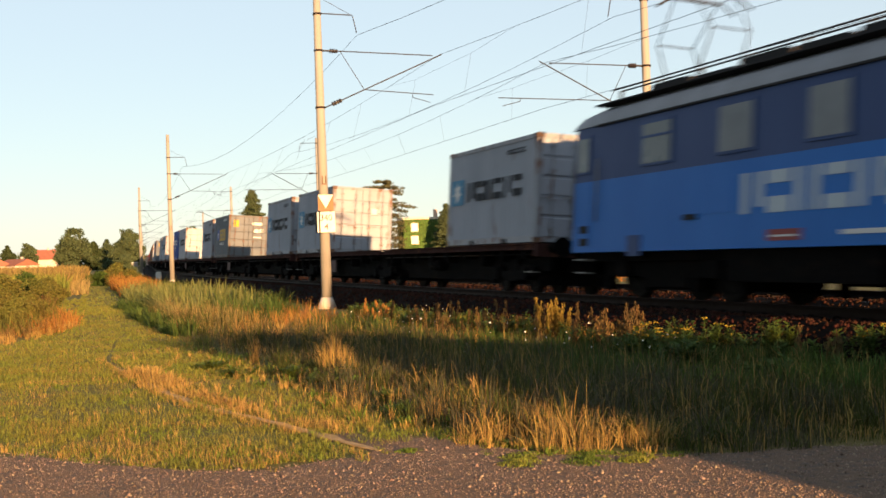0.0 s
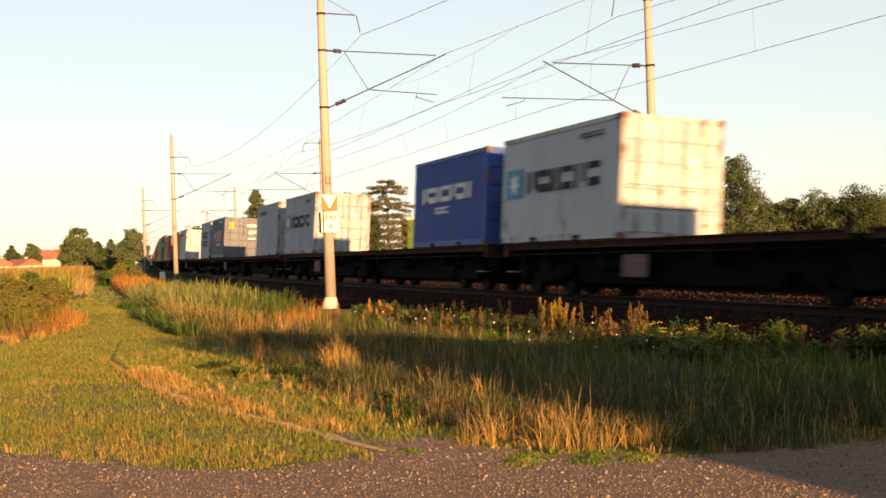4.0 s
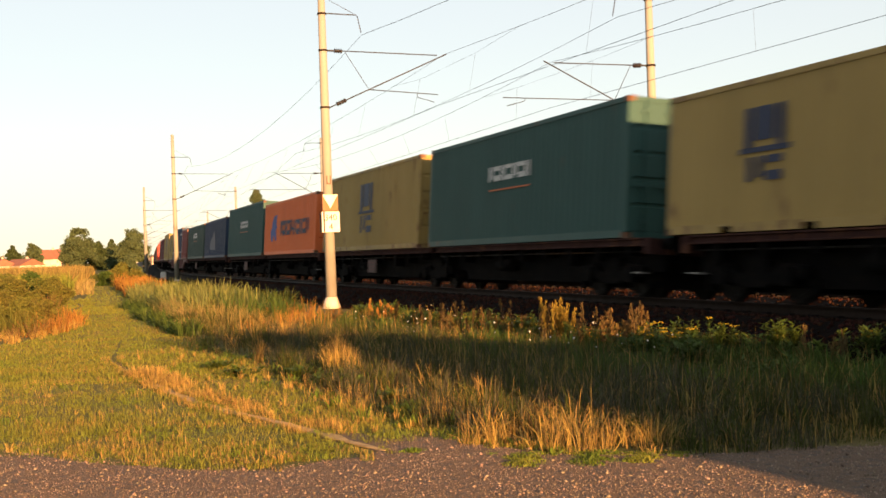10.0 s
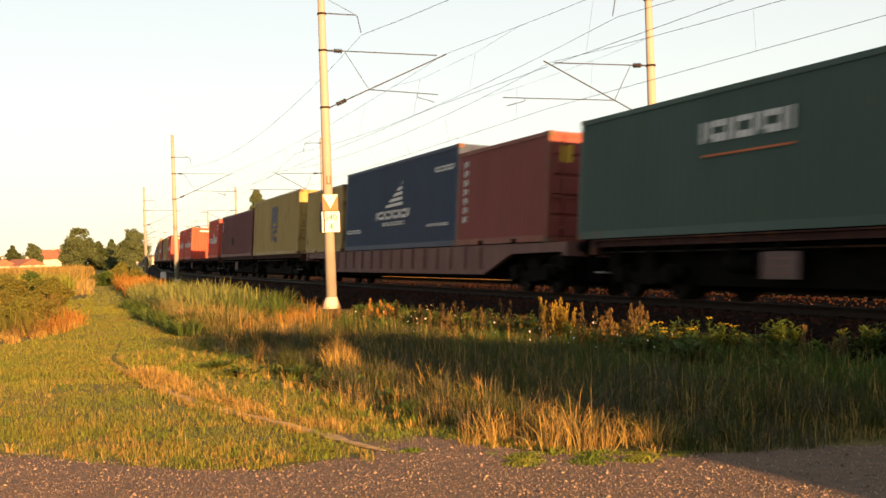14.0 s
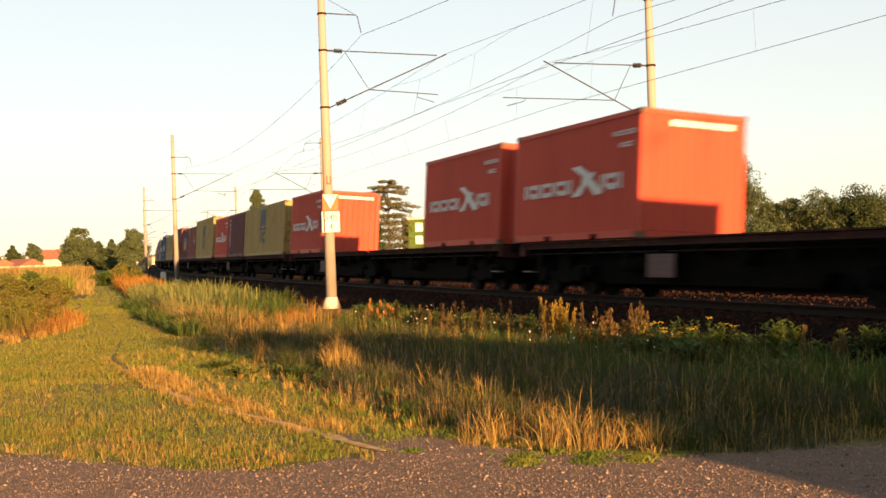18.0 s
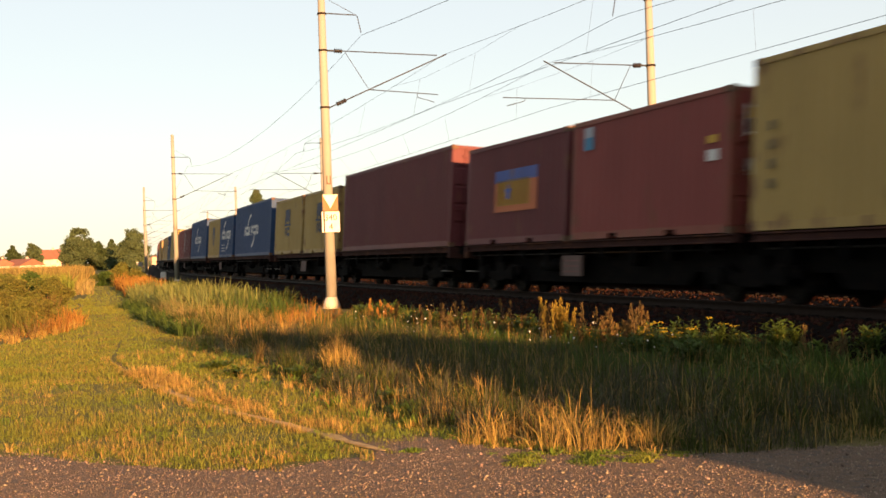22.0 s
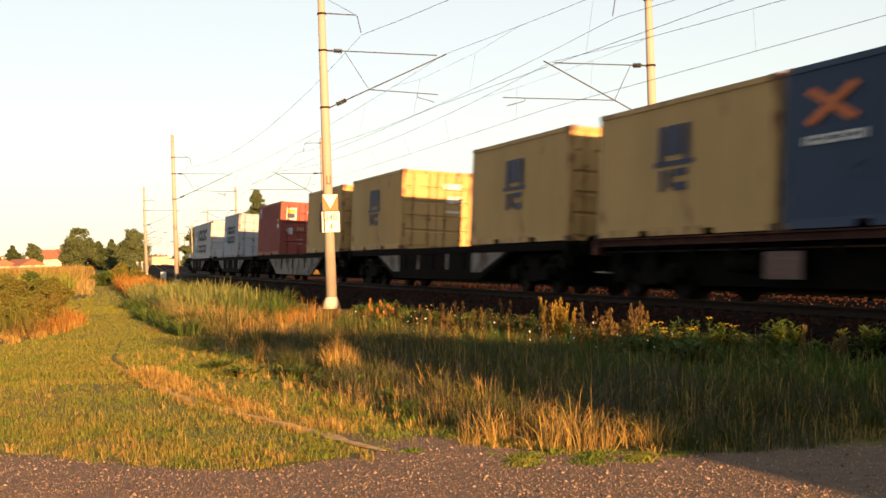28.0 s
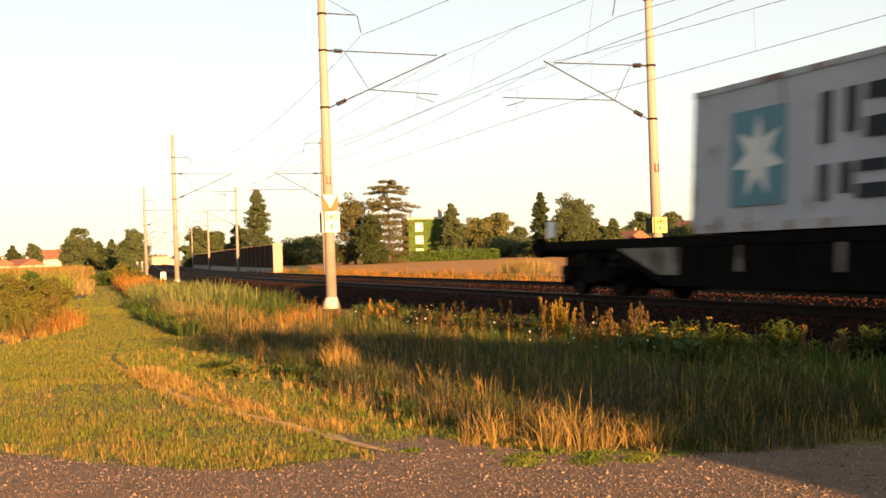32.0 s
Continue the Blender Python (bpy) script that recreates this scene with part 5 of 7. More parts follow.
# ---- grass and weeds ----
def blades(name, spots, h, w, mat, label, cat="grass", lean=0.35, seed=1, kind="stuff", stiff=0.5):
    """Grass in one mesh: at each spot (x, y, z, height factor) a thin bent blade."""
    rg = np.random.default_rng(seed)
    p = np.asarray(spots, float)
    k = len(p)
    hh = rg.uniform(h[0], h[1], k) * p[:, 3]
    ww = rg.uniform(w[0], w[1], k)
    a = rg.uniform(0, 2 * np.pi, k)
    la = rg.uniform(0, 2 * np.pi, k)
    ll = np.abs(rg.normal(0, lean, k)) * hh
    dx, dy = np.cos(a) * ww / 2, np.sin(a) * ww / 2
    lx, ly = np.cos(la) * ll, np.sin(la) * ll
    b = p[:, :3]
    v = np.empty((k, 5, 3))
    v[:, 0] = b + np.stack([-dx, -dy, 0 * dx - 0.02], 1)
    v[:, 1] = b + np.stack([dx, dy, 0 * dx - 0.02], 1)
    f = stiff
    v[:, 2] = b + np.stack([lx * f * 0.6 - dx * 0.8, ly * f * 0.6 - dy * 0.8, hh * 0.55], 1)
    v[:, 3] = b + np.stack([lx * f * 0.6 + dx * 0.8, ly * f * 0.6 + dy * 0.8, hh * 0.55], 1)
    v[:, 4] = b + np.stack([lx, ly, np.maximum(hh - 0.35 * ll, 0.3 * hh)], 1)
    idx = np.array([(0, 1, 3), (0, 3, 2), (2, 3, 4)])
    faces = idx[None] + (np.arange(k) * 5)[:, None, None]
    ob = new(name, arrays(name, v, 3, faces, mat))
    return tagged(ob, label, cat, kind=kind)




def land(n, d0, d1, seed):
    """Random spots of the foreground, thinner with distance."""
    rg = np.random.default_rng(seed)
    d = np.exp(rg.uniform(np.log(d0), np.log(d1), n))
    r = rg.uniform(-0.42, 0.42, n) * d
    x = -d * math.cos(YAW) + r * math.sin(YAW)
    y = d * math.sin(YAW) + r * math.cos(YAW)
    return x, y, d


def nz(x, y, f, seed=0.0):
    return np.array([noise.noise((a * f, b * f, seed)) for a, b in zip(x, y)])


ROAD_X = [-20, -11.6, -11.17, -10.5, -9.85, -9.55, -9.58, -9.69, -9.85, -10.25, -10.2, -9.65, -9.2, -8.9, -8.75, -8.45, -8.3, -8.3, -8.15, -7.95, -6.6]
ROAD_Y = [-3, -0.25, 0.23, 0.68, 1.22, 1.73, 2.26, 2.68, 3.0, 3.2, 3.6, 3.84, 4.03, 4.25, 4.6, 4.94, 5.2, 5.52, 5.97, 6.75, 9.6]


def road_edge(y):
    """x of the road's edge at y; grass lies at lower x."""
    return np.interp(y, ROAD_Y, ROAD_X)


def path_y(x):
    """The trodden trail: y at x."""
    return np.interp(-x, [10.3, 10.8, 11.8, 12.8, 13.45, 14.5, 15.9, 17.7, 19.7, 21.7, 23.7, 27, 30, 35.8, 47.3, 59.2, 99.4], [2.86, 2.78, 2.56, 2.34, 2.14, 1.96, 1.79, 1.67, 1.55, 1.46, 1.66, 2.02, 2.46, 2.91, 3.55, 4.15, 6.26])


def mown(x):
    """The two edges, in y, of the short grass along the path."""
    return (np.interp(-x, [20, 26.5, 29.5, 34, 46.4, 72.7, 117], [-9, -0.9, 0.4, 1.45, 2.17, 3.75, 6.3]),
            np.interp(-x, [9, 10.8, 15.3, 22.4, 27.9, 33.5, 45.5, 69.5, 100], [3.7, 3.4, 3.2, 3.07, 3.31, 3.36, 3.65, 5.3, 6.5]))


def track_lat(x, y):
    return y - (D0 + (x - X0) ** 2 / (2 * R))


def tall_edge(x):
    """y beyond which the grass stands tall and half dry."""
    return np.interp(-x, [8, 9.5, 11, 14, 18, 22, 27, 33, 45, 69, 100], [4.5, 4.0, 3.65, 3.4, 3.35, 3.2, 3.35, 3.4, 3.7, 5.4, 6.8])


def bank(x, y, lo=0.3, run=1.5):
    """The tall grass grows up from low tufts at its edge."""
    return np.clip(lo + (1 - lo) * (y - tall_edge(x)) / run, lo, 1)


def zone(n, d0, d1, seed, test, height=lambda x, y, d: 1.0 + 0 * x):
    x, y, d = land(n, d0, d1, seed)
    ok = test(x, y, d) & (track_lat(x, y) < -2.75)
    x, y, d = x[ok], y[ok], d[ok]
    return np.stack([x, y, 0 * x + 0.0, height(x, y, d)], 1)


def rise(x, y, lo=0.25, run=2.6):
    """Grass grows taller away from the trodden road."""
    return np.clip(lo + (1 - lo) * (road_edge(y) - x) / run, lo, 1)


def by_mast(x, y):
    """Spots clear of the mast's foot."""
    u = np.clip((x + 38) / 8, 0, 1)
    return np.hypot(x + 38 - 8 * u, y - 9.7 + 2.1 * u) > 1.0 - 0.3 * u


def off_path(x, y):
    w = np.interp(-x, [10, 13, 20, 24, 40, 48], [0.11, 0.06, 0.05, 0.02, 0.0, 0.0]) * (1 + 0.9 * nz(x, y, 2.3, 81) + 0.7 * nz(x, y, 9, 82))
    return np.abs(y - path_y(x)) > w


def soft_edge(x, y, seed, w=0.45):
    return x < road_edge(y) - 0.05 + w * nz(x, y, 1.6, seed) + 0.35 * nz(x, y, 5, seed + 4)


def sward(x, y):
    """Short grass: before the tall verge, past the road's edge, off the trail and beside the weeds on the field side."""
    return soft_edge(x, y, 2) & (y < tall_edge(x) + 0.3) & off_path(x, y) & (y > mown(x)[0] - 0.3)


blades("short_grass", zone(330000, 8.2, 48, 1, lambda x, y, d: sward(x, y), lambda x, y, d: np.clip(0.7 + 0.5 * nz(x, y, 0.8, 5) + 0.7 * nz(x, y, 2.6, 6), 0.25, 2) + 0.008 * d),
       (0.025, 0.075), (0.004, 0.008), M["grass"], "short green grass beside the farm road", lean=1.0)
blades("short_grass", zone(150000, 17, 48, 11, lambda x, y, d: sward(x, y), lambda x, y, d: np.clip(0.8 + 0.5 * nz(x, y, 0.8, 5) + 0.5 * nz(x, y, 2.6, 6), 0.3, 2)),
       (0.03, 0.09), (0.009, 0.018), M["grass"], "short green grass along the path", lean=1.0, seed=12)
blades("short_dry_grass", zone(110000, 8.4, 44, 3, lambda x, y, d: sward(x, y) & (nz(x, y, 0.7, 12) + 0.7 * nz(x, y, 2.7, 14) > 0.12)),
       (0.03, 0.1), (0.003, 0.006), M["straw"], "dry yellow patches among short green grass", lean=0.9)
blades("path_grass", zone(200000, 8.6, 40, 4, lambda x, y, d: soft_edge(x, y, 2) & (np.abs(y - path_y(x) + 0.02) < 0.17 + 0.16 * nz(x, y, 1.3, 30)) & (np.abs(y - path_y(x)) > 0.06) & (x < -11.2) & (x > -22.5) & (nz(x, y, 1.4, 31) > -0.35)),
       (0.05, 0.14), (0.004, 0.007), M["straw"], "straw coloured dry grass along the footpath", lean=0.9)
blades("path_lawn", zone(120000, 40, 125, 35, lambda x, y, d: (y > mown(x)[0] - 0.2) & (y < mown(x)[1] + 0.3) & off_path(x, y)),
       (0.03, 0.1), (0.015, 0.04), M["grass"], "mown green grass of the path in the distance", lean=0.8)
blades("dry_stalks", zone(7000, 8.6, 30, 34, lambda x, y, d: soft_edge(x, y, 8) & (y > tall_edge(x) - 0.2) & by_mast(x, y), lambda x, y, d: rise(x, y, 0.4, 2.0) * bank(x, y)),
       (0.25, 0.62), (0.005, 0.01), M["straw"], "single dry grass stalks", lean=0.4)
blades("tall_dry_grass", zone(16000, 8.4, 40, 6, lambda x, y, d: soft_edge(x, y, 8) & (y > tall_edge(x)) & (nz(x, y, 0.9, 17) > 0.1 + 0.03 * (-x - 10)) & by_mast(x, y) & (track_lat(x, y) < -5.6), lambda x, y, d: rise(x, y) * bank(x, y) * (0.75 + 0.7 * nz(x, y, 0.7, 21))),
       (0.18, 0.5), (0.004, 0.007), M["straw"], "tall dry golden grass by the line", lean=0.4)
blades("tall_grass", zone(75000, 8.4, 45, 7, lambda x, y, d: soft_edge(x, y, 8) & (y > tall_edge(x)) & by_mast(x, y) & (nz(x, y, 0.8, 19) > -0.12), lambda x, y, d: rise(x, y) * bank(x, y) * (0.8 + 0.6 * nz(x, y, 0.6, 22) + 0.4 * nz(x, y, 2.2, 24))),
       (0.14, 0.42), (0.005, 0.01), M["olive"], "tall half dry grass by the line", lean=0.55)
blades("withered_grass", zone(75000, 8.4, 40, 8, lambda x, y, d: soft_edge(x, y, 8) & (y > tall_edge(x)) & by_mast(x, y) & (track_lat(x, y) < -4.6) & (nz(x, y, 0.8, 19) < 0.2), lambda x, y, d: rise(x, y) * bank(x, y) * (0.85 + 0.7 * nz(x, y, 0.7, 26) + 0.4 * nz(x, y, 2.4, 27))),
       (0.16, 0.5), (0.004, 0.008), M["dun"], "grey brown withered grass in the verge", lean=0.6)
blades("verge_grass", zone(110000, 12, 60, 9, lambda x, y, d: (track_lat(x, y) > -6.0) & (track_lat(x, y) < -2.9) & by_mast(x, y), lambda x, y, d: 0.85 + 0.6 * nz(x, y, 0.6, 25) + 0.3 * nz(x, y, 2.0, 28)),
       (0.16, 0.42), (0.007, 0.014), M["weed"], "rank green grass at the foot of the ballast", lean=0.55)
blades("verge_gold", zone(14000, 18, 45, 29, lambda x, y, d: (track_lat(x, y) > -5.2) & (track_lat(x, y) < -2.9) & by_mast(x, y) & (nz(x, y, 0.5, 33) > -0.15), lambda x, y, d: 0.9 + 0.6 * nz(x, y, 0.9, 36)),
       (0.2, 0.5), (0.005, 0.01), M["ember"], "orange brown dry grass along the ballast", lean=0.4)
blades("field_margin", zone(40000, 66, 190, 37, lambda x, y, d: (y < mown(x)[0] + 0.2) & (y > mown(x)[0] - 4.5)), (0.25, 0.7), (0.03, 0.07), M["hay"], "pale dry grass between the maize and the path", lean=0.5)
blades("far_grass", zone(90000, 44, 190, 10, lambda x, y, d: (track_lat(x, y) < -2.9) & (y > mown(x)[1] + 0.2), lambda x, y, d: 0.9 + 0.6 * nz(x, y, 0.15, 40)), (0.2, 0.6), (0.03, 0.07), M["olive"],
       "rough grass along the path in the distance", lean=0.5)


def patch_of(n, cx, cy, rx, ry, seed, h=1.0):
    rg = np.random.default_rng(seed)
    a, r = rg.uniform(0, 6.283, n), np.sqrt(rg.uniform(0, 1, n))
    x, y = cx + rx * r * np.cos(a), cy + ry * r * np.sin(a)
    return np.stack([x, y, 0 * x, h * (1 - 0.62 * r ** 2) * (0.8 + 0.6 * nz(x, y, 0.9, seed) + 0.35 * nz(x, y, 3.0, seed + 1))], 1)


def tuft(name, cx, cy, rx, ry, n, h, w, mat, label, seed, lean=0.35):
    blades(name, patch_of(n, cx, cy, rx, ry, seed), h, w, M[mat], label, "grass", lean, seed, "stuff")


tuft("dry_tuft", -10.3, 4.75, 0.75, 0.5, 1100, (0.2, 0.5), (0.004, 0.008), "straw", "sunlit golden tuft of dry grass at the road edge", 41, 0.45)
tuft("dry_tuft", -9.6, 5.35, 0.5, 0.35, 600, (0.18, 0.42), (0.004, 0.008), "straw", "golden tuft of dry grass at the road edge", 42, 0.5)
tuft("dry_tuft", -11.6, 4.3, 0.7, 0.5, 500, (0.2, 0.45), (0.004, 0.008), "straw", "dry grass tuft beside the path", 43, 0.45)
tuft("dry_tuft", -16.4, 4.3, 0.3, 0.3, 260, (0.5, 0.95), (0.007, 0.012), "straw", "tall golden grass tuft catching the sun", 44, 0.3)


def tussocks(name, spots, per, w, mat, label, seed, lean=0.5, foot=0.05, cat="grass"):
    """Tufts of arching blades in one mesh; a spot is (x, y, height of the tuft)."""
    rg = np.random.default_rng(seed)
    s = np.repeat(np.asarray(spots, float), per, 0)
    k = len(s)
    h = s[:, 2] * rg.uniform(0.5, 1.1, k)
    a = rg.uniform(0, 2 * np.pi, k)
    r = rg.uniform(0, foot, k) * (0.5 + s[:, 2])
    out = np.stack([np.cos(a), np.sin(a)], 1)
    ln = np.abs(rg.normal(0.25, lean, k)) * h
    c = rg.uniform(0, 2 * np.pi, k)
    wide = np.stack([np.cos(c), np.sin(c), 0 * c], 1) * (rg.uniform(w[0], w[1], k) / 2)[:, None]
    v = np.empty((k, 7, 3))
    for i, (f, g1, ww) in enumerate(((0.0, 0.0, 0.8), (0.45, 0.2, 1.0), (0.8, 0.58, 0.7), (1.0, 1.0, 0.0))):
        q = np.stack([s[:, 0] + out[:, 0] * (r + ln * g1), s[:, 1] + out[:, 1] * (r + ln * g1), h * f - 0.35 * ln * g1 ** 2 - (0.02 if i == 0 else 0)], 1)
        if i < 3:
            v[:, 2 * i], v[:, 2 * i + 1] = q - wide * ww, q + wide * ww
        else:
            v[:, 6] = q
    idx = np.array([(0, 1, 3), (0, 3, 2), (2, 3, 5), (2, 5, 4), (4, 5, 6)])
    return tagged(new(name, arrays(name, v, 3, idx[None] + (np.arange(k) * 7)[:, None, None], M[mat])), label, cat, kind="stuff")


def tuft_spots(n, d0, d1, seed, test, hmin, hmax):
    x, y, d = land(n, d0, d1, seed)
    ok = test(x, y, d) & (track_lat(x, y) < -2.9)
    x, y = x[ok], y[ok]
    return np.stack([x, y, np.random.default_rng(seed + 1).uniform(hmin, hmax, len(x)) * rise(x, y, 0.45, 1.4)], 1)


def tall(x, y):
    return soft_edge(x, y, 8) & (y > tall_edge(x) + 0.1) & by_mast(x, y)


def gold(x, y):
    """How strongly the dry golden tufts stand here: most at the road's and path's edge."""
    return nz(x, y, 0.8, 61) + 0.5 * nz(x, y, 2.5, 62) + np.clip(1.0 - np.minimum((road_edge(y) - x) / 2.2, (y - tall_edge(x)) / 1.3), -0.3, 0.7)


tussocks("grass_tussocks", tuft_spots(1000, 8.6, 24, 201, lambda x, y, d: tall(x, y) & (gold(x, y) > 0.62) & (nz(x, y, 2.1, 79) > 0.0), 0.12, 0.34), 15, (0.003, 0.007), "straw", "dry golden grass tussocks along the road edge", 203, 0.9, 0.16)
tussocks("grass_tussocks", tuft_spots(1500, 8.6, 26, 205, lambda x, y, d: tall(x, y) & (gold(x, y) < 0.6), 0.25, 0.5), 30, (0.005, 0.01), "olive", "half dry grass tussocks in the verge", 206, 0.7, 0.14)
tussocks("grass_tussocks", tuft_spots(1500, 8.6, 26, 235, lambda x, y, d: tall(x, y) & (gold(x, y) < 0.7) & (track_lat(x, y) < -5.0), 0.25, 0.55), 24, (0.004, 0.009), "dun", "grey brown withered tussocks in the verge", 236, 0.75, 0.16)
tussocks("grass_tussocks", tuft_spots(420, 8.6, 24, 208, lambda x, y, d: tall(x, y) & (gold(x, y) < 0.5), 0.3, 0.55), 8, (0.004, 0.008), "straw", "pale dry stalks among the verge grass", 209, 0.6, 0.16)
tussocks("grass_tussocks", tuft_spots(700, 19, 38, 229, lambda x, y, d: (y > tall_edge(x) + 0.3) & (track_lat(x, y) < -3.6) & by_mast(x, y) & (nz(x, y, 0.5, 71) > 0.05), 0.25, 0.5), 20, (0.008, 0.015), "straw", "dry golden tussocks before the reeds and the mast", 230)
tussocks("low_weeds", tuft_spots(1500, 8.6, 26, 238, lambda x, y, d: soft_edge(x, y, 8) & (y > tall_edge(x) - 0.35) & (y < tall_edge(x) + 1.4) & (nz(x, y, 1.3, 76) > -0.1), 0.08, 0.2), 16, (0.01, 0.022), "lime", "low green weeds between the path and the tall grass", 239, 0.9, 0.12, "weeds")
# leaning golden stalks, thick and few, at the edge of the verge
tussocks("leaning_stalks", tuft_spots(110, 9.3, 15.5, 241, lambda x, y, d: soft_edge(x, y, 8) & (y > tall_edge(x) + 0.1) & (y < tall_edge(x) + 1.0) & (nz(x, y, 1.5, 77) > -0.1), 0.28, 0.56), 9, (0.004, 0.008), "straw", "leaning sunlit dry stalks by the path", 242, 0.85, 0.2)


def scattered(n, x0, x1, lo, hi, seed, hmin, hmax, cut_at=-1.0):
    """Spots (x, y, height) between two lines lo(x) and hi(x)."""
    rg = np.random.default_rng(seed)
    x = rg.uniform(x0, x1, n)
    y = lo(x) + (hi(x) - lo(x)) * rg.uniform(0, 1, n)
    ok = (nz(x, y, 0.6, seed) > cut_at) & (track_lat(x, y) < -3.2)
    return np.stack([x[ok], y[ok], rg.uniform(hmin, hmax, n)[ok] * (0.85 + 0.35 * nz(x, y, 0.4, seed + 3)[ok])], 1)


def path_right(x):
    return mown(x)[1]


def path_left(x):
    return mown(x)[0]


# reeds and rank weeds between the mown path and the line
tussocks("reed_clump", scattered(330, -50, -33.5, lambda x: path_right(x) + 0.9, lambda x: path_right(x) + 3.4, 245, 0.75, 1.25), 15, (0.018, 0.038), "reed", "pale green clump of tall arching reeds", 246, 0.85, 0.2)
tussocks("reed_clump", scattered(200, -50, -31, lambda x: path_right(x) + 1.8, lambda x: path_right(x) + 3.8, 247, 0.7, 1.15), 16, (0.016, 0.034), "weed", "dark green reeds behind the dry grass", 248, 0.8, 0.2)
tussocks("reed_clump", scattered(120, -62, -46, lambda x: path_right(x) + 0.3, lambda x: path_right(x) + 2.6, 249, 0.7, 1.15), 14, (0.02, 0.04), "reed", "pale green reeds farther along the path", 250, 0.5, 0.12)
tussocks("dry_bank", scattered(360, -37, -27.5, lambda x: path_right(x) + 0.35, lambda x: path_right(x) + 2.3, 251, 0.35, 0.8, -0.2), 20, (0.006, 0.012), "hay", "golden dry grass before the reeds", 252, 0.5, 0.2)
tussocks("dry_bank", scattered(260, -37, -27, lambda x: path_right(x) + 0.3, lambda x: path_right(x) + 2.8, 253, 0.35, 0.75), 20, (0.008, 0.015), "olive", "half dry grass before the reeds", 254, 0.6, 0.2)
tussocks("dry_bank", scattered(110, -35, -26.5, lambda x: path_right(x) + 1.2, lambda x: path_right(x) + 4.6, 255, 0.35, 0.75, -0.1), 16, (0.007, 0.013), "ember", "orange brown dry grass near the mast", 256, 0.5, 0.25)
tussocks("path_weeds", scattered(300, -49, -27, lambda x: path_right(x) - 0.05, lambda x: path_right(x) + 0.6, 257, 0.2, 0.5), 18, (0.014, 0.03), "weed", "dark green weeds along the mown path", 258, 0.8, 0.12, "weeds")
tussocks("weed_bank", scattered(240, -84, -62, lambda x: path_right(x) + 0.2, lambda x: path_right(x) + 2.2, 259, 0.7, 1.2), 22, (0.02, 0.05), "ember", "russet dry weeds by the path", 260, 0.45, 0.15, "weeds")
# weeds and dry grass on the field side of the path
tussocks("shrub_weeds", scattered(75, -38, -30.5, lambda x: path_left(x) - 1.0, lambda x: path_left(x) - 0.05, 261, 0.2, 0.7, -0.25), 24, (0.009, 0.018), "ember", "orange russet weeds beside the path", 262, 0.7, 0.3, "weeds")
tussocks("shrub_weeds", scattered(90, -38, -29.5, lambda x: path_left(x) - 2.2, lambda x: path_left(x) - 0.3, 271, 0.2, 0.55), 22, (0.01, 0.02), "russet", "russet weeds before the shrubs", 272, 0.6, 0.1, "weeds")
tussocks("shrub_weeds", scattered(130, -34, -27.5, lambda x: path_left(x) - 2.0, lambda x: path_left(x) + 0.1, 263, 0.12, 0.35), 20, (0.007, 0.013), "straw", "dry golden grass beside the path", 264, 0.7)
tussocks("shrub_weeds", scattered(90, -44, -34, lambda x: path_left(x) - 3.0, lambda x: path_left(x) - 0.8, 265, 0.9, 1.45), 12, (0.008, 0.016), "russet", "tall russet stalks among the shrubs", 266, 0.25)
tussocks("shrub_weeds", scattered(150, -41, -31, lambda x: path_left(x) - 2.8, lambda x: path_left(x) - 0.5, 273, 0.4, 0.9), 18, (0.01, 0.02), "shrub", "olive weeds at the foot of the shrubs", 274, 0.5, 0.12, "weeds")
tussocks("field_edge", scattered(900, -80, -40, lambda x: path_left(x) - 7.0, lambda x: path_left(x) - 1.3, 267, 0.12, 0.4), 20, (0.016, 0.036), "hay", "pale dry grass at the field edge", 268, 0.5, 0.14)
tussocks("field_edge", scattered(420, -62, -33, lambda x: path_left(x) - 1.7, lambda x: path_left(x) + 0.25, 275, 0.05, 0.17, -0.1), 20, (0.012, 0.026), "grass", "short green grass between the field edge and the mown path", 276, 0.7, 0.16)


def lawn(x, y):
    return soft_edge(x, y, 2) & (y < tall_edge(x) + 0.3) & ((np.abs(y - path_y(x) - 0.1) > 0.3) | (x < -24))


tussocks("lawn_tufts", tuft_spots(2200, 8.4, 24, 211, lambda x, y, d: lawn(x, y) & (nz(x, y, 1.1, 63) + 0.5 * nz(x, y, 3, 73) > 0.0), 0.04, 0.1), 20, (0.003, 0.006), "grass", "small green tufts in the short grass", 212, 0.7)
tussocks("lawn_tufts", tuft_spots(800, 8.4, 20, 214, lambda x, y, d: lawn(x, y) & (nz(x, y, 0.8, 64) + 0.5 * nz(x, y, 3, 65) > 0.2), 0.07, 0.15), 8, (0.003, 0.006), "straw", "pale dry stalks in the short grass", 215, 0.45)
tussocks("lawn_tufts", tuft_spots(1500, 8.8, 24, 217, lambda x, y, d: lawn(x, y) & (y > path_y(x) + 0.25) & (nz(x, y, 1.2, 66) > 0.0), 0.08, 0.2), 14, (0.004, 0.009), "straw", "dry tufts between the path and the tall grass", 218, 0.45)
tussocks("lawn_tufts", tuft_spots(500, 8.3, 14, 220, lambda x, y, d: lawn(x, y) & (road_edge(y) - x < 0.45) & (nz(x, y, 2.2, 67) > 0.05), 0.1, 0.26), 12, (0.004, 0.008), "straw", "dry fringe of grass at the edge of the road", 221, 0.6)
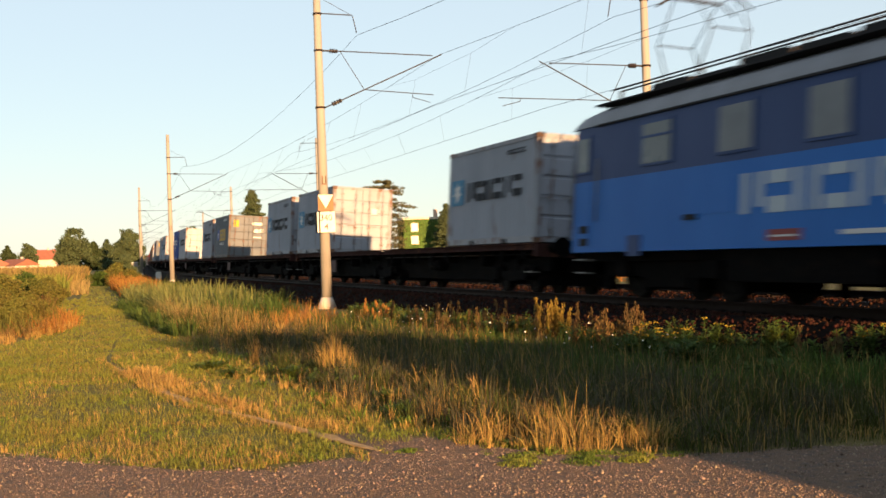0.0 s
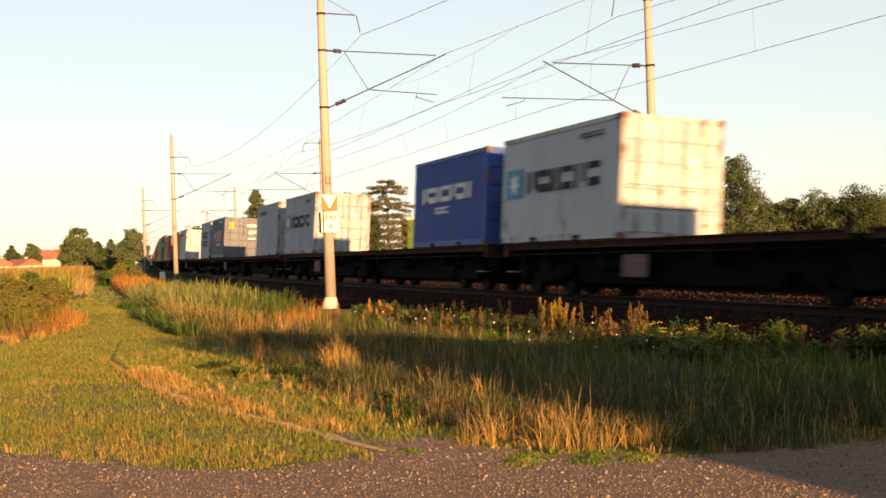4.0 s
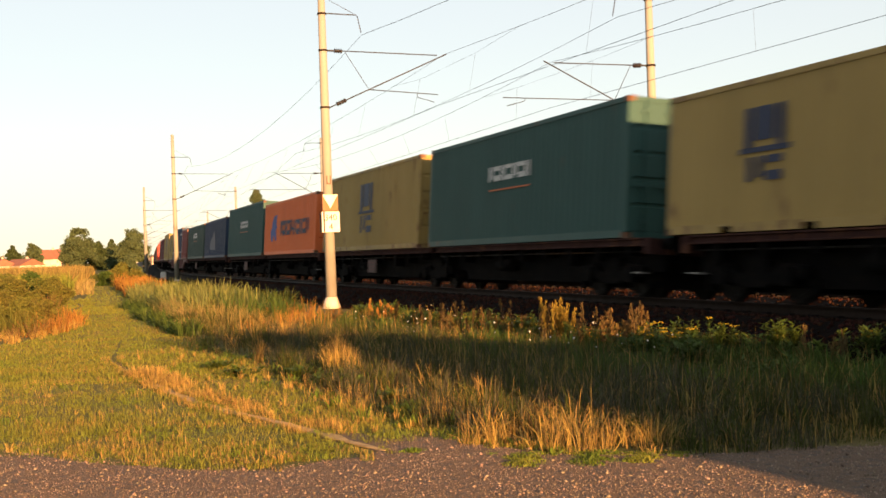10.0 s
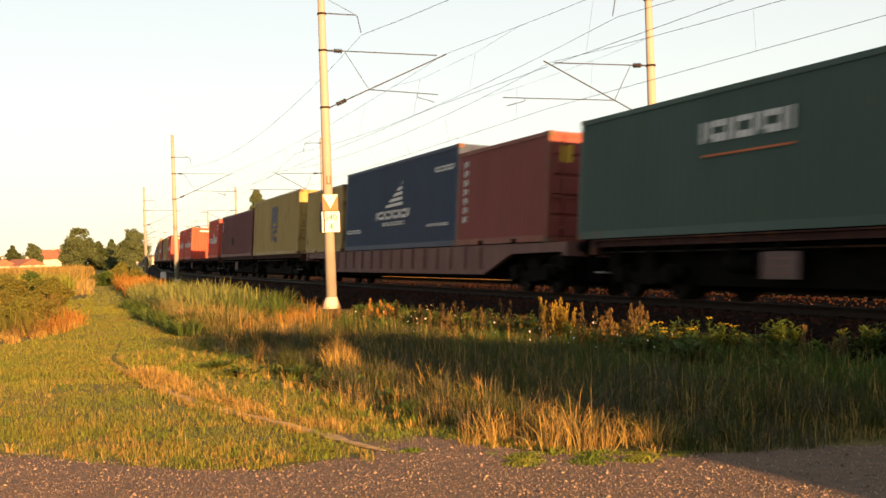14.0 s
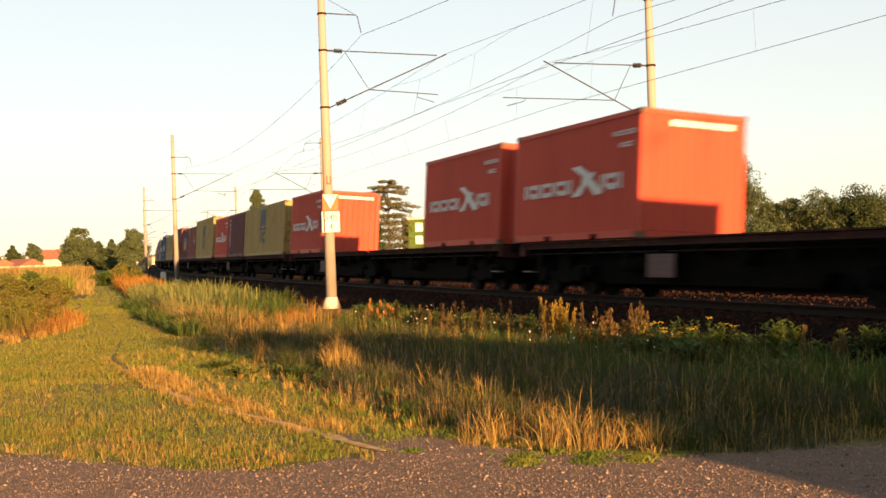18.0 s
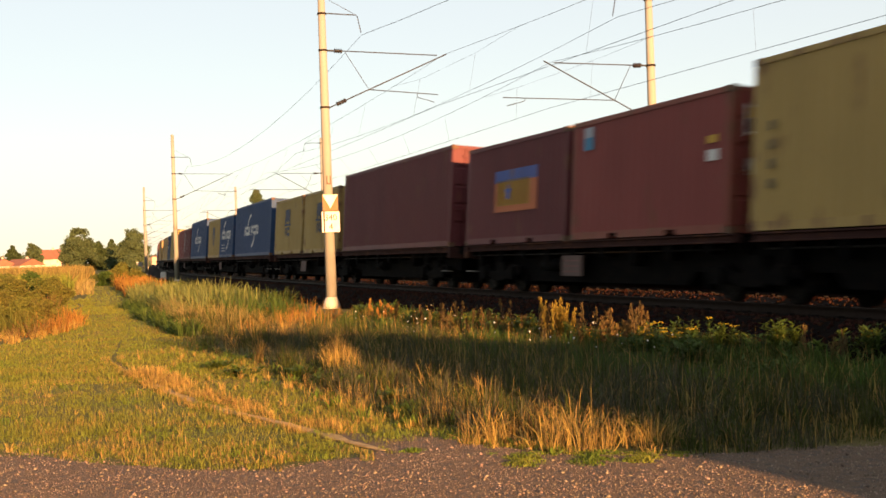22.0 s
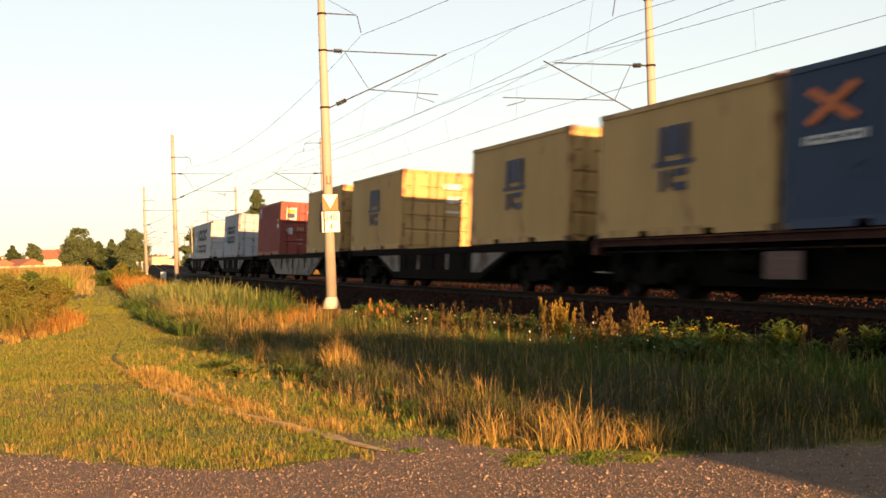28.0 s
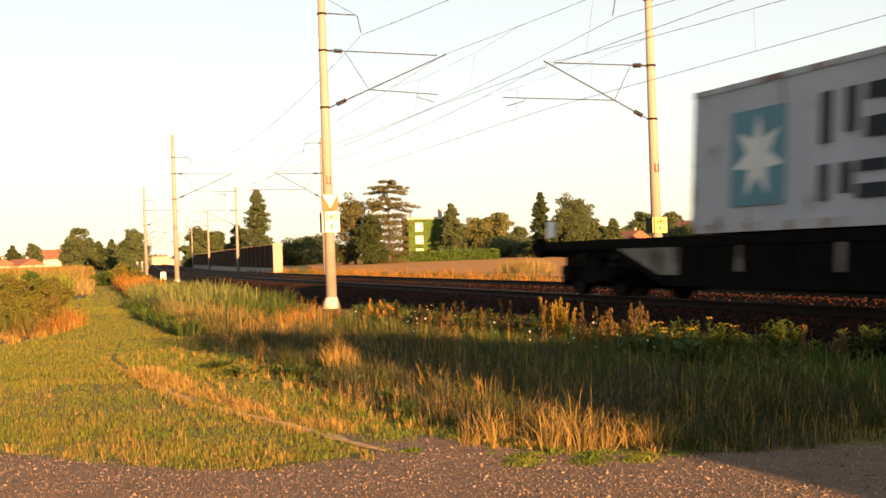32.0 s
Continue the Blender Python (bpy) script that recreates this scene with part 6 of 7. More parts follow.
tussocks("verge_weeds", tuft_spots(2600, 12, 40, 223, lambda x, y, d: (track_lat(x, y) > -5.4) & (track_lat(x, y) < -3.0) & by_mast(x, y) & (nz(x, y, 0.7, 68) > -0.1), 0.25, 0.5), 26, (0.01, 0.022), "weed", "rank dark green weeds at the foot of the ballast", 224, 0.5, 0.1, "weeds")
tussocks("verge_weeds", tuft_spots(900, 13, 30, 233, lambda x, y, d: (track_lat(x, y) > -5.6) & (track_lat(x, y) < -3.5) & by_mast(x, y) & (nz(x, y, 0.45, 74) > -0.05), 0.25, 0.42), 26, (0.009, 0.018), "lime", "fresh green weeds at the foot of the ballast", 234, 0.6, 0.12, "weeds")


def trailside(n, x0, x1, lo, hi, seed, hmin, hmax):
    """Spots (x, y, height) in broken clumps beside the trodden trail, lo to hi metres to its line side."""
    rg = np.random.default_rng(seed)
    x = rg.uniform(x0, x1, n)
    y = np.interp(-x, [-p[0] for p in TRAIL], [p[1] for p in TRAIL]) + rg.uniform(lo, hi, n)
    ok = nz(x, y, 1.4, seed) + 0.5 * nz(x, y, 4.0, seed + 1) > 0.0
    return np.stack([x[ok], y[ok], rg.uniform(hmin, hmax, n)[ok]], 1)


tussocks("trail_tufts", trailside(420, -18.6, -10.8, -0.16, 0.1, 277, 0.04, 0.1), 14, (0.003, 0.007), "grass", "short green tufts overhanging the trodden trail", 278, 0.8, 0.12)
tussocks("trail_tufts", trailside(300, -19.2, -11.0, 0.04, 0.42, 279, 0.07, 0.17), 14, (0.004, 0.008), "straw", "bleached dry tufts along the trodden trail", 280, 0.8, 0.14)
tussocks("trail_tufts", trailside(190, -19.2, -15.6, -0.15, 0.3, 281, 0.1, 0.24), 16, (0.004, 0.009), "straw", "thick bleached straw beside the bend of the trail", 282, 0.7, 0.14)


def dock(x, y, n, h, mat, seed, spread=0.3):
    """A clump of upright stalks, each a dense brush of small dry seeds towards its top."""
    rg = np.random.default_rng(seed)
    v, f = [], []
    for i in range(n):
        b = np.array([x + rg.normal(0, spread), y + rg.normal(0, 0.15), 0.0])
        hh = h * rg.uniform(0.65, 1.05)
        tip = b + np.array([rg.normal(0, 0.06), rg.normal(0, 0.06), hh])
        for d in (np.array([0.006, 0, 0]), np.array([0, 0.006, 0])):
            k = len(v)
            v += [b - d, b + d, tip + d * 0.4, tip - d * 0.4]
            f.append((k, k + 1, k + 2, k + 3))
        for j in range(90):
            u = rg.uniform(0.35, 1.0)
            r = 0.036 * (1.15 - u) + 0.008
            c = b + (tip - b) * u + np.array([rg.normal(0, r), rg.normal(0, r), 0])
            a, e = rg.normal(0, 0.006, 3), np.array([rg.normal(0, 0.004), rg.normal(0, 0.004), rg.uniform(0.018, 0.045)])
            k = len(v)
            v += [c - a - e * 0.4, c + a * 0.6 - e, c + a + e * 0.5, c - a * 0.4 + e]
            f.append((k, k + 1, k + 2, k + 3))
    tagged(new("dock_clump", arrays("dock_clump", np.array(v), 4, np.array(f), M[mat])), "upright brown dock stalks at the ballast foot", "weeds", kind="stuff")


# dock stalks along the ballast's foot: x, y, number, height
for i, (x, y, n, h, mat) in enumerate([(-21.0, 7.4, 3, 0.73, "seed"), (-21.3, 7.9, 3, 0.76, "russet"), (-20.3, 8.0, 3, 0.73, "seed"), (-19.8, 8.0, 5, 0.79, "russet"), (-19.1, 8.2, 4, 0.82, "seed"), (-18.35, 8.55, 16, 0.86, "ripe"),
                                       (-18.3, 8.8, 12, 0.82, "ripe"), (-18.2, 8.55, 4, 0.77, "seed"), (-17.0, 8.7, 4, 0.82, "seed"), (-16.5, 8.8, 7, 0.79, "russet"), (-16.3, 9.0, 8, 0.82, "seed"), (-16.15, 9.1, 4, 0.82, "russet"),
                                       (-24.9, 7.7, 3, 0.65, "seed"), (-23.9, 7.9, 3, 0.65, "russet"), (-22.9, 8.0, 3, 0.69, "seed"), (-28.5, 8.3, 4, 0.60, "ember"), (-26.7, 8.2, 4, 0.60, "ember"), (-22.0, 7.9, 3, 0.69, "seed"),
                                       (-12.4, 9.6, 2, 0.65, "russet"), (-12.2, 9.8, 2, 0.60, "seed")]):
    dock(x, y, n, h, mat, 800 + i, 0.13)

# maize and weeds on the left, out to the village
rg = np.random.default_rng(77)
n = 26000
cx = -rg.uniform(80, 190, n)
cyv = np.interp(-cx, [60, 190], [-9, -14]) + rg.uniform(0, 1, n) * (np.interp(-cx, [60, 190], [10.5, 24.5]))
blades("maize_field", np.stack([cx, cyv, 0 * cx, 0.8 + 0.3 * nz(cx, cyv, 0.05, 3)], 1), (1.5, 2.3), (0.06, 0.16), M["corn"], "ripening yellow maize field", "crops", 0.3, 78)
n = 5000
cx = -rg.uniform(66, 82, n)
cyv = rg.uniform(-6, 2.6, n)
blades("field_edge_weeds", np.stack([cx, cyv, 0 * cx, 1 + 0 * cx], 1), (0.8, 1.5), (0.04, 0.09), M["grass"], "green weeds at the edge of the maize", "weeds", 0.35, 79)


def far_bank(n, x0, x1, off, spread, seed, hmin, hmax):
    """Spots (x, y, height) on the far side of the line, beyond the second track."""
    rg = np.random.default_rng(seed)
    x = rg.uniform(x0, x1, n)
    y = D0 + off + (x - X0) ** 2 / (2 * R) + np.abs(rg.normal(0, spread, n))
    return np.stack([x, y, rg.uniform(hmin, hmax, n) * (0.8 + 0.6 * nz(x, y, 0.2, seed))], 1)


tussocks("far_bank_weeds", far_bank(900, -135, -50, 7.6, 3.5, 80, 0.3, 0.75), 22, (0.014, 0.035), "ember", "dry golden weeds on the far bank", 81, 0.5, 0.2, "weeds")
tussocks("far_bank_weeds", far_bank(350, -135, -50, 7.8, 3.0, 82, 0.3, 0.8), 20, (0.014, 0.035), "olive", "olive green weeds on the far bank", 83, 0.5, 0.2, "weeds")
tussocks("bank_bush", [(-76 + 3.2 * math.sin(i * 2.4) * (i / 40) ** 0.5, 33.5 + 1.8 * math.cos(i * 2.4) * (i / 40) ** 0.5, 1.5 - 0.018 * i) for i in range(40)], 26, (0.012, 0.03), "hay", "tall golden weed clump on the far bank", 84, 0.5, 0.2, "weeds")
tussocks("bank_bush", [(-66 + 4.2 * math.sin(i * 2.4) * (i / 30) ** 0.5, 35.5 + 1.6 * math.cos(i * 2.4) * (i / 30) ** 0.5, 1.2 - 0.02 * i) for i in range(30)], 24, (0.012, 0.03), "olive", "olive weed clump on the far bank", 85, 0.5, 0.2, "weeds")


# ---- flowering weeds and green plants, one by one ----
def plant(x, y, h, kind, seed):
    """A single weed: stems with leaves and, on tansy, flat yellow heads."""
    rg = random.Random(seed)
    names = dict(tansy=("tansy_plant", "dark green tansy with yellow flower heads", "flowering weed"), lime=("green_weed", "fresh green leafy weed catching the sun", "weed"),
                 dark=("leafy_weed", "dark green leafy weed in the shade", "weed"))
    nm, lab, cat = names[kind]
    t = empty(nm, Matrix.Translation((x, y, 0)), lab, cat, "weeds by the ballast")
    stems, leaves, heads = bm_new(), bm_new(), bm_new()
    for i in range(9):
        a, r = rg.uniform(0, 6.28), rg.uniform(0.02, 0.28)
        top = Vector((math.cos(a) * r * 1.3, math.sin(a) * r * 1.3, h * rg.uniform(0.7, 1.0)))
        base = Vector((math.cos(a) * r * 0.5, math.sin(a) * r * 0.5, -0.03))
        rod(stems, base, top, 0.008, 0.004, 4, False)
        for j in range(70):
            p = base.lerp(top, rg.uniform(0.1, 0.99))
            b = rg.uniform(0, 6.28)
            ln, wd = rg.uniform(0.05, 0.13), rg.uniform(0.01, 0.024)
            o, sd = Vector((math.cos(b), math.sin(b), rg.uniform(-0.2, 0.6))) * ln, Vector((-math.sin(b), math.cos(b), 0)) * wd
            vs = [leaves.verts.new(q) for q in (p, p + o * 0.5 + sd, p + o, p + o * 0.5 - sd)]
            leaves.faces.new(vs)
        if kind == "tansy":
            for j in range(9 if i % 2 else 0):
                q = top + Vector((rg.uniform(-0.07, 0.07), rg.uniform(-0.07, 0.07), rg.uniform(-0.012, 0.012)))
                rod(heads, q, q + Vector((0, 0, 0.014)), 0.009, 0.015, 6)
    tagged(part("stalk", stems, M["weed"], t), kind="stuff")
    me = bpy.data.meshes.new("leaves")
    leaves.to_mesh(me)
    leaves.free()
    me.materials.append(M["lime"] if kind == "lime" else M["weed"])
    tagged(part("foliage", me, None, t), kind="stuff")
    if kind == "tansy":
        tagged(part("flower_head", heads, M["tansy"], t, "flat yellow flower heads"), kind="stuff")
    else:
        heads.free()
    return t


for i, (x, y, h, k) in enumerate([(-15.2, 8.6, 0.56, "tansy"), (-15.0, 8.85, 0.62, "tansy"), (-14.8, 9.1, 0.70, "tansy"), (-14.6, 9.35, 0.66, "tansy"), (-14.7, 8.8, 0.56, "tansy"), (-15.4, 8.9, 0.48, "dark"), (-14.4, 9.1, 0.54, "dark"), (-14.3, 9.5, 0.50, "dark"),
                                  (-22.4, 8.7, 0.40, "tansy"), (-21.4, 8.5, 0.36, "tansy"), (-24.5, 8.2, 0.40, "tansy"), (-20.6, 8.8, 0.40, "tansy"), (-13.75, 9.75, 0.68, "lime"), (-13.6, 9.95, 0.70, "lime"), (-13.5, 9.7, 0.56, "lime"), (-13.8, 9.5, 0.48, "dark"),
                                  (-12.4, 10.6, 0.64, "tansy"), (-12.3, 10.35, 0.60, "dark"), (-12.6, 10.4, 0.56, "lime"), (-14.1, 9.9, 0.48, "dark"), (-13.2, 9.6, 0.40, "dark"), (-16.3, 9.2, 0.36, "dark"), (-16.3, 3.55, 0.22, "lime"), (-17.4, 3.0, 0.14, "lime"),
                                  (-18.9, 2.9, 0.14, "lime"), (-15.3, 3.9, 0.2, "lime"), (-14.6, 4.0, 0.2, "lime"), (-12.4, 9.0, 0.32, "dark"), (-11.9, 8.4, 0.32, "dark"), (-12.7, 9.9, 0.40, "lime"), (-13.0, 4.0, 0.16, "lime"), (-12.1, 3.9, 0.14, "lime")]):
    plant(x, y, h, k, 500 + i)
for i in range(46):
    rg = random.Random(900 + i)
    x = -13.2 - 17 * rg.random() ** 1.3
    y = D0 - rg.uniform(3.3, 4.6) + (x - X0) ** 2 / (2 * R)
    if by_mast(np.array([x]), np.array([y]))[0]:
        plant(x, y, rg.uniform(0.35, 0.55), "lime" if i % 5 == 0 else "dark", 600 + i)
for i, (cx, cyy, rx, ry, n) in enumerate([(-9.0, 4.0, 0.25, 0.3, 900), (-8.75, 4.45, 0.28, 0.3, 900), (-8.55, 4.85, 0.22, 0.3, 800), (-9.3, 3.75, 0.2, 0.2, 500), (-8.4, 5.1, 0.12, 0.2, 250), (-9.75, 3.2, 0.12, 0.16, 200), (-8.7, 3.8, 0.2, 0.22, 500), (-8.5, 4.3, 0.22, 0.25, 700), (-8.35, 4.7, 0.16, 0.22, 450)]):
    tuft("creeping_weeds", cx, cyy, rx, ry, n, (0.02, 0.07), (0.012, 0.024), "lime" if i % 2 else "grass", "low creeping green weeds on the gravel", 91 + i, 0.9)
tussocks("dry_tuft", [(-9.2 + 0.09 * math.sin(i * 2.4) * i ** 0.5, 4.5 + 0.11 * math.cos(i * 2.4) * i ** 0.5, 0.44 - 0.012 * i) for i in range(14)], 24, (0.003, 0.007), "straw", "sunlit golden tuft of dry grass at the road edge", 95, 0.8, 0.17)
tussocks("dry_tuft", [(-8.95 + 0.07 * math.sin(i * 2.4) * i ** 0.5, 5.1 + 0.09 * math.cos(i * 2.4) * i ** 0.5, 0.36 - 0.012 * i) for i in range(8)], 22, (0.003, 0.007), "straw", "golden tuft of dry grass at the road edge", 96, 0.8, 0.17)
tussocks("dry_tuft", [(-9.9 + 0.1 * math.sin(i * 2.4) * i ** 0.5, 4.0 + 0.1 * math.cos(i * 2.4) * i ** 0.5, 0.36 - 0.012 * i) for i in range(10)], 22, (0.003, 0.007), "straw", "golden tuft of dry grass at the road edge", 97, 0.8, 0.17)
x, y, d = land(150000, 6.8, 13, 13)
ok = (x > road_edge(y) - 0.1 - 0.9 * np.abs(np.random.default_rng(3).normal(0, 0.4, len(x))) * (nz(x, y, 1.3, 70) > -0.1))
gsp = np.stack([x[ok], y[ok], 0 * x[ok] + 0.013], 1)[:42000]
scatter_stones("road_stones", gsp[:32000], (0.002, 0.006), M["pebble"], "fine grey gravel on the road", "stones")
scatter_stones("road_gravel", gsp[25000:36000], (0.004, 0.010), M["pebble"], "loose grey gravel stones on the road", "stones")
scatter_stones("road_pebbles", gsp[36000:37500] + np.array([0, 0, 0.002]), (0.007, 0.019), M["pebble"], "larger loose pebbles on the road", "stones")


rgf = np.random.default_rng(91)
n = 700
fx = rgf.uniform(-27, -13, n)
fy = D0 - rgf.uniform(3.2, 5.6, n) + (fx - X0) ** 2 / (2 * R)
scatter_stones("yellow_flowers", np.stack([fx, fy, rgf.uniform(0.25, 0.5, n)], 1)[:330], (0.008, 0.016), M["tansy"], "small yellow wild flowers in the verge", "flowers")
scatter_stones("white_flowers", np.stack([fx, fy, rgf.uniform(0.25, 0.5, n)], 1)[520:570], (0.012, 0.024), M["daisy"], "small white wild flowers in the verge", "flowers")


# ---- trees ----
def leaf_cloud(centres, radii, per, size, seed, squash=0.8):
    rg = np.random.default_rng(seed)
    c, r = np.asarray(centres, float), np.asarray(radii, float)
    k = len(c) * per
    dirs = rg.normal(size=(k, 3))
    dirs /= np.linalg.norm(dirs, axis=1)[:, None]
    rad = rg.uniform(0.3, 1.0, k) ** 0.6 * np.repeat(r, per) * rg.uniform(0.85, 1.2, k)
    p = np.repeat(c, per, 0) + dirs * rad[:, None] * np.array([1, 1, squash])
    u = rg.normal(size=(k, 3))
    u /= np.linalg.norm(u, axis=1)[:, None]
    w = np.cross(u, rg.normal(size=(k, 3)))
    w /= np.linalg.norm(w, axis=1)[:, None]
    s = rg.uniform(size[0], size[1], (k, 1))
    v = np.stack([p - u * s, p + w * s * 0.6, p + u * s, p - w * s * 0.6], 1)
    return v.reshape(-1, 3), np.arange(k * 4).reshape(-1, 4)


def tree(x, y, h, width, kind="broad", mat="leaf", label="", z=0.0, seed=1, low=0.12):
    """A tree: tapered trunk, limbs, and a ragged crown of many leaf clumps with gaps."""
    rg = random.Random(seed)
    nm = {"broad": "tree", "cone": "conifer_tree", "cedar": "cedar_tree", "bush": "bush"}[kind]
    t = empty(nm, Matrix.Translation((x, y, z)), label or "green leafy tree in the distance", "bush" if kind == "bush" else "tree", "trees in the distance")
    lf = max(0.022, math.hypot(x, y) * 0.0007)
    bm = bm_new()
    tr = max(0.03 if kind == "bush" else 0.12, h * 0.022)
    rod(bm, (0, 0, -0.3), (rg.uniform(-0.02, 0.02) * h, rg.uniform(-0.02, 0.02) * h, h * (0.93 if kind in ("cone", "cedar") else 0.6)), tr, tr * 0.2, 8)
    cs, rs, half = [], [], width / 2
    if kind in ("broad", "bush"):
        lobes = []
        for i in range(14 if kind == "broad" else 9):
            f, a = rg.uniform(low + 0.1, 0.8), rg.uniform(0, 6.283) if i else 0.0
            prof = math.sin(min(1.0, (f - low) / (1.02 - low) * 0.8 + 0.22) * math.pi) ** 0.7
            reach = half * prof * rg.uniform(0.35, 0.72)
            lobes.append((reach * math.cos(a), reach * math.sin(a), h * f, half * rg.uniform(0.36, 0.56), h * rg.uniform(0.11, 0.18)))
        lobes.append((rg.uniform(-0.2, 0.2) * half, rg.uniform(-0.2, 0.2) * half, h * 0.84, half * 0.42, h * 0.15))
        lobes.append((rg.uniform(-0.2, 0.2) * half, 0.0, h * (low + 0.5) * 0.7, half * 0.6, h * 0.2))
        for lx, ly, lz, lr, lh in lobes:
            if kind == "broad":
                rod(bm, (0, 0, lz * 0.55), (lx, ly, lz), tr * 0.4, tr * 0.1, 5)
            for k in range(11):
                d = Vector((rg.gauss(0, 1), rg.gauss(0, 1), rg.gauss(0.15, 1))).normalized() * rg.uniform(0.45, 1.05)
                cs.append((lx + d.x * lr, ly + d.y * lr, max(lz + d.z * lh, h * 0.04)))
                rs.append(width * rg.uniform(0.07, 0.15))
        v, f4 = leaf_cloud(cs, rs, 120, (lf * 0.7, lf * 1.5), seed, 0.75)
    elif kind == "cone":
        tiers = 22
        for i in range(tiers):
            f = i / (tiers - 1)
            for j in range(9 if f < 0.8 else 5):
                a = rg.uniform(0, 6.283)
                ln = half * ((1 - f) ** 0.62 * rg.uniform(0.55, 1.1) + 0.05)
                zt = h * (low + (0.97 - low) * f + rg.uniform(-0.02, 0.02))
                tip = (ln * math.cos(a), ln * math.sin(a), zt - 0.16 * ln + rg.uniform(-0.01, 0.02) * h)
                if j < 3:
                    rod(bm, (0, 0, zt), tip, tr * 0.18, tr * 0.05, 4)
                for q in (0.45, 0.75, 1.0):
                    cs.append((tip[0] * q, tip[1] * q, zt + (tip[2] - zt) * q))
                    rs.append((0.085 * width + 0.03 * h * (1 - f)) * (1.25 - 0.5 * q))
        cs.append((0, 0, h * 0.985))
        rs.append(width * 0.04)
        v, f4 = leaf_cloud(cs, rs, 46, (lf * 0.6, lf * 1.3), seed, 0.6)
    else:
        for f, share, n in ((0.99, 0.3, 5), (0.93, 0.62, 9), (0.88, 0.8, 10), (0.8, 0.42, 6), (0.74, 0.95, 11), (0.69, 0.8, 9), (0.6, 0.62, 9), (0.52, 0.75, 9), (0.44, 0.66, 9), (0.35, 0.7, 10), (0.26, 0.66, 10), (0.17, 0.6, 9), (0.08, 0.5, 8)):
            for j in range(n):
                a = (j + rg.uniform(-0.35, 0.35)) * 6.283 / n
                ln = half * share * rg.uniform(0.7, 1.1)
                tip = (ln * math.cos(a), ln * math.sin(a), h * f + rg.uniform(-0.045, 0.02) * h)
                rod(bm, (0, 0, h * f - 0.02 * h), tip, tr * 0.28, tr * 0.06, 5)
                for q in (0.4, 0.62, 0.82, 1.0):
                    cs.append((tip[0] * q, tip[1] * q, h * f - 0.01 * h + (tip[2] - h * f) * q - 0.012 * h * q * q))
                    rs.append(width * rg.uniform(0.045, 0.075) * (1.0 if f > 0.65 else 1.9))
        v, f4 = leaf_cloud(cs, rs, 42, (lf * 0.6, lf * 1.2), seed, 0.42)
    part("trunk", bm, M["bark"], t)
    part("crown", arrays("crown", v, 4, f4, M[mat]), None, t)
    return t


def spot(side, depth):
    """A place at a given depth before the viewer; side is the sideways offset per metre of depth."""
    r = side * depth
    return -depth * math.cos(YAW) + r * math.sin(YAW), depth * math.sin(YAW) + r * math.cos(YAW)


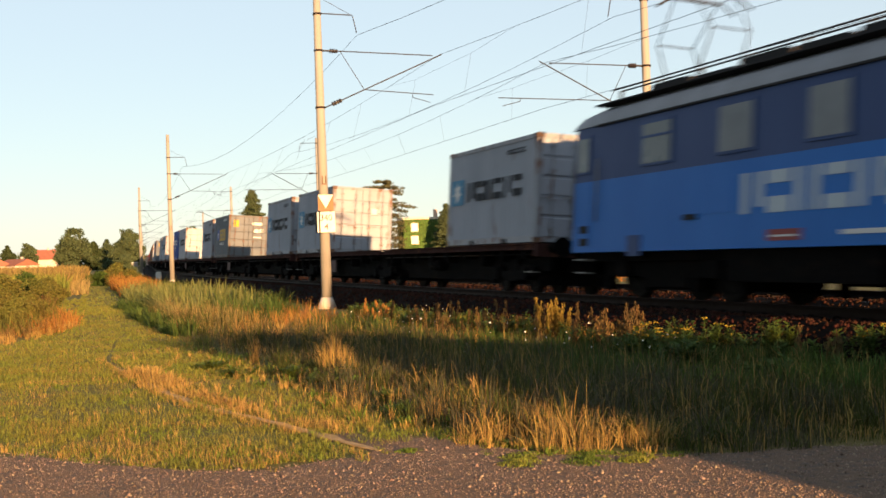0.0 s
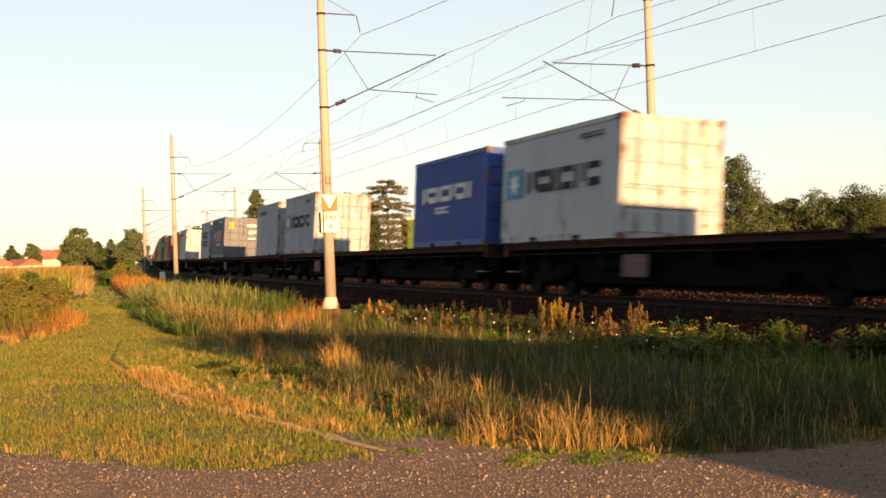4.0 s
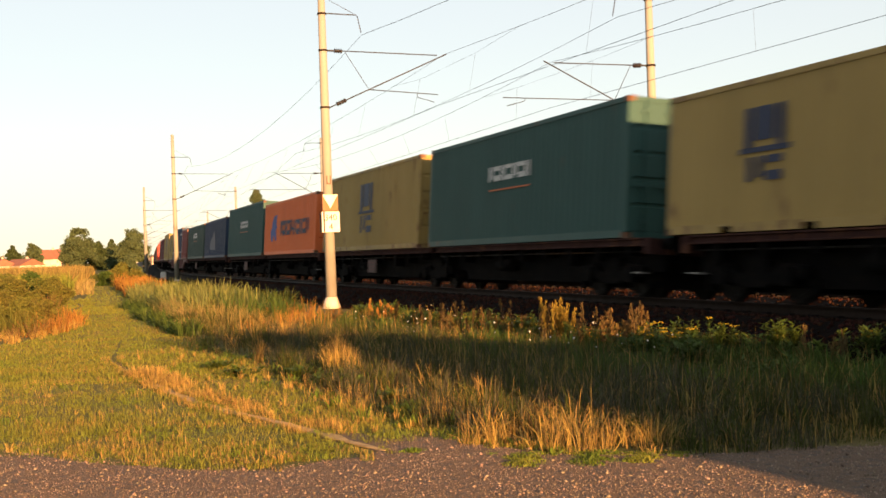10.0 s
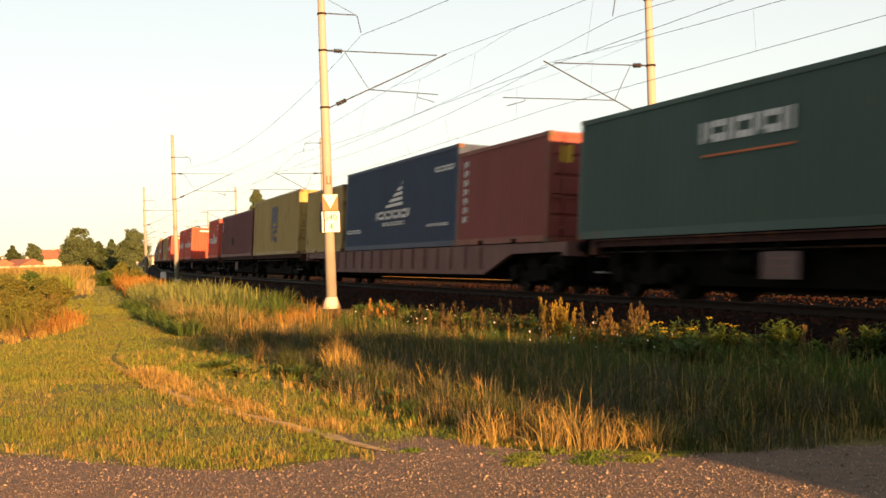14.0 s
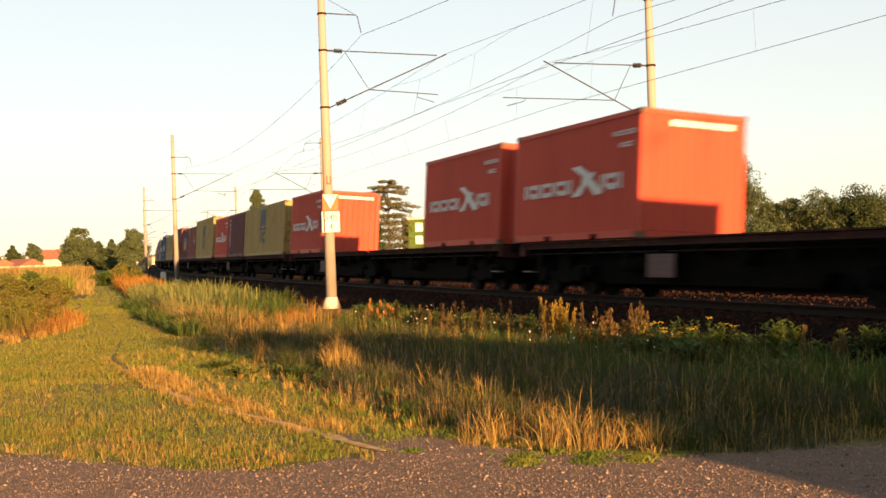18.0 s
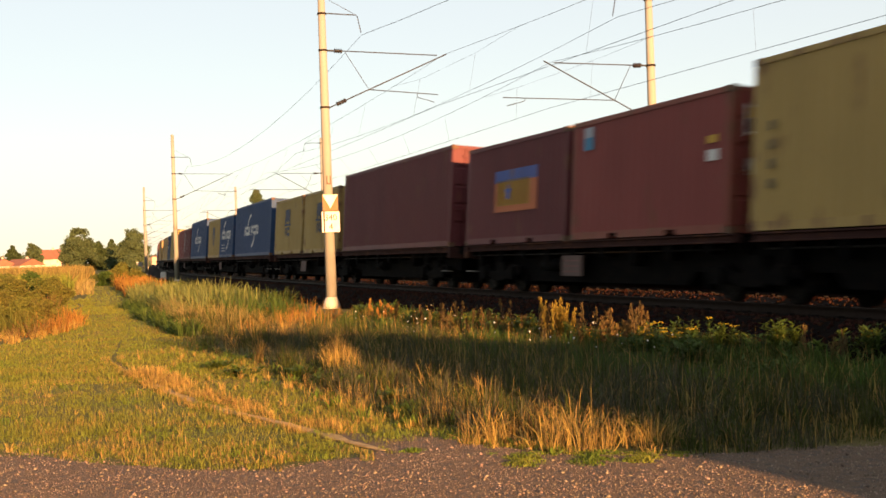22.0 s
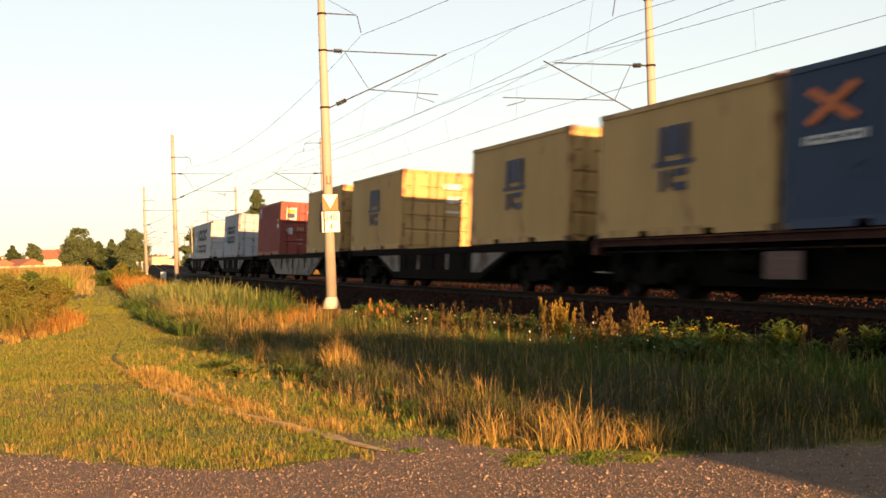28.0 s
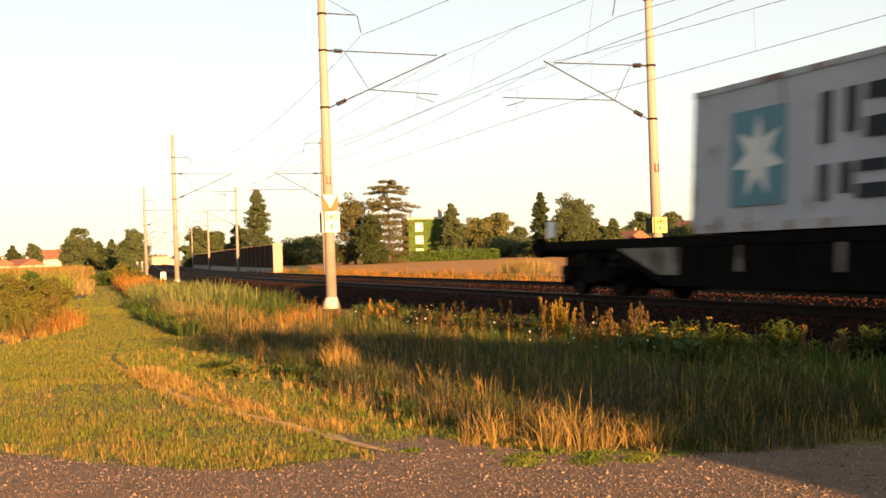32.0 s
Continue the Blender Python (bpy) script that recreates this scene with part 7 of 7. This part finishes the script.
# x, y, height, width of the crown, kind, leaves, label, share of the height at which the crown begins
TREES = [(-345, 15, 12.8, 9.4, "broad", "leaf", "", 0.02), (-354, 21, 8.6, 6.7, "cone", "needle", "", 0.05), (-358, 25, 9.3, 5.2, "cone", "needle", "", 0.02),
         (-365, 20, 8.6, 8.5, "bush", "leaf", "", 0.0), (-278, 24, 9.9, 7.0, "broad", "leaf", "", 0.02), (-248, 21, 6.9, 6.4, "bush", "leaf", "", 0.0),
         (-311, 23, 6.7, 9.1, "bush", "leaf", "", 0.0), (-448, -3, 10.1, 5.5, "broad", "needle", "", 0.02), (-445, 4, 10.2, 7.4, "broad", "leaf", "", 0.02),
         (-303, 43, 10.7, 8.9, "broad", "leaf", "", 0.05), (-302, 47, 9.4, 8.9, "broad", "leaf", "", 0.05), (-235, 41, 9.1, 5.6, "broad", "leaf", "", 0.02),
         (-214, 41, 14.8, 8.2, "cone", "leaf", "tall dark green conifer behind the noise barrier", 0.05), (-246, 55, 5.9, 11.8, "broad", "leaf", "", 0.0), (-254, 61, 6.4, 11.0, "bush", "leaf", "", 0.0),
         (-249, 62, 6.3, 9.3, "bush", "leaf", "", 0.0), (-198, 55, 13.0, 8.7, "broad", "cedar", "dense brownish green tree beside the ivy house", 0.06), (-192, 56, 9.0, 5.9, "broad", "needle", "", 0.06),
         (-197, 61, 15.1, 11.0, "cedar", "cedar", "spreading cedar before the ivy house", 0.1), (-211, 78, 11.2, 7.3, "cone", "leaf", "green conical tree beside the ivy house", 0.03), (-221, 80, 9.1, 4.1, "cone", "needle", "", 0.03),
         (-279, 111, 11.0, 8.9, "broad", "leaf_pale", "", 0.03), (-277, 116, 11.8, 9.2, "broad", "leaf_pale", "", 0.03), (-298, 116, 9.0, 11.3, "broad", "leaf", "", 0.03),
         (-276, 120, 7.9, 7.1, "broad", "leaf", "", 0.03), (-196, 90, 12.5, 5.7, "cone", "needle", "dark blue green spruce", 0.03), (-192, 93, 12.0, 9.3, "broad", "leaf", "", 0.05),
         (-195, 97, 11.3, 7.1, "broad", "leaf", "", 0.05), (-230, 98, 4.2, 16.6, "bush", "leaf", "", 0.0), (-219, 100, 3.6, 11.6, "bush", "leaf", "", 0.0),
         (-213, 103, 4.2, 12.8, "bush", "leaf_pale", "", 0.0), (-258, 138, 8.8, 7.4, "cone", "leaf", "", 0.03), (-301, 169, 11.7, 10.0, "broad", "leaf", "", 0.03),
         (-297, 178, 11.3, 8.8, "broad", "leaf", "", 0.03), (-269, 139, 7.4, 8.9, "broad", "leaf", "", 0.03), (-162, 110, 16.1, 10.8, "broad", "leaf", "tall ragged leafy tree behind the line", 0.15),
         (-168, 109, 9.6, 5.8, "broad", "leaf", "", 0.05), (-161, 115, 8.9, 7.9, "broad", "leaf", "", 0.02), (-158, 117, 8.9, 7.8, "broad", "leaf", "", 0.02),
         (-154, 120, 10.1, 9.2, "broad", "leaf", "", 0.02), (-151, 124, 10.2, 12.0, "broad", "needle", "", 0.02), (-149, 130, 9.9, 12.0, "broad", "leaf", "", 0.02),
         (-165, 104, 5.6, 8.1, "bush", "lime", "", 0.0), (-160, 106, 5.1, 10.1, "bush", "leaf", "", 0.0), (-156, 110, 5.2, 10.0, "bush", "leaf", "", 0.0)]
for i, (x, y, h, w, kind, mat, label, low) in enumerate(TREES):
    tree(x, y, h, w, kind, mat, label, -0.4, 700 + i, low)
# shrubs beside the mown path: x, y, height, width, leaves
for i, (x, y, h, w, mat) in enumerate([(-38.4, -0.9, 1.6, 1.7, "shrub"), (-37.2, -0.2, 1.5, 1.5, "shrub"), (-38.0, 0.5, 1.4, 1.4, "shrub"), (-40.0, 0.1, 1.6, 1.6, "weed"), (-41.5, 0.9, 1.45, 1.5, "shrub"),
                                       (-37.0, -1.3, 1.3, 1.4, "weed"), (-36.2, 0.25, 1.0, 1.2, "shrub"), (-43.0, -0.4, 1.6, 1.6, "shrub"), (-35.6, -0.6, 1.1, 1.3, "shrub"), (-34.2, -0.2, 0.9, 1.2, "shrub"), (-34.6, 0.5, 0.85, 1.1, "shrub"), (-33.4, -0.9, 0.8, 1.1, "shrub"),
                                       (-97.0, 6.2, 1.2, 1.5, "weed"), (-94.0, 7.0, 1.3, 1.6, "shrub"), (-88.0, 7.8, 1.3, 1.6, "shrub"), (-112.0, 8.6, 1.8, 2.2, "shrub"), (-120.0, 10.4, 2.6, 2.8, "leaf")]):
    tree(x, y, h, w, "bush", mat, "olive green bushy shrub beside the path" if mat == "shrub" else "dark green bush beside the path", -0.05, 950 + i, 0.0)
# unseen tree and overhanging limb, added to throw shade on the road's edge
young = tree(4.6, 6.9, 4.3, 1.3, "bush", "leaf", "unseen young tree with a limb added to shade the gravel", 0.0, 990, 0.0)
part("limb", rod(bm_new(), (0, 0, 3.0), (0.1, -1.75, 3.75), 0.05, 0.02, 6), M["bark"], young)
v, f4 = leaf_cloud([(0.1 * i - 0.2, -0.9 - 0.22 * i, 3.55 + 0.25 * (i % 3)) for i in range(6)], [0.42] * 6, 260, (0.03, 0.06), 991, 0.8)
part("crown", arrays("crown", v, 4, f4, M["leaf"]), None, young)
# unseen bushes added beside the road behind the viewer, whose shade lies on the verge
for i, (x, y, h, w) in enumerate([(4.4, 6.4, 4.2, 1.6), (4.3, 7.8, 4.3, 1.8), (4.2, 9.3, 3.15, 1.7), (4.6, 10.2, 2.8, 1.4)]):
    tree(x, y, h, w, "bush", "leaf", "unseen leafy bush added to shade the verge", 0.0, 900 + i, 0.0)


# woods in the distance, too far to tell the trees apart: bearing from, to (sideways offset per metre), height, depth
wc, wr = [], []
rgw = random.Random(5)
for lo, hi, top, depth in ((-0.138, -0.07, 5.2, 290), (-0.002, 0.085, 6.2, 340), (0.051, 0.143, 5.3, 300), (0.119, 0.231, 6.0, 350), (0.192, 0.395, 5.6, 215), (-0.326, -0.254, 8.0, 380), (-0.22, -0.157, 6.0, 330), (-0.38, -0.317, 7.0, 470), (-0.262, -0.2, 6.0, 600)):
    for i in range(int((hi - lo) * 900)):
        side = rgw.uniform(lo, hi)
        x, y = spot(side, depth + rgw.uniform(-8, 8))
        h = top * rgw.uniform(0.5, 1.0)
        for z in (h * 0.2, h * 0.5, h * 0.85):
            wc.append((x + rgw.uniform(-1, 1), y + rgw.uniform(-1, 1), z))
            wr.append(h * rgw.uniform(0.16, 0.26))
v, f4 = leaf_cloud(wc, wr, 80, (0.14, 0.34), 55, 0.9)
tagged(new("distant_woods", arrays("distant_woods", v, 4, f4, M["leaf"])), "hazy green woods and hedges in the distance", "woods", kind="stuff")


# ---- houses ----
def house(x, y, rz, w, dp, h, roof_h, wall, label, windows=(), flat=False, hip=False):
    t = empty("house", Matrix.Translation((x, y, -0.4)) @ Matrix.Rotation(rz, 4, "Z"), label, "house", "houses")
    part("wall", box(bm_new(), -w / 2, w / 2, -dp / 2, dp / 2, 0, h), M[wall], t)
    if not flat:
        e = 0.35
        bm = prism(bm_new(), [(-dp / 2 - e, h - 0.1), (dp / 2 + e, h - 0.1), (0, h + roof_h)], -w / 2 - e, w / 2 + e)
        bm.transform(Matrix.Rotation(radians(90), 4, "Z"))
        r = part("roof", bm, M["tile_red"], t)
        part("chimney", box(bm_new(), w * 0.2, w * 0.2 + 0.6, -0.3, 0.3, h, h + roof_h + 0.7), M["rosy"], r)
    else:
        part("roof", box(bm_new(), -w / 2 - 0.25, w / 2 + 0.25, -dp / 2 - 0.25, dp / 2 + 0.25, h, h + 0.4), M["plaster"], t)
    for (u, z, ww, hh, face) in windows:
        m = Matrix.Rotation(radians({"f": 0, "r": 90, "b": 180, "l": -90}[face]), 4, "Z")
        dd = (dp if face in "fb" else w) / 2
        win = part("window", box(bm_new(), u - ww / 2 - 0.1, u + ww / 2 + 0.1, -dd - 0.06, -dd + 0.05, z - 0.1, z + hh + 0.1), M["plaster"], t, "", m)
        part("pane", box(bm_new(), u - ww / 2, u + ww / 2, -dd - 0.08, -dd, z, z + hh), M["pane"], win)
    return t


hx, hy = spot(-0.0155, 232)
rz = -0.1
ivy_house = house(hx, hy, 0.0, 5.4, 7.5, 8.7, 1, "plaster", "three storey house grown over with green ivy", [(-1.6, 6.4, 1.2, 1.5, "r"), (-1.6, 3.9, 1.3, 1.5, "r"), (-1.6, 1.4, 1.3, 1.5, "r")], flat=True)
ivy_house.matrix_basis = Matrix.Translation((hx, hy, -0.4)) @ Matrix.Rotation(-0.12, 4, "Z")
rg = np.random.default_rng(8)
n = 9000
u, z = rg.uniform(-3.75, 3.75, n), rg.uniform(0, 8.6, n)
keep = ~((np.abs(u + 1.6) < 0.85) & ((np.abs(z - 7.15) < 0.95) | (np.abs(z - 4.65) < 0.9) | (np.abs(z - 2.15) < 0.9)))
u, z = u[keep], z[keep]
k = len(u)
c = np.stack([0 * u + 2.72 + rg.uniform(0, 0.18, k), u, z], 1)
s = rg.uniform(0.1, 0.22, (k, 1))
a = rg.normal(size=(k, 3)) * np.array([0.35, 1, 1])
b = np.cross(a, np.array([1.0, 0.2, 0.1]))
a, b = a / np.linalg.norm(a, axis=1)[:, None] * s, b / np.linalg.norm(b, axis=1)[:, None] * s
part("ivy", arrays("ivy", np.stack([c - a, c + b, c + a, c - b], 1), 4, np.arange(k * 4), M["ivy"]), None, ivy_house, "thick green ivy on the wall")
c2 = np.stack([rg.uniform(-2.7, 2.8, k), 0 * u - 3.78 - rg.uniform(0, 0.18, k), rg.uniform(0, 8.6, k)], 1)
a2, b2 = a[:, [1, 0, 2]], b[:, [1, 0, 2]]
part("ivy", arrays("ivy", np.stack([c2 - a2, c2 + b2, c2 + a2, c2 - b2], 1)[:5000], 4, np.arange(20000), M["ivy"]), None, ivy_house, "thick green ivy on the wall")
part("chimney", box(bm_new(), 1.2, 1.9, 2.6, 3.3, 8.7, 10.6), M["rosy"], ivy_house, "brick chimney")
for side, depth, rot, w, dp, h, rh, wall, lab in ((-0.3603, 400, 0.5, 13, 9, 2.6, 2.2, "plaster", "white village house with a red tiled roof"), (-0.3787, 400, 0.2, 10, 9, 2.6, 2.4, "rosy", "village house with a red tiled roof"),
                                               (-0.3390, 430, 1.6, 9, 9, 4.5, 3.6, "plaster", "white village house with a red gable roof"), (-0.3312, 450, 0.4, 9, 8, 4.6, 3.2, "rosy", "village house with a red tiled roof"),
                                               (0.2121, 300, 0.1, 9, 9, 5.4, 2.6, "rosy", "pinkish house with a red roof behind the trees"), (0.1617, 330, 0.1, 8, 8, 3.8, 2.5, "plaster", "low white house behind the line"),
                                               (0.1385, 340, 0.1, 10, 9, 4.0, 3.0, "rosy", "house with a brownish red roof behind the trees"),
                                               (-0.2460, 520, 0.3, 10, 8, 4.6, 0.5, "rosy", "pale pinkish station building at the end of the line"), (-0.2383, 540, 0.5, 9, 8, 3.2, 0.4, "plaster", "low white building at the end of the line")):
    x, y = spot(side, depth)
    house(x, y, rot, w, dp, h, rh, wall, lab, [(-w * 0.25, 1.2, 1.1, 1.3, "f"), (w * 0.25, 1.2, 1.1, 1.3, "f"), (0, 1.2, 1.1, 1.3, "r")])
# hedge before the ivy house
hp = []
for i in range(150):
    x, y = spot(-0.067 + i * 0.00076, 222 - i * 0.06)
    for z in (0.35, 0.95, 1.55):
        hp.append((x, y, z))
v, f4 = leaf_cloud(hp, [0.62] * len(hp), 60, (0.09, 0.2), 33, 0.9)
hedge = new("hedge", arrays("hedge", v, 4, f4, M["ivy"]))
tagged(hedge, "clipped green hedge before the ivy house", "hedge", kind="stuff")


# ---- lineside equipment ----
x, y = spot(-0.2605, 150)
cab = empty("relay_cabinet", Matrix.Translation((x, y, 0)), "pale grey relay cabinet beside the line", "cabinet")
part("housing", box(bm_new(), -0.5, 0.5, -0.4, 0.4, 0.2, 1.75), M["barrier_grey"], cab)
part("lid", box(bm_new(), -0.55, 0.55, -0.45, 0.45, 1.75, 1.82), M["sign_white"], cab)
part("base", box(bm_new(), -0.45, 0.45, -0.35, 0.35, -0.1, 0.2), M["concrete"], cab)
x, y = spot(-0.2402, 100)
stone = part("marker_stone", prism(bm_new(), [(-0.24, -0.1), (0.24, -0.1), (0.22, 0.75), (0.12, 0.85), (-0.12, 0.85), (-0.22, 0.75)], -0.12, 0.12), M["sign_white"], None)
stone.matrix_basis = Matrix.Translation((x, y, 0.05)) @ Matrix.Rotation(radians(70), 4, "Z")
tagged(stone, "white painted marker stone beside the line", "marker stone")


# ---- movement of the train ----
def motions():
    times = [0.0] + [2.0 * i for i in range(1, 16)] + [32.0]
    for thing, s, offset in TRAIN:
        walk(thing, [(t, ride(s, t) @ offset) for t in times])


motions()
